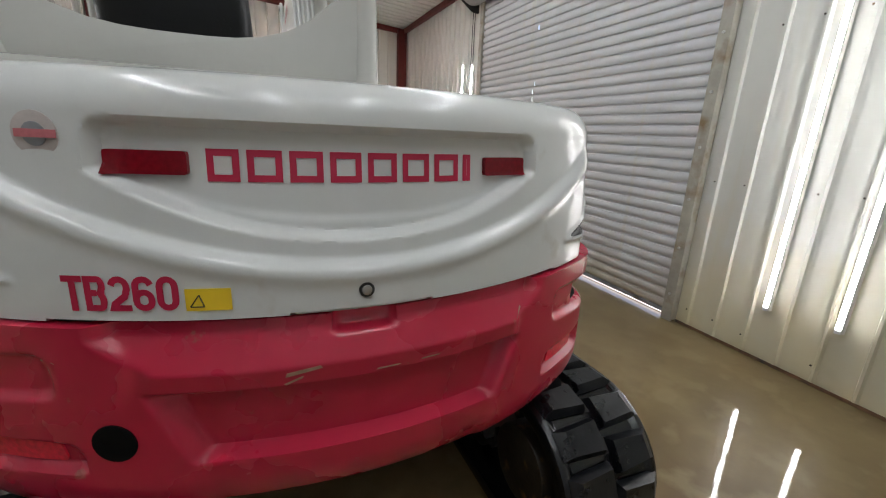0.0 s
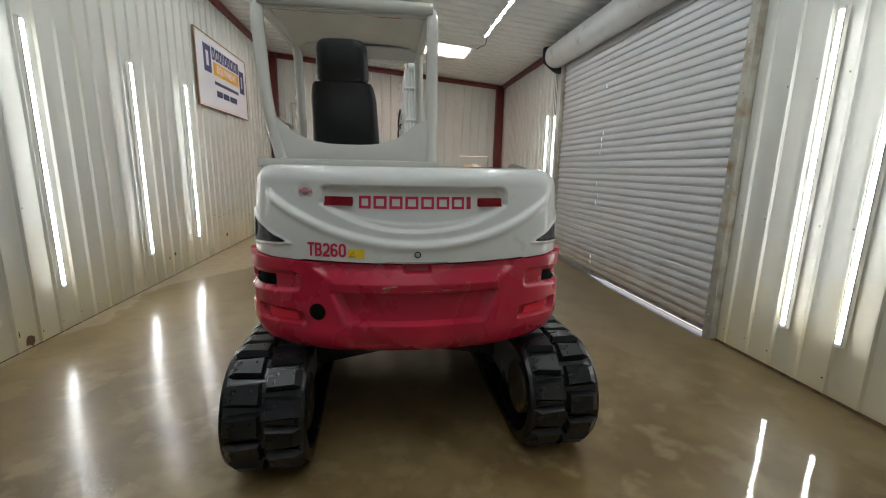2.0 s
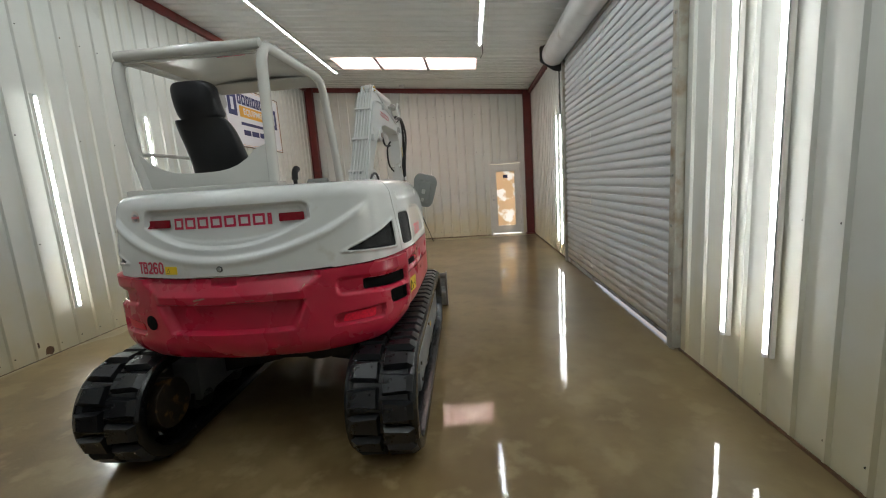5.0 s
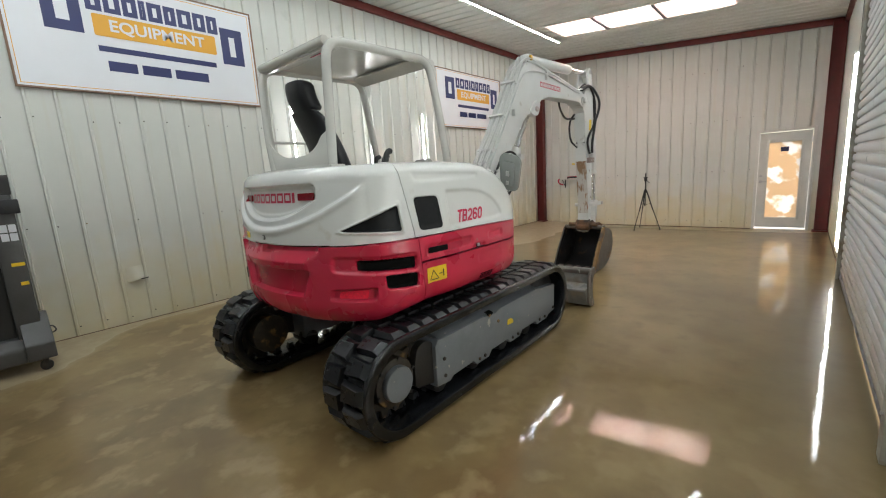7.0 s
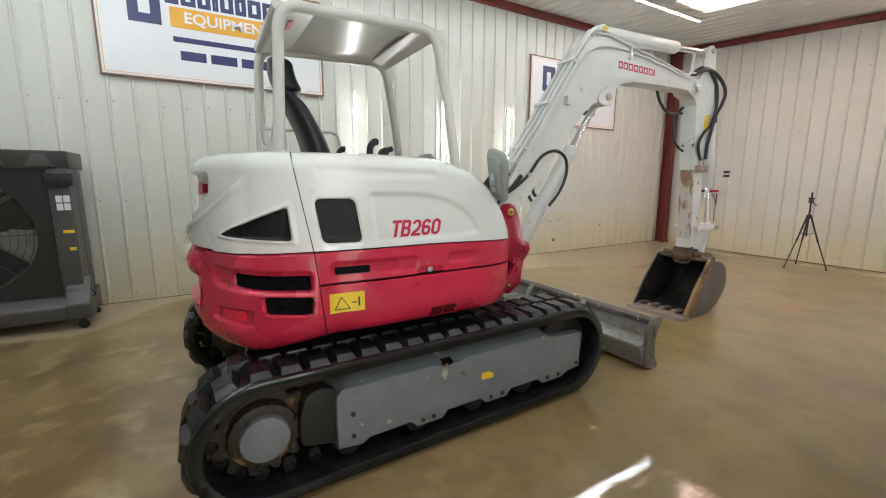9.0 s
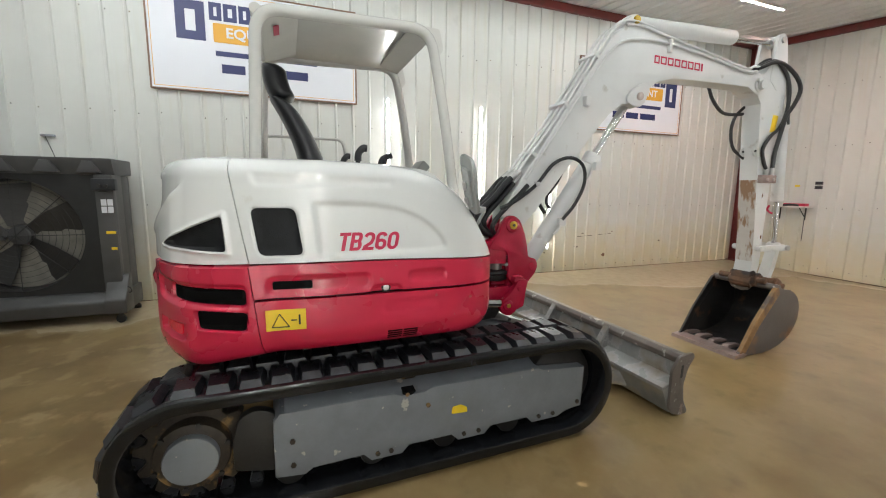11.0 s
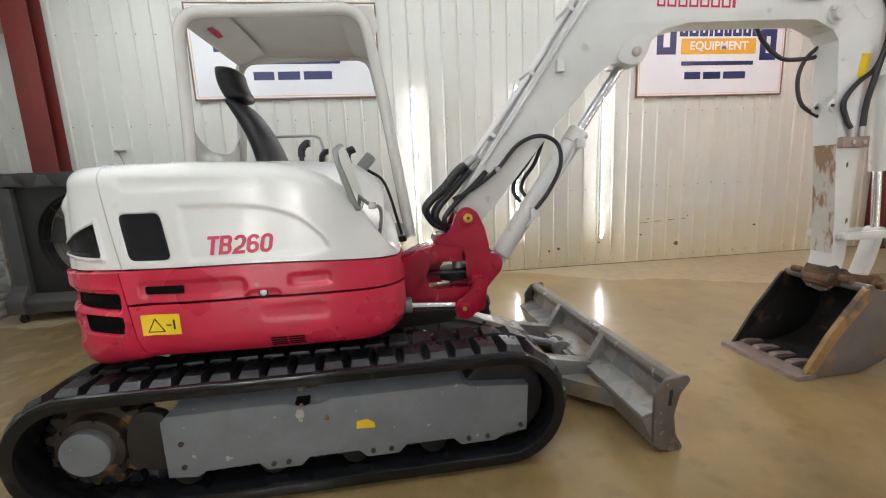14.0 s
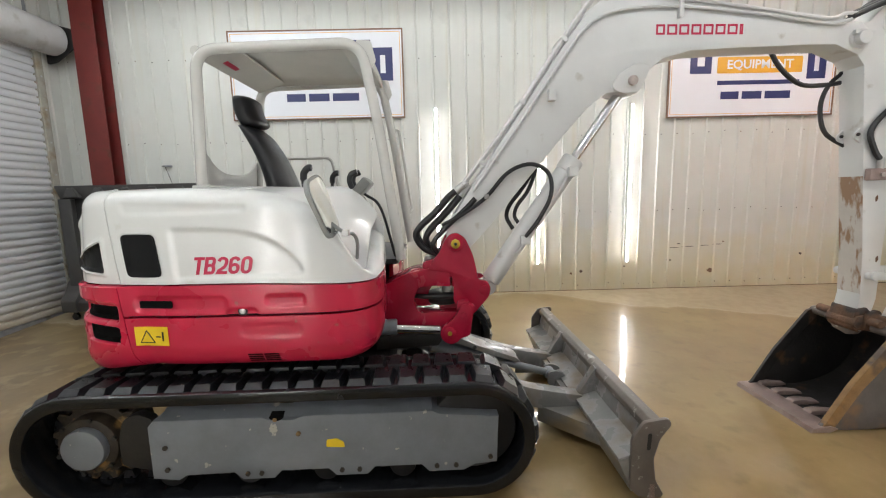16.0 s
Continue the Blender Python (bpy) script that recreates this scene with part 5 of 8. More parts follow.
def top_z(p):
    """Height of the hood's upper edge: the crest inside, falling away earlier along the outer side."""
    y = p[..., 1]
    outer = np.interp(y, [-0.75, -0.45, -0.31, -0.18, -0.08, 0.0, 0.06, 0.12, 0.165], [1.625, 1.615, 1.592, 1.545, 1.478, 1.388, 1.302, 1.220, 1.180])
    w = step01((np.abs(p[..., 0]) - 0.18) / 0.5)
    return crest_z(y) * (1 - w) + outer * w


def split_z(p):
    return 1.148 + 0.012 * np.clip(np.abs(p[..., 0]) / 0.8, 0, 1.2) ** 2 - 0.02 * step01((p[..., 1] + 0.6) / 0.9)


def bottom_z(p):
    rear = step01((-p[..., 1] - 1.0) / 0.5)
    return 0.735 - 0.07 * rear + 0.015 * step01((p[..., 1] + 0.05) / 0.3)


def shell_inset(p, z):
    """How far the skin lies inside the outline."""
    white = z > split_z(p)
    dt = np.clip(top_z(p) - z, 0, None)
    r = 0.085
    top = np.where(dt < r, r - np.sqrt(np.clip(r * r - (r - dt) ** 2, 0, None)), 0.0) + 0.030 * np.clip((z - 1.15) / 0.45, 0, 1) ** 1.5
    db = np.clip(z - bottom_z(p), 0, None)
    r2 = 0.13
    bot = np.where(db < r2, r2 - np.sqrt(np.clip(r2 * r2 - (r2 - db) ** 2, 0, None)), 0.0) * 0.8
    rear = step01((-p[..., 1] - 0.95) / 0.15)
    return np.where(white, top, bot - 0.030 * rear)


def poly_sd(pt, poly):
    """Signed distance (inside negative) of points to a polygon."""
    poly = np.asarray(poly, float)
    d = np.full(pt.shape[:-1], 1e9)
    inside = np.zeros(pt.shape[:-1], bool)
    k = len(poly)
    for i in range(k):
        a, b = poly[i], poly[(i + 1) % k]
        e, w = b - a, pt - a
        t = np.clip((w @ e) / (e @ e), 0, 1)
        q = w - t[..., None] * e
        d = np.minimum(d, (q ** 2).sum(-1))
        c = ((a[1] > pt[..., 1]) != (b[1] > pt[..., 1])) & (pt[..., 0] < e[0] * (pt[..., 1] - a[1]) / (e[1] if abs(e[1]) > 1e-9 else 1e-9) + a[0])
        inside ^= c
    d = np.sqrt(d)
    return np.where(inside, -d, d)


FEATURES = []            # (polygon in s and z, depth, softness); depth > 0 goes in


def feature(poly, depth, soft=0.012):
    FEATURES.append((np.asarray(poly, float), depth, soft))


SR0 = s_rear(0.0)


def relief(s, z, p):
    out = np.zeros_like(s)
    pt = np.stack([s, z], -1)
    for poly, depth, soft in FEATURES:
        if s.max() < poly[:, 0].min() - 0.1 or s.min() > poly[:, 0].max() + 0.1:
            continue
        w = depth * step01(0.5 - poly_sd(pt, poly) / (2 * soft))
        out += np.where(z <= split_z(p), w, 0.0) if poly[:, 1].min() < 1.15 else w
    x = SR0 - s
    # the counterweight's bumper: a sloping shelf over a hollow panel and a lower lip
    shelf = np.interp(z, [0.66, 0.76, 0.836, 0.850, 0.998, 1.010, 1.054, 1.125, 1.150], [0.012, 0.008, 0.002, 0.042, 0.042, -0.004, -0.010, 0.030, 0.034])
    ends = np.interp(z, [0.70, 0.85, 1.005, 1.06, 1.125], [0.335, 0.345, 0.415, 0.420, 0.500])
    out += np.where(z <= split_z(p), shelf * step01((ends + 0.022 - np.abs(x)) / 0.044), 0.0)
    # the rear cover's belly: a proud lower roll with a smile-shaped upper edge
    rear = step01((0.84 - np.abs(x)) / 0.1)
    white = (z > 1.16)
    z2 = 1.248 + 0.215 * (np.abs(x) / 0.754) ** 2.0
    roll = 0.020 * step01((z - z2) / 0.022) - 0.008 * np.exp(-((z - z2 + 0.012) / 0.020) ** 2) - 0.016
    out += np.where(white, rear * roll, 0.0) * step01((1.60 - z) / 0.08)
    return out


def skin(s, z, off=0.0):
    s, z = np.asarray(s, float), np.asarray(z, float)
    p, n = on_outline(s)
    d = shell_inset(p, z) + relief(s, z, p) - off
    q = p - n * d[..., None]
    return np.stack([q[..., 0], q[..., 1], z], -1)


def lean(s, z):
    """Lets the seam beside the rear cover slope: back towards the top, forward towards the bottom."""
    w = np.clip(1 - np.abs(s - s_side(-1.072)) / 0.30, 0, 1)
    return s + w * np.interp(z, [0.70, 1.15, 1.62], [-0.045, 0.0, 0.088])


def panel(name, s0, s1, zlo, zhi, material, label="", parent=None, nz=48):
    """A curved sheet of the house between two places along the outline; zlo and zhi are functions of the plan place."""
    ns = max(4, int(abs(s1 - s0) / 0.009))
    s = np.linspace(s0, s1, ns + 1)
    p, nn = on_outline(s)
    a, b = zlo(p), zhi(p)
    v = np.linspace(0, 1, nz + 1)
    S = np.repeat(s[:, None], nz + 1, 1)
    Z = a[:, None] + (b - a)[:, None] * v[None]
    S = lean(S, Z)
    Q = skin(S, Z)
    back = Q - np.concatenate([np.repeat(nn[:, None], nz + 1, 1), np.zeros((ns + 1, nz + 1, 1))], -1) * 0.03
    bm = bmesh.new()
    V = [[bm.verts.new(Q[i, j]) for j in range(nz + 1)] for i in range(ns + 1)]
    for i in range(ns):
        for j in range(nz):
            bm.faces.new((V[i][j], V[i + 1][j], V[i + 1][j + 1], V[i][j + 1]))
    edge = [(i, 0) for i in range(ns + 1)] + [(ns, j) for j in range(1, nz + 1)] + [(i, nz) for i in range(ns - 1, -1, -1)] + [(0, j) for j in range(nz - 1, 0, -1)]
    rim = [bm.verts.new(back[i, j]) for i, j in edge]
    for k in range(len(edge)):
        k2 = (k + 1) % len(edge)
        bm.faces.new((V[edge[k][0]][edge[k][1]], V[edge[k2][0]][edge[k2][1]], rim[k2], rim[k]))
    return part(name, bm, material, parent or excavator, label, True, 45)


def patch(name, poly, off, material, parent, label="", thick=0.004, rounding=0.0, cell=0.02):
    """A thin plate cut to a polygon in s and z, laid on the skin."""
    if rounding:
        poly = rounded(poly, rounding, 4)
    poly = np.asarray(poly, float)
    bm = bmesh.new()
    vs = [bm.verts.new((a, b, 0)) for a, b in poly]
    f = bm.faces.new(vs)
    if f.normal.z < 0:
        f.normal_flip()
    for axis in (0, 1):
        lo, hi = poly[:, axis].min(), poly[:, axis].max()
        for c in np.arange(lo + cell, hi, cell):
            co, no = [0, 0, 0], [0, 0, 0]
            co[axis], no[axis] = c, 1
            bmesh.ops.bisect_plane(bm, geom=list(bm.verts) + list(bm.edges) + list(bm.faces), plane_co=co, plane_no=no)
    ext = bmesh.ops.extrude_face_region(bm, geom=list(bm.faces))
    upper = {v for v in ext["geom"] if isinstance(v, bmesh.types.BMVert)}
    al = list(bm.verts)
    st = np.array([(v.co.x, v.co.y) for v in al])
    off_ = np.array([off + (thick if v in upper else 0.0) for v in al])
    Q = skin(st[:, 0], st[:, 1], off_)
    for v, q in zip(al, Q):
        v.co = q
    return part(name, bm, material, parent, label, True, 30)


def mark_on(blocks, s0, z0, off, material, parent):
    for blk in blocks:
        place = lambda q, r: skin(np.array([s0 - q]), np.array([z0 + r]), off)[0]
        part("mark_block", ring_faces(bmesh.new(), blk, place), material, parent, "plain red block mark")


def model_on(s0, z0, w, h, off, parent, slant=0.0):
    pts, faces = model_glyphs(w, h, slant)
    Q = skin(np.array([s0 - a for a, b in pts]), np.array([z0 + b for a, b in pts]), off)
    bm = bmesh.new()
    vs = [bm.verts.new(q) for q in Q]
    for f in faces:
        bm.faces.new([vs[k] for k in f])
    return part("model_word", bm, "decal_red", parent, "red model lettering", smooth=False)


def rect(s0, z0, s1, z1):
    return [(s0, z0), (s1, z0), (s1, z1), (s0, z1)]


def mirrored(poly):
    return [(2 * SR0 - a, b) for a, b in poly]


# relief of the skin
smile = [(SR0 - 0.485 + 0.97 * i / 24, 1.312 + 0.130 * abs(2 * i / 24 - 1) ** 2.2) for i in range(25)] + [(SR0 + 0.485, 1.526), (SR0 - 0.485, 1.526)]
smile = rounded(smile, [0.0] * 25 + [0.05, 0.05], 4)
feature(smile, 0.030, 0.010)
ledge = [(SR0 - 0.455 + 0.91 * i / 24, 1.345 + 0.085 * abs(2 * i / 24 - 1) ** 2.4) for i in range(25)] + [(SR0 + 0.455, 1.505), (SR0 - 0.455, 1.505)]
feature(rounded(ledge, [0.0] * 25 + [0.03, 0.03], 4), 0.006, 0.010)
vent_tri = rounded([(s_at(0.640, -1.425), 1.244), (s_at(0.877, -1.166), 1.222), (s_at(0.871, -1.183), 1.374)], [0.022, 0.014, 0.014], 3)
slot_a = rounded([(s_at(0.715, -1.392), 1.008), (s_at(0.893, -1.098), 0.988), (s_at(0.894, -1.093), 1.056), (s_at(0.715, -1.392), 1.068)], 0.014, 3)
slot_b = rounded([(s_at(0.832, -1.277), 0.888), (s_at(0.894, -1.092), 0.876), (s_at(0.896, -1.084), 0.955), (s_at(0.830, -1.280), 0.968)], 0.016, 3)
slot_in = rounded([(s_at(0.575, -1.455), 1.002), (s_at(0.896, -1.085), 0.975), (s_at(0.896, -1.085), 1.078), (s_at(0.585, -1.452), 1.092)], 0.030, 3)
pocket = rounded([(s_at(0.545, -1.468), 0.826), (s_at(0.790, -1.332), 0.828), (s_at(0.800, -1.322), 0.904), (s_at(0.565, -1.460), 0.890)], 0.018, 3)
for p, depth in ((vent_tri, 0.022), (slot_a, 0.034), (slot_b, 0.040), (pocket, 0.024)):
    for q in (p, mirrored(p)):
        feature(q, depth, 0.007)
rim = np.asarray(vent_tri)
mid = rim.mean(0)
rim = [tuple(mid + (a - mid) * np.array([1.16, 1.28])) for a in rim]
for q in (rim, mirrored(rim)):
    feature(q, -0.009, 0.008)
for q in (slot_in, mirrored(slot_in)):
    feature(q, 0.016, 0.012)
feature(rounded(rect(SR0 - 0.066, 1.108, SR0 + 0.066, 1.20), 0.012, 2), 0.024, 0.006)
side_win = rounded([(s_side(-1.065), 1.41), (s_side(-0.885), 1.41), (s_side(-0.852), 1.205), (s_side(-1.03), 1.205)], 0.03, 4)
feature(side_win, 0.012, 0.007)
brow = [(s_side(-0.80), 1.432), (s_side(-0.55), 1.428), (s_side(-0.40), 1.405), (s_side(-0.28), 1.35), (s_side(-0.20), 1.275), (s_side(-0.17), 1.215), (s_side(-0.25), 1.205), (s_side(-0.78), 1.195)]
feature(rounded(brow, [0.02, 0.1, 0.1, 0.1, 0.08, 0.04, 0.03, 0.02], 4), 0.010, 0.013)
feature(rounded([(s_side(-1.04), 1.505), (s_side(-0.45), 1.512), (s_side(-0.43), 1.540), (s_side(-1.06), 1.560)], 0.02, 3), 0.007, 0.012)
slot_c = rounded(rect(s_side(-0.985), 1.052, s_side(-0.82), 1.088), 0.008, 3)
feature(rounded(rect(s_side(-1.0), 1.035, s_side(-0.55), 1.105), 0.03, 3), 0.010, 0.010)
feature(rounded(rect(s_side(-0.36), 1.055, s_side(-0.18), 1.105), 0.02, 3), 0.010, 0.010)
feature(rounded([(s_side(-0.56), 1.01), (s_side(-0.40), 1.01), (s_side(-0.42), 1.04), (s_side(-0.54), 1.04)], 0.01, 2), 0.014, 0.006)
feature(rounded(rect(s_side(-0.50), 0.90, s_side(-0.20), 0.965), 0.03, 3), 0.003, 0.012)

g = 0.0022
SEAM = -1.072
seam_s, seam_l = s_side(SEAM), s_side(SEAM, -1)
cover = panel("rear_cover", seam_s + g, seam_l - g, lambda p: split_z(p) + 0.006, top_z, "white_paint", "glossy white rear cover with a curved recess", nz=84)
hood = panel("engine_hood", s_at(0.16, FRONT), seam_s - g, lambda p: split_z(p) + 0.006, top_z, "white_paint", "glossy white engine hood")
weight = panel("counterweight", seam_s + g, seam_l - g, bottom_z, split_z, "red_paint", "scuffed red cast counterweight", nz=96)
upper = panel("side_cover", s_at(0.30, FRONT), seam_s - g, lambda p: 1.015 + 0 * p[..., 0], lambda p: split_z(p) - 0.001, "red_paint", "red side cover", nz=18)
lower = panel("lower_cover", s_at(0.30, FRONT), seam_s - g, bottom_z, lambda p: 1.003 + 0 * p[..., 0], "red_paint", "red lower side cover", nz=30)
left = panel("left_cover", seam_l + g, s_at(-0.20, FRONT), bottom_z, lambda p: 1.12 + 0 * p[..., 0], "red_paint", "red side cover below the seat deck", nz=24)

# tops and inner core
ring_r = [skin(lean(np.array([s]), np.array([1.62])), np.array([float(top_z(on_outline(np.array([s]))[0])[0])]))[0] for s in np.linspace(seam_s + g, seam_l - g, 60)]
bm = bmesh.new()
va = [bm.verts.new(q) for q in ring_r]
vb = [bm.verts.new((q[0], max(q[1], -1.155) if q[0] > 0.12 else -1.04, q[2] + 0.006)) for q in ring_r]
for i in range(59):
    if (va[i].co - vb[i].co).length > 1e-4:
        bm.faces.new((va[i], va[i + 1], vb[i + 1], vb[i]))
part("cover_top", bm, "white_paint", cover)
ring_h = [skin(lean(np.array([s]), np.array([1.62])), np.array([float(top_z(on_outline(np.array([s]))[0])[0])]))[0] for s in np.linspace(s_at(0.16, FRONT), seam_s - g, 90)]
bm = bmesh.new()
va = [bm.verts.new(q) for q in ring_h]
vm = [bm.verts.new((q[0] * 0.55 + 0.07, q[1], 0.30 * q[2] + 0.70 * float(crest_z(q[1])) + 0.010)) for q in ring_h]
vb = [bm.verts.new((0.14, q[1], float(crest_z(q[1])) + 0.008)) for q in ring_h]
for i in range(89):
    bm.faces.new((va[i], va[i + 1], vm[i + 1], vm[i]))
    bm.faces.new((vm[i], vm[i + 1], vb[i + 1], vb[i]))
part("hood_top", bm, "white_paint", hood)


def inner(poly_in, z0, z1, keep):
    pts = [tuple(OUT[i] - NRM[i] * poly_in) for i in range(0, NOUT, 6)]
    pts = [(x, y) for x, y in pts if keep(x, y)]
    return slabbed(pts, 'z', z0, z1)


# dark fillers, added so gaps between the panels read dark
part("inner_body", inner(0.13, 0.735, 1.10, lambda x, y: True), "dark_steel", excavator, "dark filler added behind the panel gaps")
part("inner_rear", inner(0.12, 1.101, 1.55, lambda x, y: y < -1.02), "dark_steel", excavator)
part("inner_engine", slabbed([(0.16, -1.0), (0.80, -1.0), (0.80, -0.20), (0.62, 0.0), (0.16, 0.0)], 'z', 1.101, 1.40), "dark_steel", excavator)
prof = [(-1.02, 1.10), (0.112, 1.10)] + [(y, float(top_z(np.array([0.14, y]))) - 0.004) for y in np.linspace(0.112, -0.17, 12)] + [(-1.02, 1.62)]
part("hood_wall", slabbed(prof, 'x', 0.135, 0.155, 0.002), "white_paint", excavator)
part("floor_deck", slabbed(rounded([(-0.88, -0.95), (0.13, -0.95), (0.13, 0.20), (-0.70, 0.20), (-0.88, 0.0)], 0.05), 'z', 1.101, 1.14, 0.006), "black_plastic", excavator, "black rubber floor mat")

# vents, lamps, marks
for p in (vent_tri, mirrored(vent_tri)):
    patch("vent_mesh", p, 0.002, "mesh_black", cover, "black mesh vent")
# no holes are cut: black plates carry the shade inside the vents
for p in (slot_a, mirrored(slot_a), slot_b, mirrored(slot_b)):
    patch("vent_opening", p, 0.002, "void", weight, "vent opening, its inner shade painted as a black plate")
patch("window", side_win, 0.002, "mesh_black", hood, "black mesh window")
patch("vent_slot", slot_c, 0.002, "void", upper, "slot, its inner shade painted black")
for x0, x1 in ((-0.465, -0.325), (0.325, 0.455)):
    patch("reflector", rounded(rect(s_rear(x0), 1.432, s_rear(x1), 1.476), 0.006, 2), 0.001, "reflector", cover, "red rear lamp", 0.012)
for p in (pocket, mirrored(pocket)):
    q = np.asarray(p)
    c = q.mean(0)
    patch("reflector", [tuple(c + (a - c) * 0.66) for a in q], 0.001, "reflector_gleam", weight, "red reflector, its gleam put into the colour", 0.004)
mark_on(ring_blocks(8, 0.585, 0.062, 0.0135, 0.014, [.9, 1, 1, 1, 1, 1, 1, .35]), SR0 + 0.297, 1.42, 0.0025, "decal_red", cover)
model_on(s_rear(-0.536), 1.184, 0.198, 0.068, 0.0025, cover)
patch("sticker", rect(s_rear(-0.335), 1.182, s_rear(-0.255), 1.226), 0.0015, "decal_yellow", cover, "yellow warning sticker", 0.0015)
tri = bmesh.new()
corners = [(-0.325, 1.190), (-0.300, 1.190), (-0.3125, 1.214)]
for a, b in zip(corners, corners[1:] + corners[:1]):
    pa, pb = [skin(np.array([s_rear(q[0])]), np.array([q[1]]), 0.003)[0] for q in (a, b)]
    rod(pa, pb, 0.0013, 6, tri)
part("warning_triangle", tri, "decal_black", cover)
model_on(s_side(-0.708), 1.214, 0.280, 0.084, 0.0025, hood, 0.20)
st = patch("sticker", rect(s_side(-1.012), 0.866, s_side(-0.852), 0.962), 0.0015, "decal_yellow", lower, "yellow warning sticker", 0.0015)
tri = bmesh.new()
for a, b in (((-0.995, 0.882), (-0.925, 0.882)), ((-0.925, 0.882), (-0.96, 0.942)), ((-0.96, 0.942), (-0.995, 0.882))):
    pa, pb = [skin(np.array([s_side(q[0])]), np.array([q[1]]), 0.004)[0] for q in (a, b)]
    rod(pa, pb, 0.0022, 6, tri)
part("warning_triangle", tri, "decal_black", lower)
patch("warning_bar", rect(s_side(-0.880), 0.890, s_side(-0.871), 0.936), 0.003, "decal_black", lower, "", 0.001)
patch("warning_bar", rect(s_side(-0.915), 0.908, s_side(-0.890), 0.914), 0.003, "decal_black", lower, "", 0.001)


def button(name, s, z, r, h, material, parent, label="", ring=None):
    q, q2 = skin(np.array([s]), np.array([z]), 0.0)[0], skin(np.array([s]), np.array([z]), h)[0]
    if ring:
        part(name + "_ring", rod(q, q + (q2 - q) * 0.6, r * 1.5, 24), ring, parent)
    return part(name, rod(q, q2, r, 24, None, min(r, h) * 0.25), material, parent, label)


button("lock", SR0, 1.203, 0.011, 0.008, "zinc", cover, "round key lock", "decal_black")
button("lock", s_side(-0.481), 1.030, 0.015, 0.010, "zinc", upper, "round key lock", "decal_black")
button("badge", s_rear(-0.552), 1.498, 0.021, 0.004, "galv", cover, "faded round badge", None)
button("badge_ring", s_rear(-0.552), 1.498, 0.040, 0.0022, "badge_pale", cover)
patch("badge_band", rect(s_rear(-0.584), 1.492, s_rear(-0.520), 1.506), 0.005, "badge_red", cover, "", 0.001)
for x0, z0, x1, z1, w in ((-0.17, 1.032, -0.10, 1.046, 0.010), (-0.135, 1.026, -0.165, 1.012, 0.006), (0.02, 1.018, 0.075, 1.020, 0.004), (0.12, 1.021, 0.17, 1.023, 0.004), (0.40, 1.060, 0.43, 1.085, 0.004), (-0.60, 1.075, -0.56, 1.078, 0.005)):
    a, b = s_rear(x0), s_rear(x1)
    patch("scuff", [(a, z0), (b, z1), (b + 0.004, z1 + w * 0.7), (a - 0.003, z0 + w)], 0.0006, "scuff", weight, "pale scuff mark", 0.0006, 0.0, 0.03)
# solid black disc in place of the pipe's shaded bore
bm = bmesh.new()
q = skin(np.array([s_rear(-0.487)]), np.array([0.900]), 0.0)[0]
n2 = on_outline(np.array([s_rear(-0.487)]))[1][0]
rod((q[0] - n2[0] * 0.02, q[1] - n2[1] * 0.02, q[2]), (q[0] + n2[0] * 0.003, q[1] + n2[1] * 0.003, q[2]), 0.043, 28, bm)
part("exhaust_opening", bm, "void", weight, "round exhaust opening, its inner shade painted black")
# louvre slits are black strips for their inner shade, not cut through
for k in range(4):
    for j in range(2):
        z = 0.768 + 0.013 * k
        y = -0.475 + 0.082 * j
        patch("louvre", rect(s_side(y), z, s_side(y + 0.072), z + 0.0075), 0.003, "void", lower, "", 0.002)

# ---- canopy ----
canopy = part("canopy", boxed((-0.86, -1.12, 1.615), (0.16, -1.00, 1.66), 0.01), "canopy_paint", excavator, "cream painted steel canopy")
XC0, XC1 = -0.83, 0.115
for x, dx in ((XC1, 0.05), (XC0, -0.02)):
    lean = 0.10 if x < 0 else 0.0
    post = bent([(x + lean, -1.075, 1.64), (x + lean * 0.25, -1.06, 1.95), (x - lean * 0.1, -1.035, 2.505), (x, 0.01, 2.530), (x + dx * 0.4, 0.10, 2.05), (x + dx, 0.225, 1.14)], 0.14, 8)
    part("post", ring_tube(bmesh.new(), post, 0.034, 14), "canopy_paint", canopy, "bent cream tube post")
# roof: a pressed tray with sloping skirts
nx, ny = 12, 14
bm = bmesh.new()
rows = []
for i in range(nx + 1):
    u = -1 + 2 * i / nx
    rows.append([])
    for j in range(ny + 1):
        v = -1 + 2 * j / ny
        e = max(abs(u), abs(v))
        z = 2.535 + 0.028 * (1 - u * u) - 0.02 * max(0.0, e - 0.8) / 0.2
        rows[-1].append(bm.verts.new((XC0 + 0.01 + (XC1 - XC0 - 0.02) * (u + 1) / 2, -1.03 + 1.06 * (v + 1) / 2, z)))
for i in range(nx):
    for j in range(ny):
        bm.faces.new((rows[i][j], rows[i + 1][j], rows[i + 1][j + 1], rows[i][j + 1]))
ext = bmesh.ops.extrude_face_region(bm, geom=list(bm.faces))
bmesh.ops.translate(bm, vec=(0, 0, -0.012), verts=[v for v in ext["geom"] if isinstance(v, bmesh.types.BMVert)])
part("roof_sheet", bm, "canopy_paint", canopy)
part("roof_skirt", slabbed([(-1.035, 2.462), (-1.02, 2.455), (-0.80, 2.522), (-0.80, 2.535), (-1.035, 2.528)], 'x', XC0 + 0.03, XC1 - 0.03), "canopy_paint", canopy)
part("roof_skirt", slabbed([(0.03, 2.482), (0.02, 2.475), (-0.13, 2.522), (-0.13, 2.535), (0.03, 2.530)], 'x', XC0 + 0.03, XC1 - 0.03), "canopy_paint", canopy)
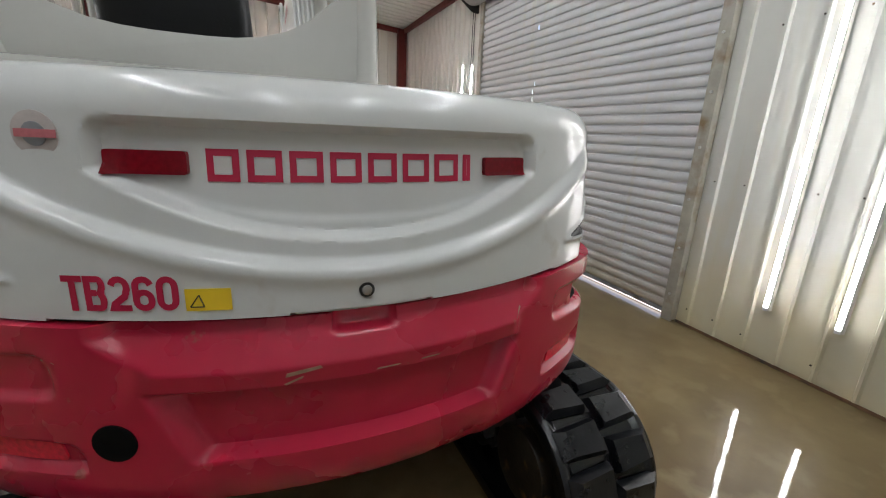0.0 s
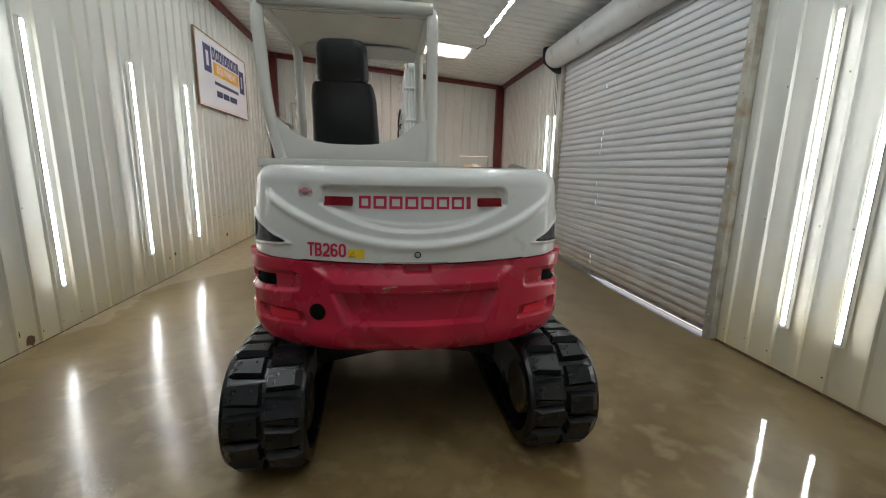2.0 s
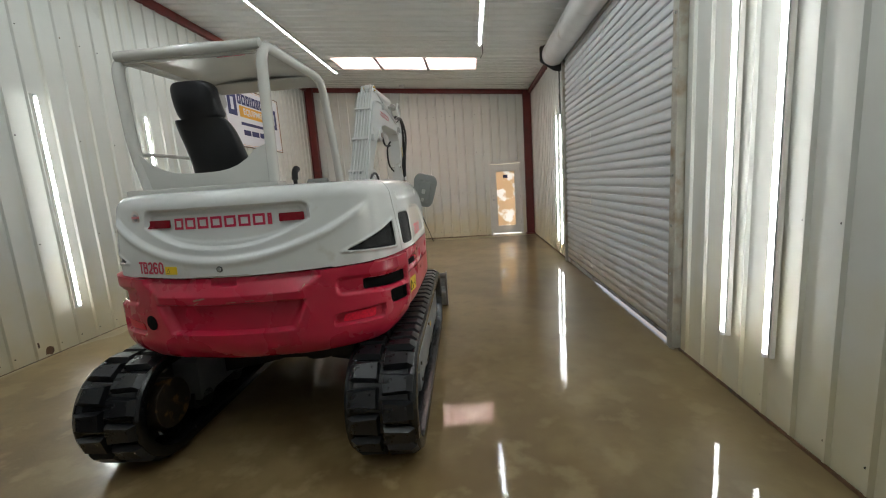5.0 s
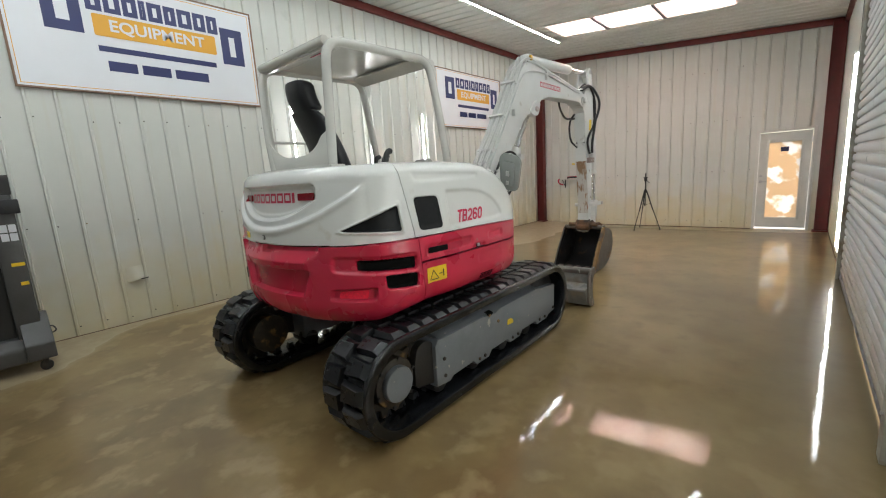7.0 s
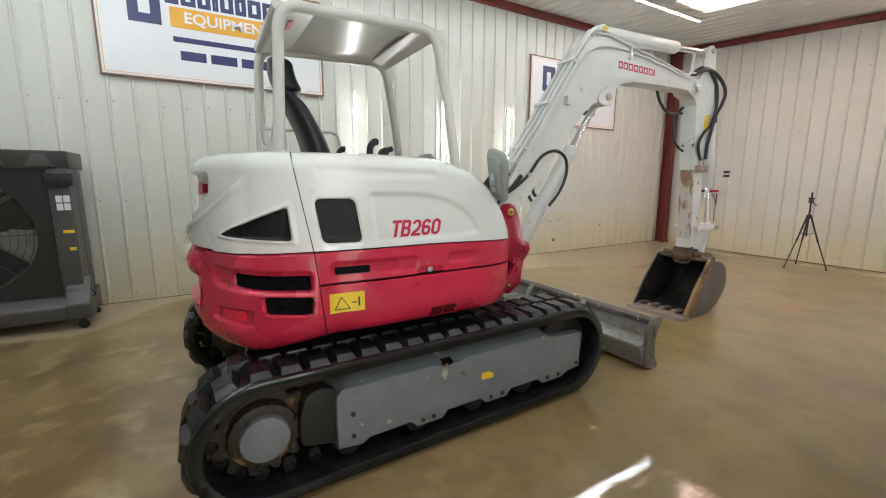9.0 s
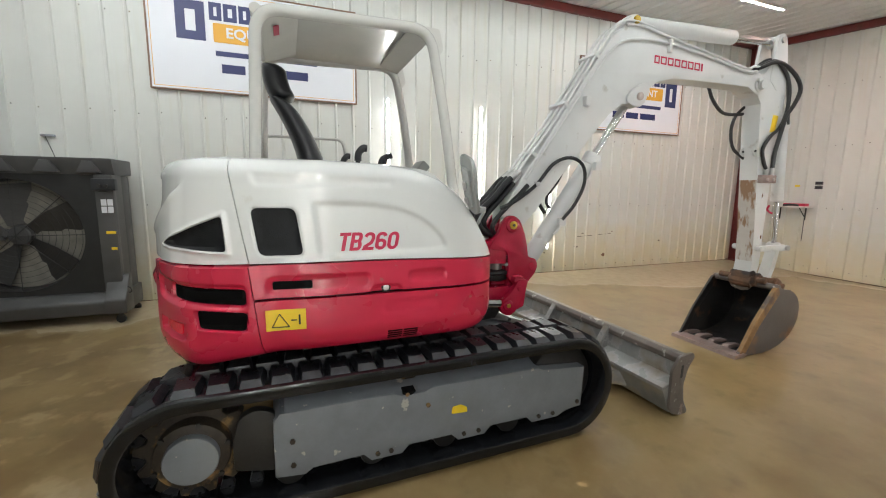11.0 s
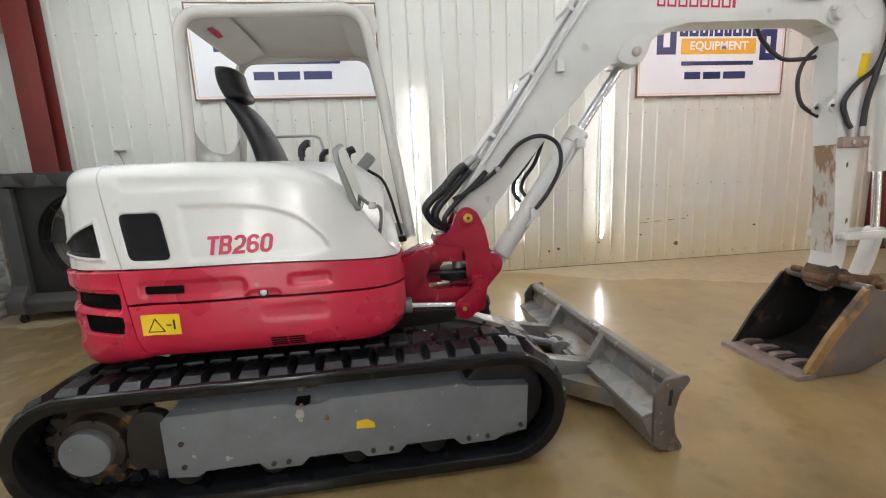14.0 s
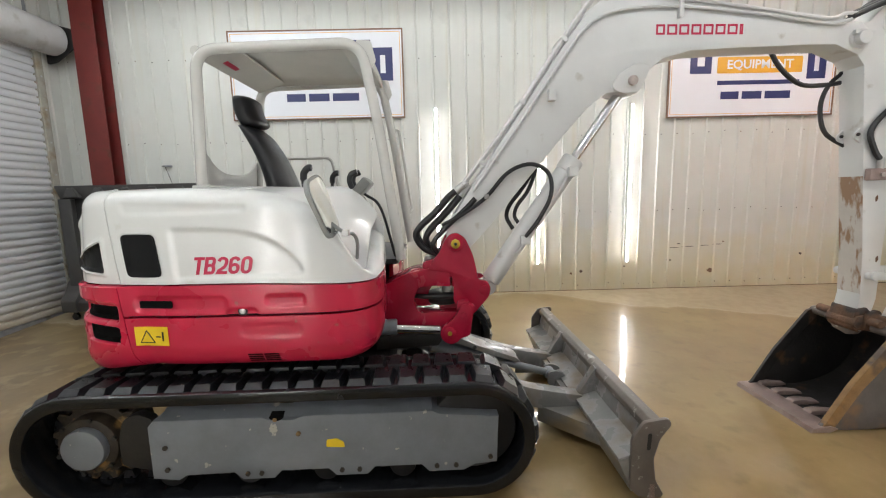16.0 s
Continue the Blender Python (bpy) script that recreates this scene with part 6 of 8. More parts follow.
part("rear_beam", ring_tube(bmesh.new(), [(XC0, -1.035, 2.50), (XC1, -1.035, 2.50)], 0.032, 12), "canopy_paint", canopy)
part("front_beam", ring_tube(bmesh.new(), [(XC0, 0.0, 2.515), (XC1, 0.0, 2.515)], 0.028, 12), "canopy_paint", canopy)
# rear panel with a deep curved cut-out
pts = [(XC0 + 0.10, 1.645), (XC1 - 0.005, 1.645), (XC1 - 0.01, 1.90)]
for i in range(13):
    u = -1 + 2 * i / 12
    pts.append((XC0 + (XC1 - XC0) * (0.5 - 0.40 * u), 1.745 + 0.125 * abs(u) ** 3.2))
pts.append((XC0 + 0.03, 1.92))
part("rear_panel", slabbed(pts, 'y', -1.085, -1.073, 0.003), "canopy_paint", canopy)
part("gusset", slabbed(rounded([(-0.02, 2.545), (0.075, 2.54), (0.105, 2.42), (0.075, 2.37), (0.03, 2.43)], 0.015), 'x', XC0 + 0.01, XC0 + 0.022, 0.002), "canopy_paint", canopy)
part("gusset", slabbed(rounded([(-0.02, 2.545), (0.075, 2.54), (0.105, 2.42), (0.075, 2.37), (0.03, 2.43)], 0.015), 'x', XC1 - 0.006, XC1 + 0.006, 0.002), "canopy_paint", canopy)
part("grab_rail", ring_tube(bmesh.new(), bent([(XC0 - 0.03, 0.10, 2.13), (XC0 - 0.10, 0.14, 2.14), (XC0 - 0.11, 0.24, 1.42), (XC0 - 0.03, 0.20, 1.40)], 0.05), 0.011, 8), "canopy_paint", canopy)
part("arm_rail", ring_tube(bmesh.new(), bent([(XC0 + 0.02, -1.05, 1.90), (XC0 + 0.02, -0.45, 1.90), (XC0 + 0.02, -0.40, 1.64)], 0.06), 0.012, 8), "canopy_paint", canopy)
part("lifting_eye", ring_tube(bmesh.new(), [(XC0 + 0.2 + 0.018 * math.cos(a), 0.0, 2.565 + 0.018 * math.sin(a)) for a in np.linspace(-0.6, math.pi + 0.6, 12)], 0.004, 6), "dark_steel", canopy)
part("sticker", boxed((-0.085, -0.018, -0.003), (0.085, 0.018, 0.0), 0.0, pose(XC1 - 0.25, -0.93, 2.478, 18, 0, 0)), "decal_red", canopy, "small red label under the roof", smooth=False)

# ---- seat, levers, console ----
SX = -0.40
seat = part("seat", boxed((SX - 0.24, -0.86, 1.46), (SX + 0.24, -0.34, 1.60), 0.05, None, 3), "seat_vinyl", excavator, "black vinyl operator seat")


def cushion(w0, w1, pts, thick, bulge, pinch=0.07, flare=0.0):
    """An upright pad: pts are (y, z) up its rear face."""
    bm = bmesh.new()
    n = len(pts)
    rings = []
    for i, (y, z) in enumerate(pts):
        t = i / (n - 1)
        w = (w0 + (w1 - w0) * t) / 2
        end = min(1.0, 4 * t, 4 * (1 - t)) ** 0.5 if 0 < t < 1 else 0.25
        th = thick * (0.45 + 0.55 * end) * (1 + flare * (1 - t))
        sect = []
        for v in np.linspace(0, 2 * math.pi, 28, endpoint=False):
            ca, sa = math.cos(v), math.sin(v)
            sect.append((w * math.copysign(abs(ca) ** 0.62, ca), th / 2 + th / 2 * math.copysign(abs(sa) ** 0.72, sa)))
        rings.append([bm.verts.new((SX + a * (1 - pinch + pinch * end), y + b + bulge * (1 - (a / w) ** 2) * (b / th) * 0.3, z)) for a, b in sect])
    k = len(rings[0])
    for a, b in zip(rings, rings[1:]):
        for j in range(k):
            bm.faces.new((a[j], a[(j + 1) % k], b[(j + 1) % k], b[j]))
    bm.faces.new(rings[0][::-1])
    bm.faces.new(rings[-1])
    return bm


ease = (1 - np.cos(np.linspace(0, math.pi, 20))) / 2
part("backrest", cushion(0.46, 0.36, [(-0.80 - 0.19 * t + 0.035 * math.sin(math.pi * t), 1.56 + 0.54 * t) for t in ease], 0.105, 0.03, 0.16, 0.9), "seat_vinyl", seat, "black vinyl backrest", True, 60)
part("headrest", cushion(0.31, 0.28, [(-1.035 + 0.055 * (1 - t) - 0.02 * math.sin(math.pi * t), 2.10 + 0.22 * t) for t in ease], 0.145, 0.03, 0.36, 0.15), "seat_vinyl", seat, "black vinyl headrest", True, 60)
for x in (SX - 0.07, SX + 0.07):
    part("headrest_post", rod((x, -0.94, 2.06), (x, -0.95, 2.15), 0.007, 8), "dark_steel", seat)
for x, y in ((-0.02, -0.45), (-0.80, -0.45)):
    con = part("arm_console", boxed((x - 0.07, y - 0.22, 1.14), (x + 0.07, y + 0.16, 1.63), 0.03), "black_plastic", excavator, "black control console")
    part("joystick", tube([(x, y, 1.62), (x, y, 1.68), (x, y + 0.01, 1.72)], [0.016] * 17, 10), "black_plastic", con)
    bm = ring_tube(bmesh.new(), curve_pts([(x, y, 1.68), (x, y + 0.005, 1.73), (x, y + 0.035, 1.765), (x, y + 0.06, 1.765)], 6), [0.024] * 19, 12)
    part("grip", bm, "black_plastic", con, "curved black joystick grip")
for x in (-0.46, -0.34):
    lv = part("travel_lever", tube([(x, -0.02, 1.14), (x, -0.07, 1.45), (x, -0.18, 1.64)], 0.010, 8), "dark_steel", excavator)
    part("grip", ring_tube(bmesh.new(), curve_pts([(x, -0.18, 1.62), (x, -0.20, 1.68), (x, -0.185, 1.73), (x, -0.14, 1.75)], 6), [0.022] * 19, 10), "black_plastic", lv, "black rubber grip")
mon = part("monitor", boxed((-0.095, -0.035, -0.10), (0.095, 0.035, 0.10), 0.018, pose(0.0, -0.06, 1.60, -42, 0, 0)), "monitor_grey", excavator, "grey instrument display on a stalk")
part("stalk", tube([(0.0, -0.03, 1.58), (0.02, 0.08, 1.48), (0.02, 0.17, 1.14)], 0.010, 8), "black_plastic", mon)

# ---- mirror ----
mir = part("mirror", tube([(0.76, 0.05, 1.25), (0.81, 0.065, 1.335), (0.870, 0.060, 1.385), (0.905, 0.025, 1.398), (0.935, -0.03, 1.445)], 0.009, 8), "mirror_back", excavator, "oval rear-view mirror on a pale stalk")
MIR = pose(0.952, -0.062, 1.522, 14, 15, -5) @ Matrix.Rotation(math.pi, 4, "Z")
pts = rounded([(-0.082, -0.145), (0.082, -0.145), (0.104, 0.10), (0.070, 0.145), (-0.070, 0.145), (-0.104, 0.10)], 0.06, 6)
bm = slabbed(pts, 'y', -0.014, 0.006, 0.005)
box(bm, (-0.055, 0.006, -0.10), (0.055, 0.020, 0.09), 0.012)
bmesh.ops.transform(bm, matrix=MIR, verts=bm.verts)
part("housing", bm, "mirror_back", mir, "pale grey mirror housing")
bm = slabbed([(x * 0.88, z * 0.91) for x, z in pts], 'y', -0.0165, -0.0145)
bmesh.ops.transform(bm, matrix=MIR, verts=bm.verts)
part("mirror_glass", bm, "mirror_glass", mir)
bm = boxed((-0.014, 0.021, -0.02), (0.014, 0.034, 0.02), 0.004)
box(bm, (-0.010, 0.021, -0.09), (0.010, 0.036, -0.06), 0.004)
bmesh.ops.transform(bm, matrix=MIR, verts=bm.verts)
part("stalk_clamp", bm, "zinc", mir, "bright metal clamp")
part("stalk_clip", boxed((0.886, 0.012, 1.380), (0.920, 0.050, 1.412), 0.006), "zinc", mir)

# ---- swing bracket, boom, arm, bucket ----
BX = 0.15
mount = part("boom_mount", slabbed(rounded([(0.10, 0.70), (0.20, 0.66), (0.42, 0.69), (0.60, 0.70), (0.60, 0.805), (0.42, 0.805), (0.34, 0.80), (0.30, 0.88), (0.34, 0.975), (0.44, 0.98), (0.60, 0.97), (0.60, 1.08), (0.44, 1.10), (0.28, 1.07), (0.10, 0.98)], 0.025, 3), 'x', BX - 0.13, BX + 0.13, 0.005), "red_cast", excavator, "glossy red cast boom mount")
part("swing_pin", rod((BX, 0.535, 0.72), (BX, 0.535, 1.115), 0.045, 24), "zinc", mount)
part("king_nut", rod((BX, 0.535, 1.10), (BX, 0.535, 1.135), 0.05, 20, None, 0.008), "zinc", mount)
part("hose_guide", rod((BX, 0.50, 0.842), (BX, 0.50, 0.915), 0.118, 28, None, 0.020), "pit_black", mount, "black rubber ring round the pin")
part("inner_web", slabbed(rounded([(0.28, 0.83), (0.42, 0.83), (0.40, 0.875), (0.40, 0.93), (0.44, 0.98), (0.28, 0.98)], 0.02, 3), 'x', BX - 0.10, BX + 0.06, 0.006), "red_cast", mount)
part("inner_hose", tube([(BX + 0.06, 0.30, 0.90), (BX + 0.11, 0.40, 0.905), (BX + 0.12, 0.50, 0.905), (BX + 0.08, 0.62, 0.90)], 0.016, 8), "hose", mount)
bracket = part("swing_bracket", slabbed(rounded([(0.46, 1.08), (0.60, 1.08), (0.60, 0.97), (0.575, 0.96), (0.575, 0.84), (0.47, 0.83), (0.47, 0.66), (0.55, 0.60), (0.62, 0.64), (0.66, 0.68), (0.67, 0.78), (0.72, 0.83), (0.78, 0.91), (0.79, 0.97), (0.72, 1.00), (0.70, 1.14), (0.66, 1.26), (0.60, 1.31), (0.53, 1.30), (0.51, 1.22), (0.455, 1.14)], 0.022, 3), 'x', BX - 0.045, BX + 0.045, 0.004), "red_cast", excavator, "glossy red cast swing bracket")
part("king_cap", slabbed(rounded([(0.365, 1.09), (0.56, 1.06), (0.56, 1.16), (0.45, 1.155), (0.37, 1.135)], 0.02, 3), 'x', BX - 0.12, BX + 0.125, 0.008), "red_cast", bracket)
part("king_bolt", rod((BX + 0.03, 0.415, 1.135), (BX + 0.03, 0.415, 1.165), 0.032, 18, None, 0.006), "zinc", bracket, "bare metal bolt head")
for sx in (-1, 1):
    x0, x1 = sorted((BX + sx * 0.085, BX + sx * 0.135))
    part("cheek", slabbed(rounded([(0.476, 1.194), (0.44, 1.155), (0.40, 1.085), (0.54, 1.065), (0.568, 1.01), (0.562, 0.875), (0.62, 0.80), (0.70, 0.79), (0.727, 0.824), (0.795, 0.90), (0.809, 0.956), (0.785, 1.003), (0.725, 1.014), (0.716, 1.077), (0.692, 1.183), (0.645, 1.287), (0.593, 1.322), (0.55, 1.314), (0.514, 1.278)], 0.022, 4), 'x', x0, x1, 0.006), "red_cast", bracket)
    part("boom_pin_boss", rod((BX + sx * 0.13, 0.582, 1.253), (BX + sx * 0.148, 0.582, 1.253), 0.052, 28, None, 0.005), "red_cast", bracket)
    part("boom_pin", rod((BX + sx * 0.145, 0.582, 1.253), (BX + sx * 0.157, 0.582, 1.253), 0.029, 24, None, 0.003), "brass", bracket, "yellow pin end")
    part("grease_nipple", rod((BX + sx * 0.155, 0.582, 1.253), (BX + sx * 0.164, 0.582, 1.253), 0.010, 10), "decal_black", bracket)
    part("cylinder_pin", rod((BX + sx * 0.134, 0.765, 0.945), (BX + sx * 0.146, 0.765, 0.945), 0.034, 20, None, 0.004), "red_cast", bracket)
# the lower lobe: a forked lug round the swing cylinder's eye
for x0, x1 in ((BX + 0.045, BX + 0.085), (BX + 0.150, BX + 0.195)):
    part("swing_lobe", slabbed(rounded([(0.478, 0.712), (0.470, 0.668), (0.496, 0.622), (0.549, 0.602), (0.604, 0.636), (0.640, 0.72), (0.672, 0.80), (0.672, 0.86), (0.615, 0.875), (0.580, 0.800), (0.535, 0.752)], 0.025, 4), 'x', x0, x1, 0.006), "red_cast", bracket)
part("lobe_web", slabbed(rounded([(0.60, 0.64), (0.668, 0.665), (0.681, 0.772), (0.70, 0.86), (0.62, 0.87), (0.625, 0.76)], 0.018, 3), 'x', BX + 0.05, BX + 0.19, 0.006), "red_cast", bracket)
part("lobe_roof", slabbed(rounded([(0.580, 0.845), (0.66, 0.845), (0.66, 0.89), (0.590, 0.885)], 0.012, 2), 'x', BX + 0.05, BX + 0.19, 0.005), "red_cast", bracket)
part("swing_lobe_boss", rod((BX + 0.19, 0.534, 0.685), (BX + 0.208, 0.534, 0.685), 0.040, 22, None, 0.005), "red_cast", bracket)
part("swing_lobe_pin", rod((BX + 0.205, 0.534, 0.685), (BX + 0.214, 0.534, 0.685), 0.014, 14), "brass", bracket)
part("lobe_bolt", rod((BX + 0.19, 0.625, 0.800), (BX + 0.206, 0.625, 0.800), 0.018, 12, None, 0.003), "red_cast", bracket)
part("stop_block", boxed((BX + 0.07, 0.535, 0.955), (BX + 0.13, 0.565, 1.045), 0.008), "zinc", bracket, "bare metal stop between the castings")
scyl = part("swing_cylinder", rod((0.40, -0.35, 0.745), (0.36, 0.20, 0.74), 0.05, 20, None, 0.008), "grey_steel", excavator, "hydraulic swing cylinder with a chrome rod")
part("rod", rod((0.36, 0.18, 0.730), (0.335, 0.47, 0.705), 0.030, 18), "chrome", scyl, "chrome piston rod")
part("deck_underside", slabbed([(0.05, 0.56), (0.46, 0.58), (0.52, 0.66), (0.05, 0.66)], 'x', -0.25, 0.30, 0.02), "dark_steel", excavator)

# boom: a box section bent like an elbow
prof = [(0.525, 1.20), (0.60, 1.165), (0.665, 1.20), (0.80, 1.345), (1.00, 1.585), (1.25, 1.885), (1.42, 2.075), (1.54, 2.165), (1.60, 2.17), (1.635, 2.165), (1.67, 2.15), (1.735, 2.165), (1.765, 2.225), (1.80, 2.30), (1.89, 2.365), (2.05, 2.405), (2.30, 2.415), (2.75, 2.425), (2.95, 2.425),
        (3.10, 2.36), (3.16, 2.42), (3.165, 2.50), (3.10, 2.555), (2.85, 2.60), (2.45, 2.655), (2.05, 2.705), (1.80, 2.735), (1.62, 2.745), (1.50, 2.715), (1.40, 2.635), (1.22, 2.38), (0.95, 1.985), (0.68, 1.59), (0.535, 1.36)]
boom = part("boom", slabbed(prof, 'x', BX - 0.085, BX + 0.085, 0.012), "boom_paint", excavator, "white painted boom, scuffed", True, 30)
for sx in (-1, 1):
    x0, x1 = sorted((BX + sx * 0.05, BX + sx * 0.075))
    part("cylinder_ear", slabbed(rounded([(1.50, 2.69), (1.56, 2.80), (1.60, 2.835), (1.66, 2.83), (1.72, 2.77), (1.80, 2.72)], 0.03, 4), 'x', x0, x1, 0.005), "boom_paint", boom)
    x0, x1 = sorted((BX + sx * 0.085, BX + sx * 0.105))
    part("pin_plate", slabbed(rounded([(1.56, 2.19), (1.63, 2.155), (1.73, 2.16), (1.77, 2.23), (1.80, 2.32), (1.72, 2.34), (1.60, 2.27)], 0.04, 4), 'x', x0, x1, 0.006), "boom_paint", boom)
    part("cylinder_pin", rod((BX + sx * 0.10, 1.69, 2.232), (BX + sx * 0.122, 1.69, 2.232), 0.030, 22, None, 0.004), "pin_dull", boom, "dull pin end")
    part("arm_pin", rod((BX + sx * 0.085, 3.085, 2.455), (BX + sx * 0.135, 3.085, 2.455), 0.042, 22, None, 0.006), "boom_paint", boom)
    part("arm_pin_lock", boxed((BX + sx * 0.11 - 0.012, 3.03, 2.475), (BX + sx * 0.11 + 0.012, 3.15, 2.50), 0.004), "boom_paint", boom)
part("ear_pin", rod((BX - 0.09, 1.632, 2.792), (BX + 0.09, 1.632, 2.792), 0.030, 20, None, 0.004), "brass", boom)
# hard pipes along the back of the boom, on the side
for k, x in enumerate((-0.075, -0.045, -0.012, 0.022, 0.055, 0.082)):
    off = 0.014 + 0.010 * (k % 2)
    ctrl = [(BX + x, 0.655 - off * 0.8, 1.615 + off * 0.4), (BX + x, 0.95 - off * 0.83, 1.985 + off * 0.55), (BX + x, 1.22 - off * 0.83, 2.38 + off * 0.55), (BX + x, 1.385 - off * 0.8, 2.62 + off * 0.6)]
    ctrl += [(BX + x, 1.46, 2.71 + off)] if k < 4 else [(BX + x, 1.47, 2.72 + off), (BX + x, 1.60, 2.755 + off), (BX + x, 1.80, 2.74 + off * 0.8)]
    part("hard_pipe", tube(ctrl, 0.0095, 8), "boom_paint", boom)
for t in (0.15, 0.5, 0.85):
    y, z = 0.68 + (1.40 - 0.68) * t, 1.59 + (2.635 - 1.59) * t
    bm = boxed((-0.095, -0.014, -0.005), (0.095, 0.014, 0.040), 0.005, Matrix.Translation((BX, y - 0.008, z)) @ Matrix.Rotation(radians(-34.5), 4, 'X') @ Matrix.Rotation(radians(90), 4, 'X'))
    part("pipe_clamp", bm, "boom_paint", boom)
for sx in (1,):
    x = BX + 0.096
    part("side_pipe", tube([(x, 0.70, 1.58), (x, 0.98, 1.97), (x, 1.25, 2.36), (x, 1.38, 2.53), (x, 1.50, 2.615), (x, 1.70, 2.655), (x, 2.00, 2.655), (x, 2.50, 2.60), (x, 2.88, 2.545), (x, 3.02, 2.565)], 0.0105, 8), "boom_paint", boom)
    part("side_pipe", tube([(x, 1.52, 2.73), (x, 1.68, 2.745), (x, 1.95, 2.705), (x, 2.40, 2.645), (x, 2.86, 2.575), (x, 2.98, 2.60), (x, 3.07, 2.60)], 0.0105, 8), "boom_paint", boom)
    part("pipe_bracket", boxed((BX + 0.084, 1.17, 2.12), (BX + 0.125, 1.215, 2.19), 0.006), "boom_paint", boom)
    part("pipe_bracket", boxed((BX + 0.084, 1.955, 2.59), (BX + 0.115, 1.98, 2.69), 0.004), "boom_paint", boom)
# block mark on both faces
for sx in (1, -1):
    for blk in ring_blocks(8, 0.535, 0.060, 0.0125, 0.013, [.9, 1, 1, 1, 1, 1, 1, .35]):
        part("mark_block", ring_faces(bmesh.new(), blk, lambda q, r: (BX + sx * 0.0862, 1.83 + q, 2.50 + r - 0.012 * q)), "decal_red", boom, "plain red block mark")

boom_cyl = part("boom_cylinder", rod((BX, 0.82, 0.98), (BX, 1.345, 1.735), 0.063, 28, None, 0.008), "boom_paint", excavator, "white boom cylinder with a chrome rod")
part("gland", rod((BX, 1.315, 1.692), (BX, 1.372, 1.774), 0.070, 28, None, 0.006), "boom_paint", boom_cyl)
part("rod", rod((BX, 1.36, 1.757), (BX, 1.67, 2.203), 0.031, 22), "chrome", boom_cyl, "chrome piston rod")
part("eye", rod((BX - 0.04, 1.69, 2.232), (BX + 0.04, 1.69, 2.232), 0.055, 24, None, 0.006), "boom_paint", boom_cyl)
part("eye", rod((BX - 0.04, 0.795, 0.943), (BX + 0.04, 0.795, 0.943), 0.06, 24, None, 0.006), "boom_paint", boom_cyl)
part("oil_pipe", tube([(BX + 0.07, 0.98, 1.17), (BX + 0.085, 1.02, 1.22), (BX + 0.085, 1.25, 1.56), (BX + 0.07, 1.31, 1.66)], 0.010, 8), "boom_paint", boom_cyl)
part("port_block", boxed((BX + 0.04, 1.01, 1.23), (BX + 0.10, 1.07, 1.29), 0.008), "boom_paint", boom_cyl)
part("port_block", boxed((BX + 0.04, 1.31, 1.66), (BX + 0.11, 1.37, 1.72), 0.008), "boom_paint", boom_cyl)
arm_cyl = part("arm_cylinder", rod((BX, 1.68, 2.792), (BX, 2.80, 2.842), 0.060, 28, None, 0.010), "boom_paint", excavator, "white arm cylinder with a chrome rod")
part("rod", rod((BX, 2.79, 2.842), (BX, 3.30, 2.866), 0.030, 22), "chrome", arm_cyl, "chrome piston rod")
part("eye", rod((BX - 0.04, 1.632, 2.792), (BX + 0.04, 1.632, 2.792), 0.052, 24, None, 0.006), "boom_paint", arm_cyl)
part("eye", rod((BX - 0.035, 3.34, 2.868), (BX + 0.035, 3.34, 2.868), 0.050, 24, None, 0.006), "boom_paint", arm_cyl)

# arm
prof = [(3.02, 2.47), (3.08, 2.38), (3.145, 2.30), (3.165, 2.10), (3.215, 1.65), (3.275, 1.12), (3.295, 0.82), (3.275, 0.71), (3.27, 0.64), (3.31, 0.60), (3.36, 0.62), (3.405, 0.80), (3.408, 1.16), (3.418, 1.62), (3.455, 1.95), (3.462, 2.10), (3.475, 2.42), (3.44, 2.66), (3.24, 2.66), (3.15, 2.56), (3.05, 2.53)]
arm = part("arm", slabbed(prof, 'x', BX - 0.082, BX + 0.082, 0.008), "boom_paint", excavator, "white dipper arm, paint worn rusty below", True, 30)
part("wear_plate", slabbed([(3.2165, 1.62), (3.2745, 1.12), (3.2925, 0.84), (3.30, 0.84), (3.2825, 1.12), (3.226, 1.62)], 'x', BX - 0.079, BX + 0.079, 0.0), "arm_paint", arm, "rusty scraped underside", False)
for z, y in ((1.45, 3.25), (1.05, 3.30)):
    part("wear_patch", slabbed(rounded([(y + 0.07, z), (y + 0.085, z + 0.02), (y + 0.08, z + 0.05), (y + 0.065, z + 0.035)], 0.006), 'x', BX + 0.0815, BX + 0.0830), "rust", arm)
part("arm_boss", rod((BX - 0.10, 3.085, 2.455), (BX + 0.10, 3.085, 2.455), 0.06, 24, None, 0.005), "boom_paint", arm)
for sx in (-1, 1):
    x0, x1 = sorted((BX + sx * 0.056, BX + sx * 0.0855))
    part("ear", slabbed(rounded([(3.225, 2.52), (3.245, 2.66), (3.275, 2.84), (3.295, 2.925), (3.385, 2.925), (3.415, 2.84), (3.447, 2.66), (3.462, 2.50), (3.34, 2.42)], [0.03, 0.05, 0.05, 0.045, 0.045, 0.05, 0.05, 0.03, 0.03], 4), 'x', x0, x1, 0.004), "boom_paint", arm)
    part("ear_pin", rod((BX + sx * 0.083, 3.34, 2.868), (BX + sx * 0.100, 3.34, 2.868), 0.028, 18), "zinc", arm)
bkt_cyl = part("bucket_cylinder", rod((BX, 3.62, 2.12), (BX, 3.69, 1.42), 0.052, 26, None, 0.008), "boom_paint", excavator, "white bucket cylinder with a chrome rod")
part("rod", rod((BX, 3.688, 1.43), (BX, 3.73, 1.00), 0.026, 20), "chrome", bkt_cyl, "chrome piston rod")
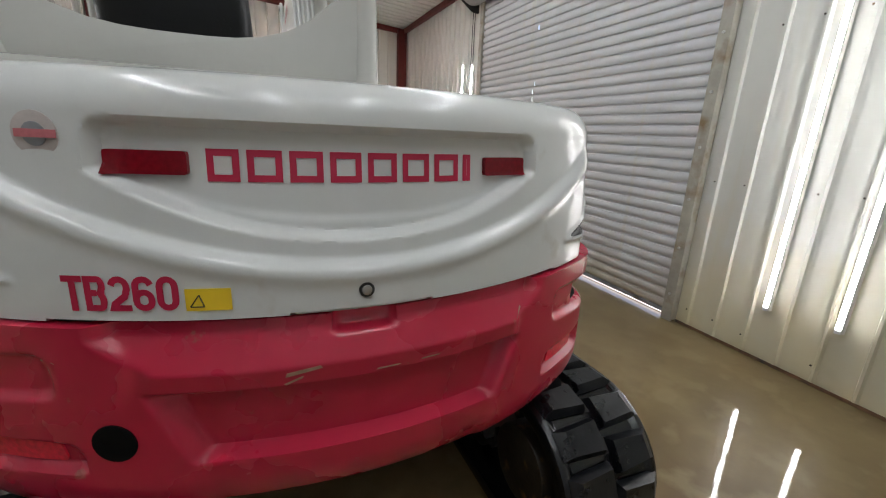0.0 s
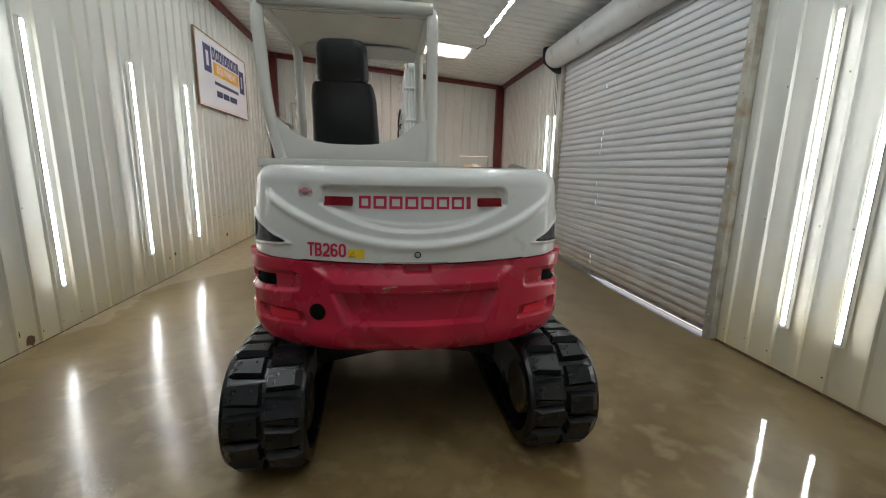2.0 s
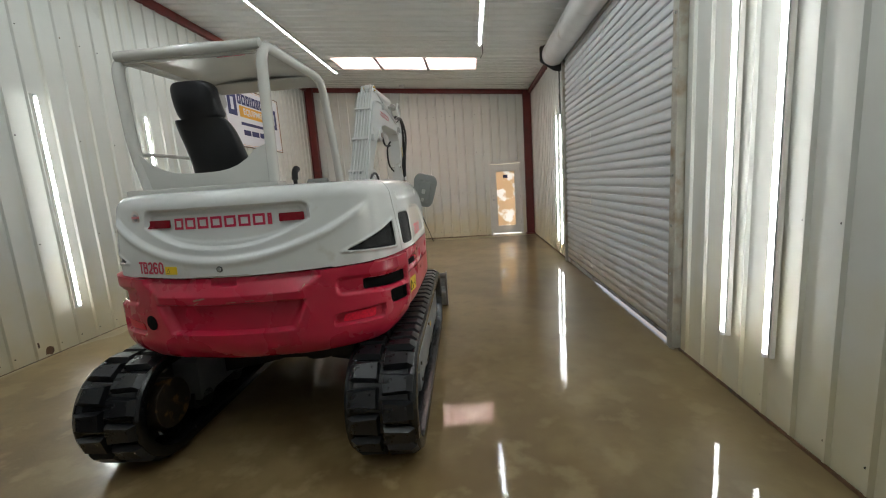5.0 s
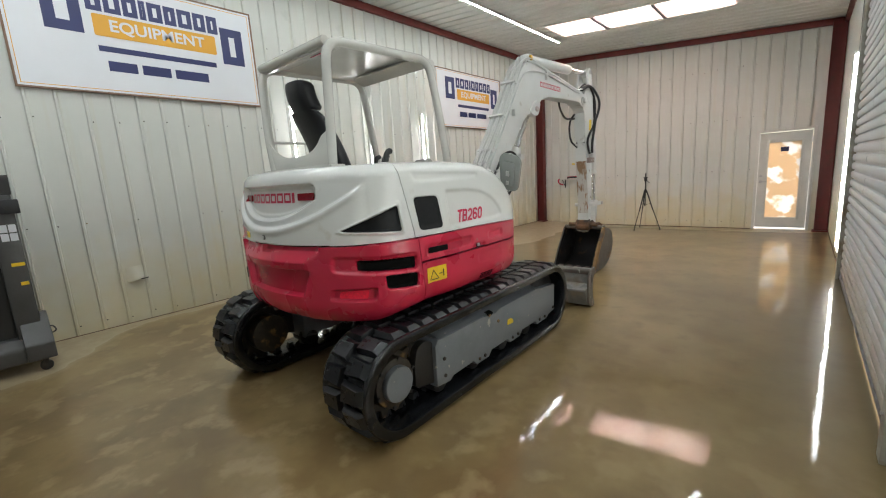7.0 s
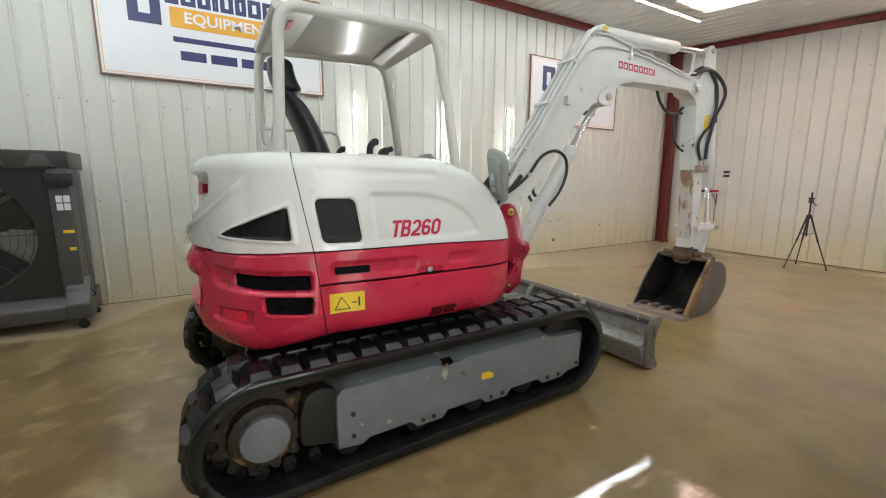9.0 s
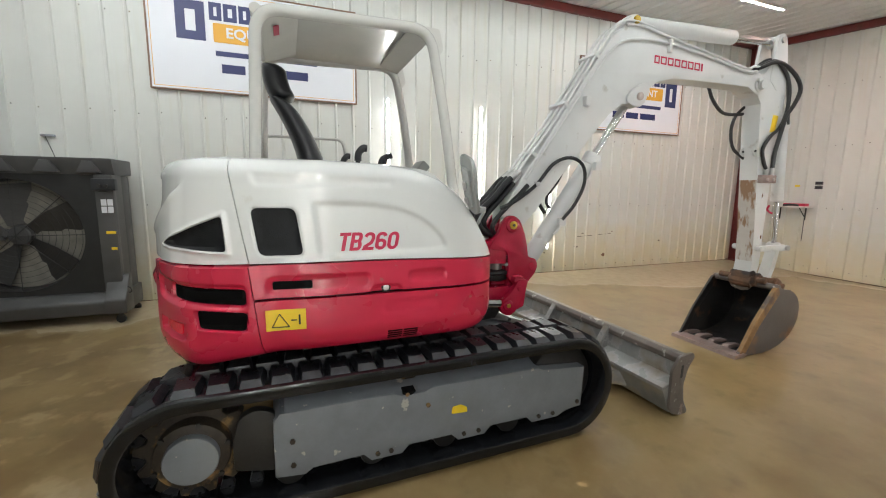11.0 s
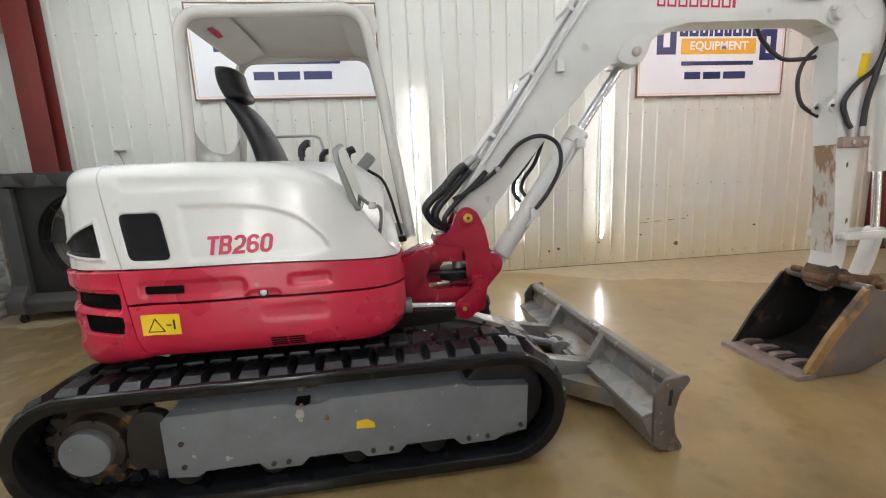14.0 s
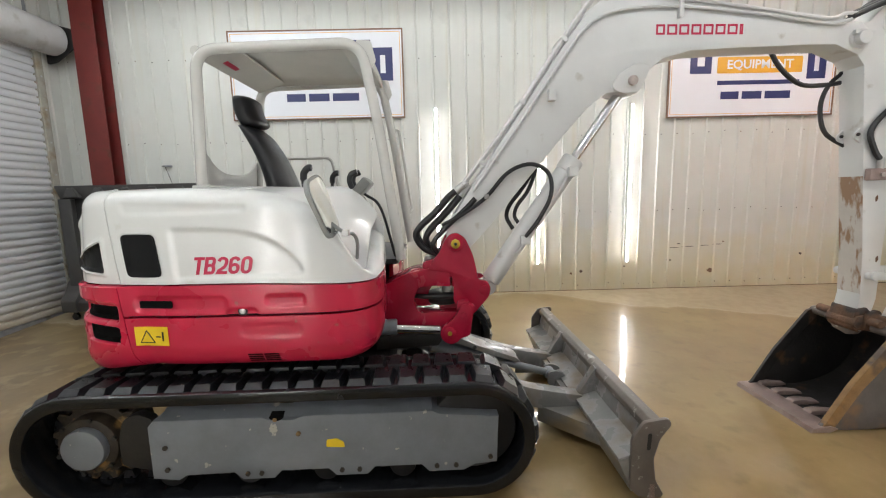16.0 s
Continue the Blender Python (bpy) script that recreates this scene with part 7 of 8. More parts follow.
part("eye", rod((BX - 0.05, 3.73, 0.962), (BX + 0.05, 3.73, 0.962), 0.045, 22, None, 0.005), "boom_paint", bkt_cyl)
part("eye", rod((BX - 0.05, 3.615, 2.15), (BX + 0.05, 3.615, 2.15), 0.045, 22, None, 0.005), "boom_paint", bkt_cyl)
part("cylinder_bracket", slabbed(rounded([(3.445, 2.26), (3.445, 2.04), (3.63, 2.11), (3.66, 2.16), (3.62, 2.20)], 0.02), 'x', BX - 0.06, BX + 0.06, 0.004), "boom_paint", arm)
block = part("valve_block", boxed((BX + 0.078, 3.225, 1.592), (BX + 0.122, 3.435, 1.668), 0.010), "worn_steel", arm, "worn hose coupling block")
for y in (3.30, 3.385):
    part("fitting", rod((BX + 0.102, y, 1.66), (BX + 0.102, y, 1.735), 0.019, 10, None, 0.003), "zinc", block, "bright hose fitting")
    part("fitting", rod((BX + 0.118, y, 1.628), (BX + 0.132, y, 1.628), 0.016, 6), "pin_dull", block)
part("sticker", slabbed(rounded([(3.335, 2.215), (3.408, 2.215), (3.385, 2.07), (3.312, 2.06)], 0.006, 2), 'x', BX + 0.0820, BX + 0.0838), "decal_yellow", arm, "yellow warning sticker")
for sx in (-1, 1):
    x0, x1 = sorted((BX + sx * 0.085, BX + sx * 0.115))
    part("link_bar", slabbed(rounded([(3.30, 0.945), (3.325, 0.938), (3.735, 0.932), (3.768, 0.950), (3.768, 0.978), (3.735, 0.992), (3.325, 0.992), (3.30, 0.985)], 0.02, 4), 'x', x0, x1, 0.006), "boom_paint", arm, "white bucket link")
    part("link_pin", rod((BX + sx * 0.115, 3.33, 0.966), (BX + sx * 0.136, 3.33, 0.966), 0.027, 18, None, 0.004), "boom_paint", arm)
    part("link_pin", rod((BX + sx * 0.115, 3.73, 0.962), (BX + sx * 0.140, 3.73, 0.962), 0.026, 18, None, 0.004), "zinc", arm)
part("rear_link", slabbed(rounded([(3.70, 0.96), (3.76, 0.96), (3.71, 0.74), (3.65, 0.595), (3.585, 0.595), (3.645, 0.76)], 0.02), 'x', BX - 0.05, BX + 0.05, 0.006), "boom_paint", arm, "chipped white bucket link")
for sx in (-1, 1):
    part("hose_lug", slabbed(rounded([(3.20, 1.83), (3.155, 1.86), (3.15, 1.89), (3.17, 1.91), (3.20, 1.95)], 0.012, 3), 'x', BX + sx * 0.055 - 0.008, BX + sx * 0.055 + 0.008), "boom_paint", arm)
    part("lug_bolt", rod((BX + sx * 0.055 - 0.016, 3.172, 1.885), (BX + sx * 0.055 + 0.016, 3.172, 1.885), 0.011, 10), "dark_steel", arm)

part("arm_nose", slabbed(rounded([(3.252, 0.60), (3.30, 0.572), (3.37, 0.60), (3.40, 0.67), (3.345, 0.75), (3.272, 0.74)], 0.02, 3), 'x', BX - 0.088, BX + 0.088, 0.004), "rust", arm, "rusty pivot nose")

# hitch and bucket
hitch = part("quick_hitch", slabbed(rounded([(3.245, 0.63), (3.27, 0.69), (3.37, 0.70), (3.46, 0.66), (3.64, 0.64), (3.67, 0.59), (3.63, 0.545), (3.46, 0.58), (3.28, 0.595)], 0.02, 3), 'x', BX - 0.105, BX + 0.105, 0.006), "rust", excavator, "rusty bucket hitch with crosswise pins")
part("hitch_pin", rod((BX - 0.24, 3.335, 0.662), (BX + 0.20, 3.335, 0.662), 0.027, 18, None, 0.004), "rust", hitch)
part("hitch_pin", rod((BX - 0.16, 3.615, 0.595), (BX + 0.20, 3.615, 0.595), 0.027, 18, None, 0.004), "rust", hitch)
part("hitch_boss", rod((BX + 0.11, 3.615, 0.595), (BX + 0.155, 3.615, 0.595), 0.06, 20, None, 0.008), "rust", hitch)
for sx in (-1, 1):
    x0, x1 = sorted((BX + sx * 0.106, BX + sx * 0.128))
    part("hitch_cheek", slabbed(rounded([(3.30, 0.60), (3.31, 0.715), (3.36, 0.735), (3.41, 0.69), (3.55, 0.665), (3.66, 0.66), (3.69, 0.60), (3.64, 0.55), (3.45, 0.585)], 0.025, 3), 'x', x0, x1, 0.004), "rust", hitch)
KX0, KX1 = -0.165, 0.455
shell = [(2.865, 0.012), (3.10, 0.004), (3.30, 0.012), (3.485, 0.062), (3.615, 0.148), (3.695, 0.27), (3.705, 0.40), (3.655, 0.51), (3.56, 0.578), (3.45, 0.600), (3.37, 0.618)]
shell = [tuple(v) for v in curve_pts([(y, z, 0) for y, z in shell], 4)]
shell = [(v[0], v[1]) for v in shell]
bm = bmesh.new()
out_, in_ = [], []
for i, (y, z) in enumerate(shell):
    a, b = shell[max(i - 1, 0)], shell[min(i + 1, len(shell) - 1)]
    t = Vector((b[0] - a[0], b[1] - a[1])).normalized()
    nrm = Vector((-t.y, t.x))
    out_.append([bm.verts.new((x, y, z)) for x in (KX0, KX1)])
    in_.append([bm.verts.new((x, y + nrm.x * 0.02, z + nrm.y * 0.02)) for x in (KX0, KX1)])
for g_ in (out_, in_):
    for a, b in zip(g_, g_[1:]):
        bm.faces.new((a[0], a[1], b[1], b[0]))
for i in range(len(shell) - 1):
    for k in (0, 1):
        bm.faces.new((out_[i][k], out_[i + 1][k], in_[i + 1][k], in_[i][k]))
for i in (0, -1):
    bm.faces.new((out_[i][0], out_[i][1], in_[i][1], in_[i][0]))
bucket = part("bucket", bm, "bucket_steel", excavator, "worn steel digging bucket, near-black inside, resting on the floor")
for x in (KX0, KX1 - 0.018):
    sp = [(y, z) for y, z in shell[::2]] + [(3.33, 0.60), (3.09, 0.30), (2.93, 0.06)]
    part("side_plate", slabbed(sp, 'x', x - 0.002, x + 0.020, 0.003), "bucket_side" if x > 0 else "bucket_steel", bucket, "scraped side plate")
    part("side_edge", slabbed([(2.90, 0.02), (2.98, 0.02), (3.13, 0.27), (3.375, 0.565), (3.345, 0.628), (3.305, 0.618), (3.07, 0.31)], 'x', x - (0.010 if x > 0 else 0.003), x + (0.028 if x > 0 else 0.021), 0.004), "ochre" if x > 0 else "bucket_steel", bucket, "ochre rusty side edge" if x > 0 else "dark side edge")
part("lip", slabbed([(2.825, 0.0), (2.95, 0.0), (3.00, 0.024), (2.955, 0.042), (2.835, 0.032)], 'x', KX0 - 0.02, KX1 + 0.02, 0.004), "worn_steel", bucket, "bare brownish cutting lip")
part("top_bar", rod((KX0, 3.365, 0.618), (KX1, 3.365, 0.618), 0.032, 18), "worn_plate", bucket)
part("wear_pad", slabbed(rounded([(0.03, 0.60), (0.06, 0.555), (0.12, 0.545), (0.16, 0.535), (0.22, 0.555), (0.25, 0.60)], 0.01, 2), 'y', 3.300, 3.325, 0.004), "worn_plate", bucket)
for i in range(5):
    x = KX0 + 0.03 + (KX1 - KX0 - 0.06) * i / 4
    part("tooth_shank", slabbed(rounded([(2.95, 0.025), (3.02, 0.02), (3.16, 0.028), (3.15, 0.048), (3.03, 0.062), (2.97, 0.056)], 0.008, 2), 'x', x - 0.030, x + 0.030, 0.006), "worn_steel", bucket, "worn tooth holder")

# ---- hoses ----
def hose(pts, r=0.0125, name="hose", parent=None):
    return part(name, tube(pts, r, 10, 10), "hose", parent or excavator, "black hydraulic hose")


# the bundle at the boom's foot: two rows behind the boom and one along its side
up = [(0.615, 1.600), (0.545, 1.545), (0.455, 1.445), (0.365, 1.365), (0.330, 1.305), (0.372, 1.225), (0.450, 1.185), (0.520, 1.178)]
low_row = [(0.640, 1.575), (0.575, 1.495), (0.490, 1.405), (0.415, 1.325), (0.392, 1.262), (0.425, 1.205), (0.480, 1.180), (0.540, 1.178)]
for k, x in enumerate((-0.075, -0.045, -0.012, 0.022, 0.055, 0.078)):
    row = up if k % 2 else low_row
    squeeze = (1.0, 1.0, 1.05, 1.05, 1.0, 0.85, 0.8, 0.7)
    line_ = [(BX + x * q, y, z) for q, (y, z) in zip(squeeze, row)]
    h = hose(line_, 0.021)
    d = (Vector(line_[0]) - Vector(line_[1])).normalized()
    q = Vector(line_[0])
    part("ferrule", rod(q - d * 0.030, q + d * 0.035, 0.0235, 14, None, 0.003), "zinc", h, "bright crimped ferrule")
    part("nut", rod(q + d * 0.034, q + d * 0.062, 0.0205, 6, None, 0.002), "zinc", h, "bright hose nut")
hose([(BX + 0.104, 0.715, 1.535), (BX + 0.104, 0.640, 1.458), (BX + 0.104, 0.540, 1.370), (BX + 0.104, 0.462, 1.288), (BX + 0.10, 0.440, 1.235), (BX + 0.075, 0.475, 1.175)], 0.017)
hose([(BX + 0.10, 0.50, 1.37), (BX + 0.12, 0.62, 1.43), (BX + 0.115, 0.78, 1.54), (BX + 0.11, 0.92, 1.69), (BX + 0.12, 1.06, 1.74), (BX + 0.13, 1.17, 1.685), (BX + 0.13, 1.19, 1.55), (BX + 0.125, 1.12, 1.40), (BX + 0.09, 1.04, 1.28)], 0.013)
hose([(BX - 0.03, 1.14, 1.78), (BX - 0.05, 1.11, 1.70), (BX - 0.07, 1.04, 1.58), (BX - 0.08, 0.965, 1.48), (BX - 0.08, 0.945, 1.40), (BX - 0.06, 0.985, 1.32)], 0.014)
hose([(BX - 0.01, 1.14, 1.77), (BX - 0.03, 1.12, 1.68), (BX - 0.05, 1.08, 1.57), (BX - 0.06, 1.015, 1.48), (BX - 0.06, 0.995, 1.41), (BX - 0.05, 1.02, 1.36)], 0.013)
part("hose_clip", boxed((BX + 0.095, 0.77, 1.53), (BX + 0.135, 0.80, 1.56), 0.004), "zinc", excavator)
hose([(BX + 0.09, 3.03, 2.585), (BX + 0.11, 3.23, 2.66), (BX + 0.115, 3.39, 2.64), (BX + 0.120, 3.545, 2.555), (BX + 0.128, 3.60, 2.45), (BX + 0.135, 3.525, 2.315), (BX + 0.135, 3.435, 2.205), (BX + 0.120, 3.405, 2.035), (BX + 0.106, 3.386, 1.88), (BX + 0.102, 3.385, 1.72)], 0.018)
hose([(BX + 0.07, 3.03, 2.60), (BX + 0.10, 3.24, 2.674), (BX + 0.104, 3.377, 2.61), (BX + 0.104, 3.456, 2.52), (BX + 0.104, 3.49, 2.415), (BX + 0.104, 3.484, 2.26), (BX + 0.104, 3.42, 2.11), (BX + 0.104, 3.30, 2.02), (BX + 0.104, 3.212, 1.90), (BX + 0.104, 3.250, 1.78), (BX + 0.102, 3.300, 1.72)], 0.016)
hose([(BX + 0.02, 3.05, 2.58), (BX + 0.05, 3.25, 2.70), (BX + 0.06, 3.48, 2.60), (BX + 0.06, 3.56, 2.38), (BX + 0.06, 3.60, 2.15)], 0.014)
hose([(BX - 0.09, 2.68, 2.45), (BX - 0.11, 2.78, 2.34), (BX - 0.11, 2.92, 2.24), (BX - 0.10, 3.08, 2.23), (BX - 0.06, 3.19, 2.24)], 0.015)
hose([(BX - 0.05, 3.17, 2.32), (BX - 0.10, 3.10, 2.22), (BX - 0.11, 3.07, 2.08), (BX - 0.10, 3.11, 1.92), (BX - 0.05, 3.21, 1.82)], 0.014)

# ---- evaporative cooler ----
CY0, CY1, CX0, CX1 = -4.32, -2.60, -2.93, -2.42
cooler = thing("evaporative_cooler", (-2.67, (CY0 + CY1) / 2, 0.04), "large black portable evaporative cooler fan on castors", "cooler")
FC = (CY0 + CY1) / 2, 0.98
bm = bmesh.new()
box(bm, (CX0, CY0, 0.22), (CX1 - 0.26, CY1, 1.60), 0.03)
for lo, hi in (((CY0, 0.22), (CY0 + 0.05, 1.60)), ((CY1 - 0.05, 0.22), (CY1, 1.60))):
    box(bm, (CX1 - 0.26, lo[0], lo[1]), (CX1 - 0.05, hi[0], hi[1]))
box(bm, (CX1 - 0.26, CY0 + 0.05, 1.56), (CX1 - 0.05, CY1 - 0.05, 1.60))
box(bm, (CX1 - 0.26, CY0 + 0.05, 0.22), (CX1 - 0.05, CY1 - 0.05, 0.34))
part("body", bm, "cooler_plastic", cooler)
# front face with a round opening
k = 48
bm = bmesh.new()
sq, ci, back = [], [], []
for i in range(k):
    a = 2 * math.pi * i / k
    c, s = math.cos(a), math.sin(a)
    f = 1 / max(abs(c) / 0.78, abs(s) / 0.66)
    sq.append(bm.verts.new((CX1 - 0.045, FC[0] + c * f, FC[1] + s * f)))
    ci.append(bm.verts.new((CX1 - 0.045, FC[0] + c * 0.57, FC[1] + s * 0.57)))
    back.append(bm.verts.new((CX1 - 0.22, FC[0] + c * 0.55, FC[1] + s * 0.55)))
for i in range(k):
    j = (i + 1) % k
    bm.faces.new((sq[i], sq[j], ci[j], ci[i]))
    bm.faces.new((ci[i], ci[j], back[j], back[i]))
part("shroud", bm, "grille_dark", cooler)
part("rear_mesh", rod((CX1 - 0.222, *FC), (CX1 - 0.212, *FC), 0.553, 48), "lit_wall_mesh", cooler, "grey disc behind the fan, pale as the lit wall beyond")
for i in range(5):
    a = 2 * math.pi * i / 5 + 0.4
    c, s = math.cos(a), math.sin(a)
    bm = bmesh.new()
    vs = []
    for r, w, tw in ((0.10, 0.07, 0.05), (0.30, 0.13, 0.04), (0.52, 0.16, 0.025)):
        vs.append([bm.verts.new((CX1 - 0.19 + tw * q, FC[0] + c * r - s * w * q, FC[1] + s * r + c * w * q)) for q in (-1, 1)])
    for p, q in zip(vs, vs[1:]):
        bm.faces.new((p[0], p[1], q[1], q[0]))
    ext = bmesh.ops.extrude_face_region(bm, geom=list(bm.faces))
    bmesh.ops.translate(bm, vec=(0.008, 0, 0), verts=[v for v in ext["geom"] if isinstance(v, bmesh.types.BMVert)])
    part("fan_blade", bm, "fan_grey", cooler, "dusty grey fan blade")
part("fan_hub", rod((CX1 - 0.24, *FC), (CX1 - 0.13, *FC), 0.10, 24, None, 0.02), "cooler_plastic", cooler)
for i in range(9):
    r = 0.10 + 0.055 * i
    bm = ring_tube(bmesh.new(), [(CX1 - 0.075, FC[0] + r * math.cos(a), FC[1] + r * math.sin(a)) for a in np.linspace(0, 2 * math.pi, 41)], 0.0022, 5)
    part("guard_ring", bm, "decal_black", cooler)
for i in range(4):
    a = i * math.pi / 4
    part("guard_wire", rod((CX1 - 0.072, FC[0] - 0.57 * math.cos(a), FC[1] - 0.57 * math.sin(a)), (CX1 - 0.072, FC[0] + 0.57 * math.cos(a), FC[1] + 0.57 * math.sin(a)), 0.004, 6), "decal_black", cooler)
# top tray with a sawtooth front
bm = slabbed([(CX0 - 0.02, 1.60), (CX1 - 0.03, 1.60), (CX1 + 0.03, 1.74), (CX1 + 0.03, 1.765), (CX0 - 0.02, 1.765)], 'y', CY0 - 0.02, CY1 + 0.02, 0.008)
part("top_tray", bm, "cooler_plastic", cooler)
for i in range(5):
    y = CY0 + 0.18 + i * 0.34
    part("tray_gusset", slabbed([(y - 0.10, 1.62), (y + 0.10, 1.62), (y + 0.04, 1.735), (y - 0.04, 1.735)], 'x', CX1 - 0.02, CX1 + 0.045, 0.008), "cooler_plastic", cooler)
part("side_post", boxed((CX1 - 0.06, CY1 - 0.15, 0.30), (CX1 + 0.02, CY1 + 0.01, 1.60), 0.012), "cooler_plastic", cooler)
part("side_post", boxed((CX1 - 0.06, CY0 - 0.01, 0.30), (CX1 + 0.02, CY0 + 0.15, 1.60), 0.012), "cooler_plastic", cooler)
part("control_box", boxed((CX1 - 0.02, CY1 - 0.16, 1.44), (CX1 + 0.07, CY1 + 0.045, 1.56), 0.01), "black_plastic", cooler)
for i in range(2):
    part("knob", rod((CX1 + 0.07, CY1 - 0.03 - 0.06 * i, 1.49), (CX1 + 0.09, CY1 - 0.03 - 0.06 * i, 1.49), 0.018, 14), "dark_steel", cooler)
for i in range(2):
    for j in range(2):
        part("label_plate", boxed((CX1 + 0.0205, CY1 - 0.105 + i * 0.055, 1.21 + j * 0.075), (CX1 + 0.0225, CY1 - 0.058 + i * 0.055, 1.275 + j * 0.075)), "sign_white", cooler, "small white label", smooth=False)
part("label_plate", boxed((CX1 + 0.0205, CY1 - 0.085, 0.99), (CX1 + 0.0225, CY1 - 0.002, 1.02)), "decal_yellow", cooler, "yellow label", smooth=False)
part("label_plate", boxed((CX1 + 0.0205, CY1 - 0.055, 0.82), (CX1 + 0.0225, CY1 - 0.005, 0.85)), "decal_yellow", cooler, "yellow label", smooth=False)
part("base_tank", slabbed(rounded([(CX0, 0.14), (CX1 + 0.08, 0.14), (CX1 + 0.10, 0.28), (CX1, 0.36), (CX0, 0.36)], 0.03), 'y', CY0 - 0.03, CY1 + 0.03, 0.012), "cooler_plastic", cooler)
for y0, y1 in ((CY0 - 0.06, CY0 + 0.13), (CY1 - 0.13, CY1 + 0.06)):
    part("corner_foot", slabbed(rounded([(CX1 - 0.10, 0.15), (CX1 + 0.13, 0.15), (CX1 + 0.14, 0.30), (CX1 + 0.06, 0.40), (CX1 - 0.02, 0.55), (CX1 - 0.10, 0.55)], 0.02), 'y', y0, y1, 0.010), "cooler_plastic", cooler)
for y in (CY0 + 0.05, CY1 - 0.02):
    for x in (CX0 + 0.08, CX1 + 0.06):
        part("castor_fork", boxed((x - 0.02, y - 0.02, 0.10 if x > -2.6 else 0.11), (x + 0.02, y + 0.02, 0.15), 0.004), "dark_steel", cooler)
        part("castor_wheel", rod((x - 0.016, y, 0.082), (x + 0.016, y, 0.082), 0.046, 20, None, 0.006), "rubber", cooler)
part("drain_hose", tube([(CX1 + 0.02, CY1 + 0.02, 0.40), (CX1 + 0.05, CY1 + 0.07, 0.42), (CX1 + 0.04, CY1 + 0.09, 0.37), (CX1 + 0.01, CY1 + 0.04, 0.34)], 0.006, 6), "hose", cooler)

# ---- tripod ----
TX, TY = -0.10, 7.52
tripod = thing("tripod", (TX, TY, 0), "black folding camera tripod standing on the wet floor", "tripod")
part("centre_post", rod((TX, TY, 0.55), (TX, TY, 1.15), 0.013, 12), "black_plastic", tripod)
part("crown", rod((TX, TY, 0.86), (TX, TY, 0.93), 0.035, 14, None, 0.008), "black_plastic", tripod)
part("pan_head", boxed((TX - 0.03, TY - 0.03, 1.13), (TX + 0.03, TY + 0.03, 1.20), 0.01), "black_plastic", tripod)
part("plate", boxed((TX - 0.045, TY - 0.03, 1.20), (TX + 0.045, TY + 0.03, 1.22), 0.004), "black_plastic", tripod)
part("clamp", boxed((TX - 0.012, TY - 0.012, 1.22), (TX + 0.012, TY + 0.012, 1.31), 0.004), "black_plastic", tripod)
part("pan_handle", rod((TX, TY, 1.165), (TX + 0.11, TY - 0.10, 1.09), 0.008, 8), "black_plastic", tripod)
for a in (0.05, 2.15, 4.25):
    fx, fy = TX + 0.33 * math.cos(a), TY + 0.33 * math.sin(a)
    mx, my = TX + 0.17 * math.cos(a), TY + 0.17 * math.sin(a)
    leg = part("leg", rod((TX + 0.03 * math.cos(a), TY + 0.03 * math.sin(a), 0.90), (mx, my, 0.46), 0.013, 10), "black_plastic", tripod)
    part("lower_leg", rod((mx, my, 0.47), (fx, fy, 0.02), 0.009, 10), "dark_steel", leg)
    part("foot", rod((fx, fy, 0.025), (fx, fy, 0.0), 0.014, 10), "rubber", leg)
    part("strut", rod((TX, TY, 0.58), (TX + 0.125 * math.cos(a), TY + 0.125 * math.sin(a), 0.62), 0.005, 6), "dark_steel", tripod)

# ---- shelf and small things on the walls ----
shelf = thing("wall_shelf", (-2.12, YN - 0.12, 1.2), "small white wall shelf on dark brackets", "shelf")
part("board", boxed((-2.48, YN - 0.24, 1.235), (-1.82, YN + 0.0, 1.26), 0.004), "door_paint", shelf)
for x in (-2.35, -1.93):
    bm = bmesh.new()
    ring_tube(bm, [(x, YN - 0.20, 1.23), (x, YN - 0.01, 1.05)], 0.008, 8)
    box(bm, (x - 0.010, YN - 0.012, 1.0), (x + 0.010, YN, 1.234))
    part("bracket", bm, "dark_steel", shelf)
bm = boxed((-2.22, YN - 0.19, 1.261), (-1.86, YN - 0.06, 1.315), 0.015)
tagged(part("tool_pouch", bm, "decal_red", None), "red cloth bundle lying on the wall shelf", "pouch")
bm = ring_tube(bmesh.new(), curve_pts([(-2.20, YN - 0.20, 1.275), (-2.05, YN - 0.21, 1.29), (-1.95, YN - 0.20, 1.275)], 6), 0.02, 8)
tagged(part("screwdriver", bm, "decal_black", None), "black screwdriver lying on the wall shelf", "tool")
bm = ring_tube(bmesh.new(), curve_pts([(-2.42, YN - 0.245, 1.262), (-2.44, YN - 0.255, 1.18), (-2.38, YN - 0.255, 1.12), (-2.30, YN - 0.25, 1.10)], 6), 0.018, 8)
tagged(part("grease_gun", bm, "decal_red", None), "red hand tool hanging from the shelf edge", "tool")
bm = ring_tube(bmesh.new(), [(-1.93, YN - 0.02, 1.0), (-1.93, YN - 0.02, 0.62)], 0.006, 6)
tagged(part("hanging_cord", bm, "hose", None), "thin dark cord hanging below the shelf", "cord")
for z in (1.58, 1.66):
    bm = boxed((-1.83, YN - 0.035, z), (-1.72, YN + 0.0, z + 0.055), 0.008)
    tagged(part("wall_socket", bm, "black_plastic", None), "small black socket box on the end wall", "socket", "end wall sockets")
bm = boxed((-2.16, YN - 0.004, 1.62), (-2.08, YN - 0.001, 1.66))
tagged(part("wall_note", bm, "decal_yellow", None, smooth=False), "small yellow paper note on the end wall", "note")
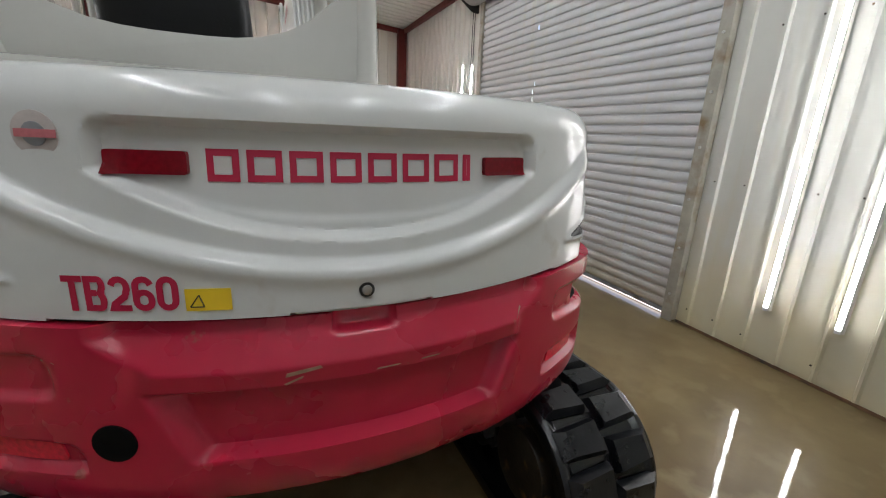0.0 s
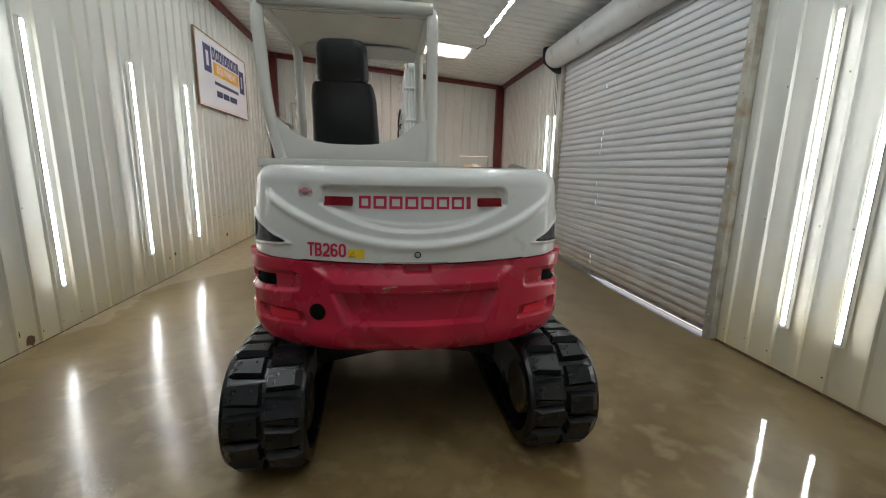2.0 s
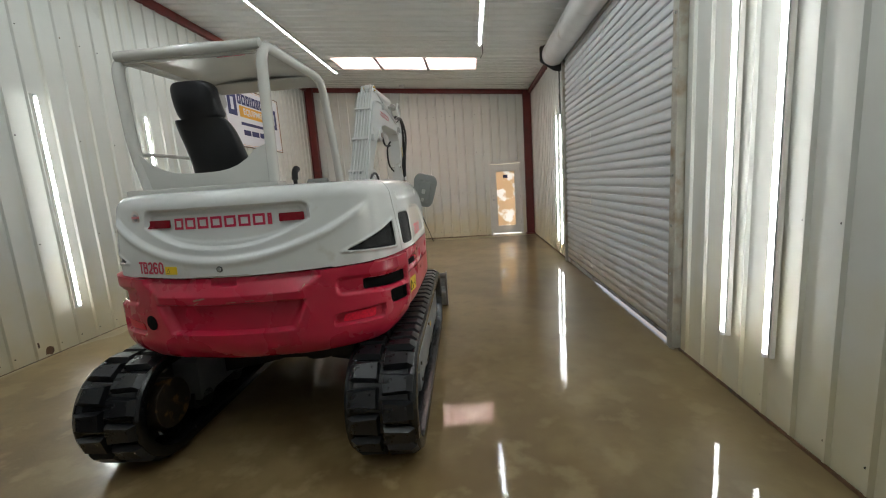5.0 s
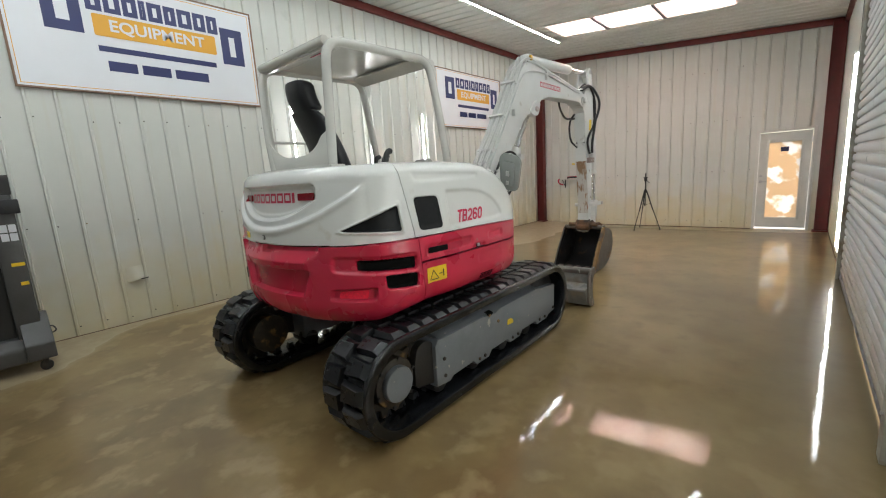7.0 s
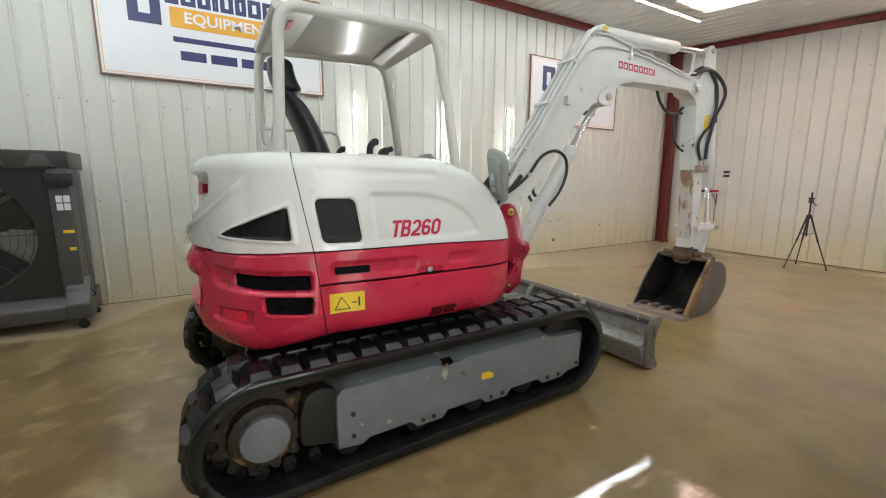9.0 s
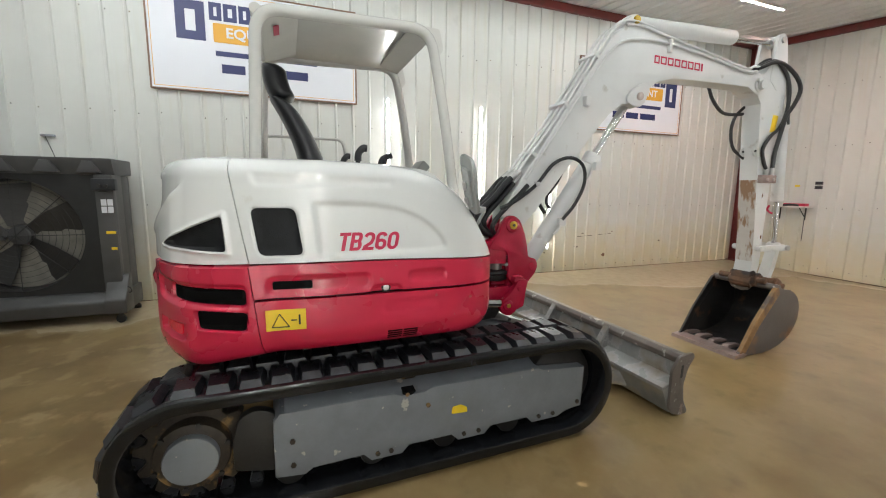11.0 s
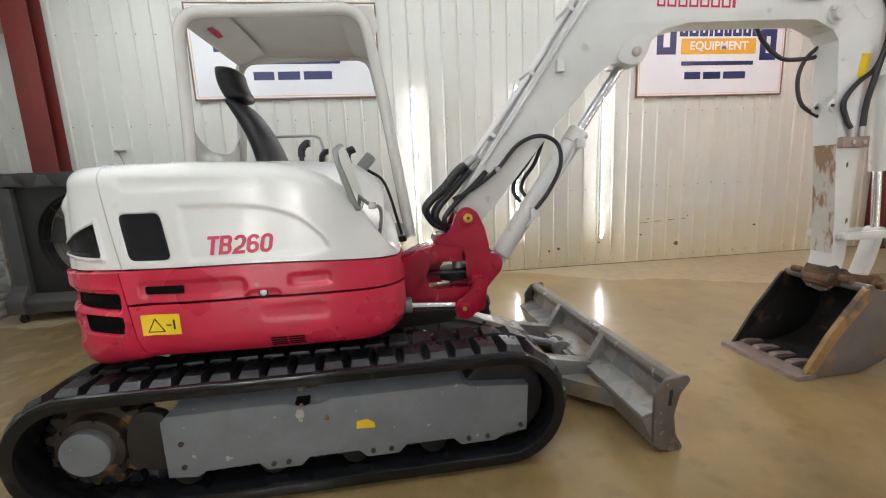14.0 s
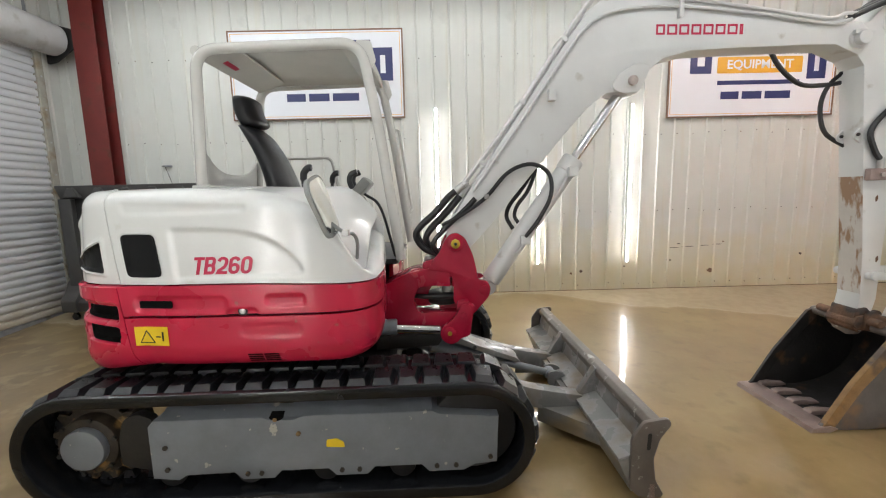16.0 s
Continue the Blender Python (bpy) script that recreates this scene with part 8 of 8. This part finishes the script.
# stub of pipe through the sign wall
spout = thing("wall_stub", (XL, -1.71, 0.55), "bent cream metal flap with a bolt in the wall", "wall flap")
bm = bmesh.new()
rows = []
for i in range(7):
    u = i / 6
    rows.append([bm.verts.new((XL + 0.004 + 0.05 * math.sin(math.pi * u) * v, -1.80 + 0.17 * u, 0.72 - 0.17 * v + 0.03 * u * v)) for v in (0, 0.5, 1)])
for a, b in zip(rows, rows[1:]):
    for j in range(2):
        bm.faces.new((a[j], a[j + 1], b[j + 1], b[j]))
ext = bmesh.ops.extrude_face_region(bm, geom=list(bm.faces))
bmesh.ops.translate(bm, vec=(0.003, 0, 0), verts=[v for v in ext["geom"] if isinstance(v, bmesh.types.BMVert)])
part("flap", bm, "wall_sheet", spout)
part("bolt", rod((XL + 0.002, -1.66, 0.56), (XL + 0.05, -1.60, 0.575), 0.006, 8), "dark_steel", spout)
bm = boxed((XL + 0.001, -3.42, 2.02), (XL + 0.05, -3.30, 2.045), 0.004)
hook = tagged(part("wall_hook", bm, "galv", None), "small metal bracket with a wire on the sign wall", "bracket")
part("wire", rod((XL + 0.035, -3.38, 2.02), (XL + 0.012, -3.30, 1.72), 0.004, 6), "dark_steel", hook)


def wall_spot(y, z, w, h, seed, material="rust"):
    """A small irregular rusty dent on the sign wall."""
    r = random.Random(seed)
    pts = [(y + w * math.cos(a) * r.uniform(0.5, 1.0), z + h * math.sin(a) * r.uniform(0.5, 1.0)) for a in [k * math.pi / 5 for k in range(10)]]
    part("rust_spot", slabbed(pts, 'x', XL + 0.0004, XL + 0.0022), material, wall_west, smooth=False)


for k, (y, z, w, h) in enumerate(((3.92, 0.50, 0.045, 0.018), (4.55, 0.33, 0.06, 0.04), (2.60, 0.36, 0.03, 0.03), (2.45, 0.33, 0.02, 0.025), (3.25, 0.42, 0.02, 0.015),
                                  (4.05, 0.74, 0.03, 0.010), (4.72, 0.76, 0.02, 0.012), (0.12, 0.13, 0.07, 0.06), (0.02, 0.22, 0.03, 0.05), (-0.35, 0.16, 0.03, 0.02), (1.15, 0.20, 0.02, 0.02), (5.9, 0.55, 0.03, 0.02))):
    wall_spot(y, z, w, h, k)
for k in range(4):
    wall_spot(3.98 + 0.22 * k, 0.685 + 0.012 * k, 0.115, 0.006, 40 + k, "muddy_steel")
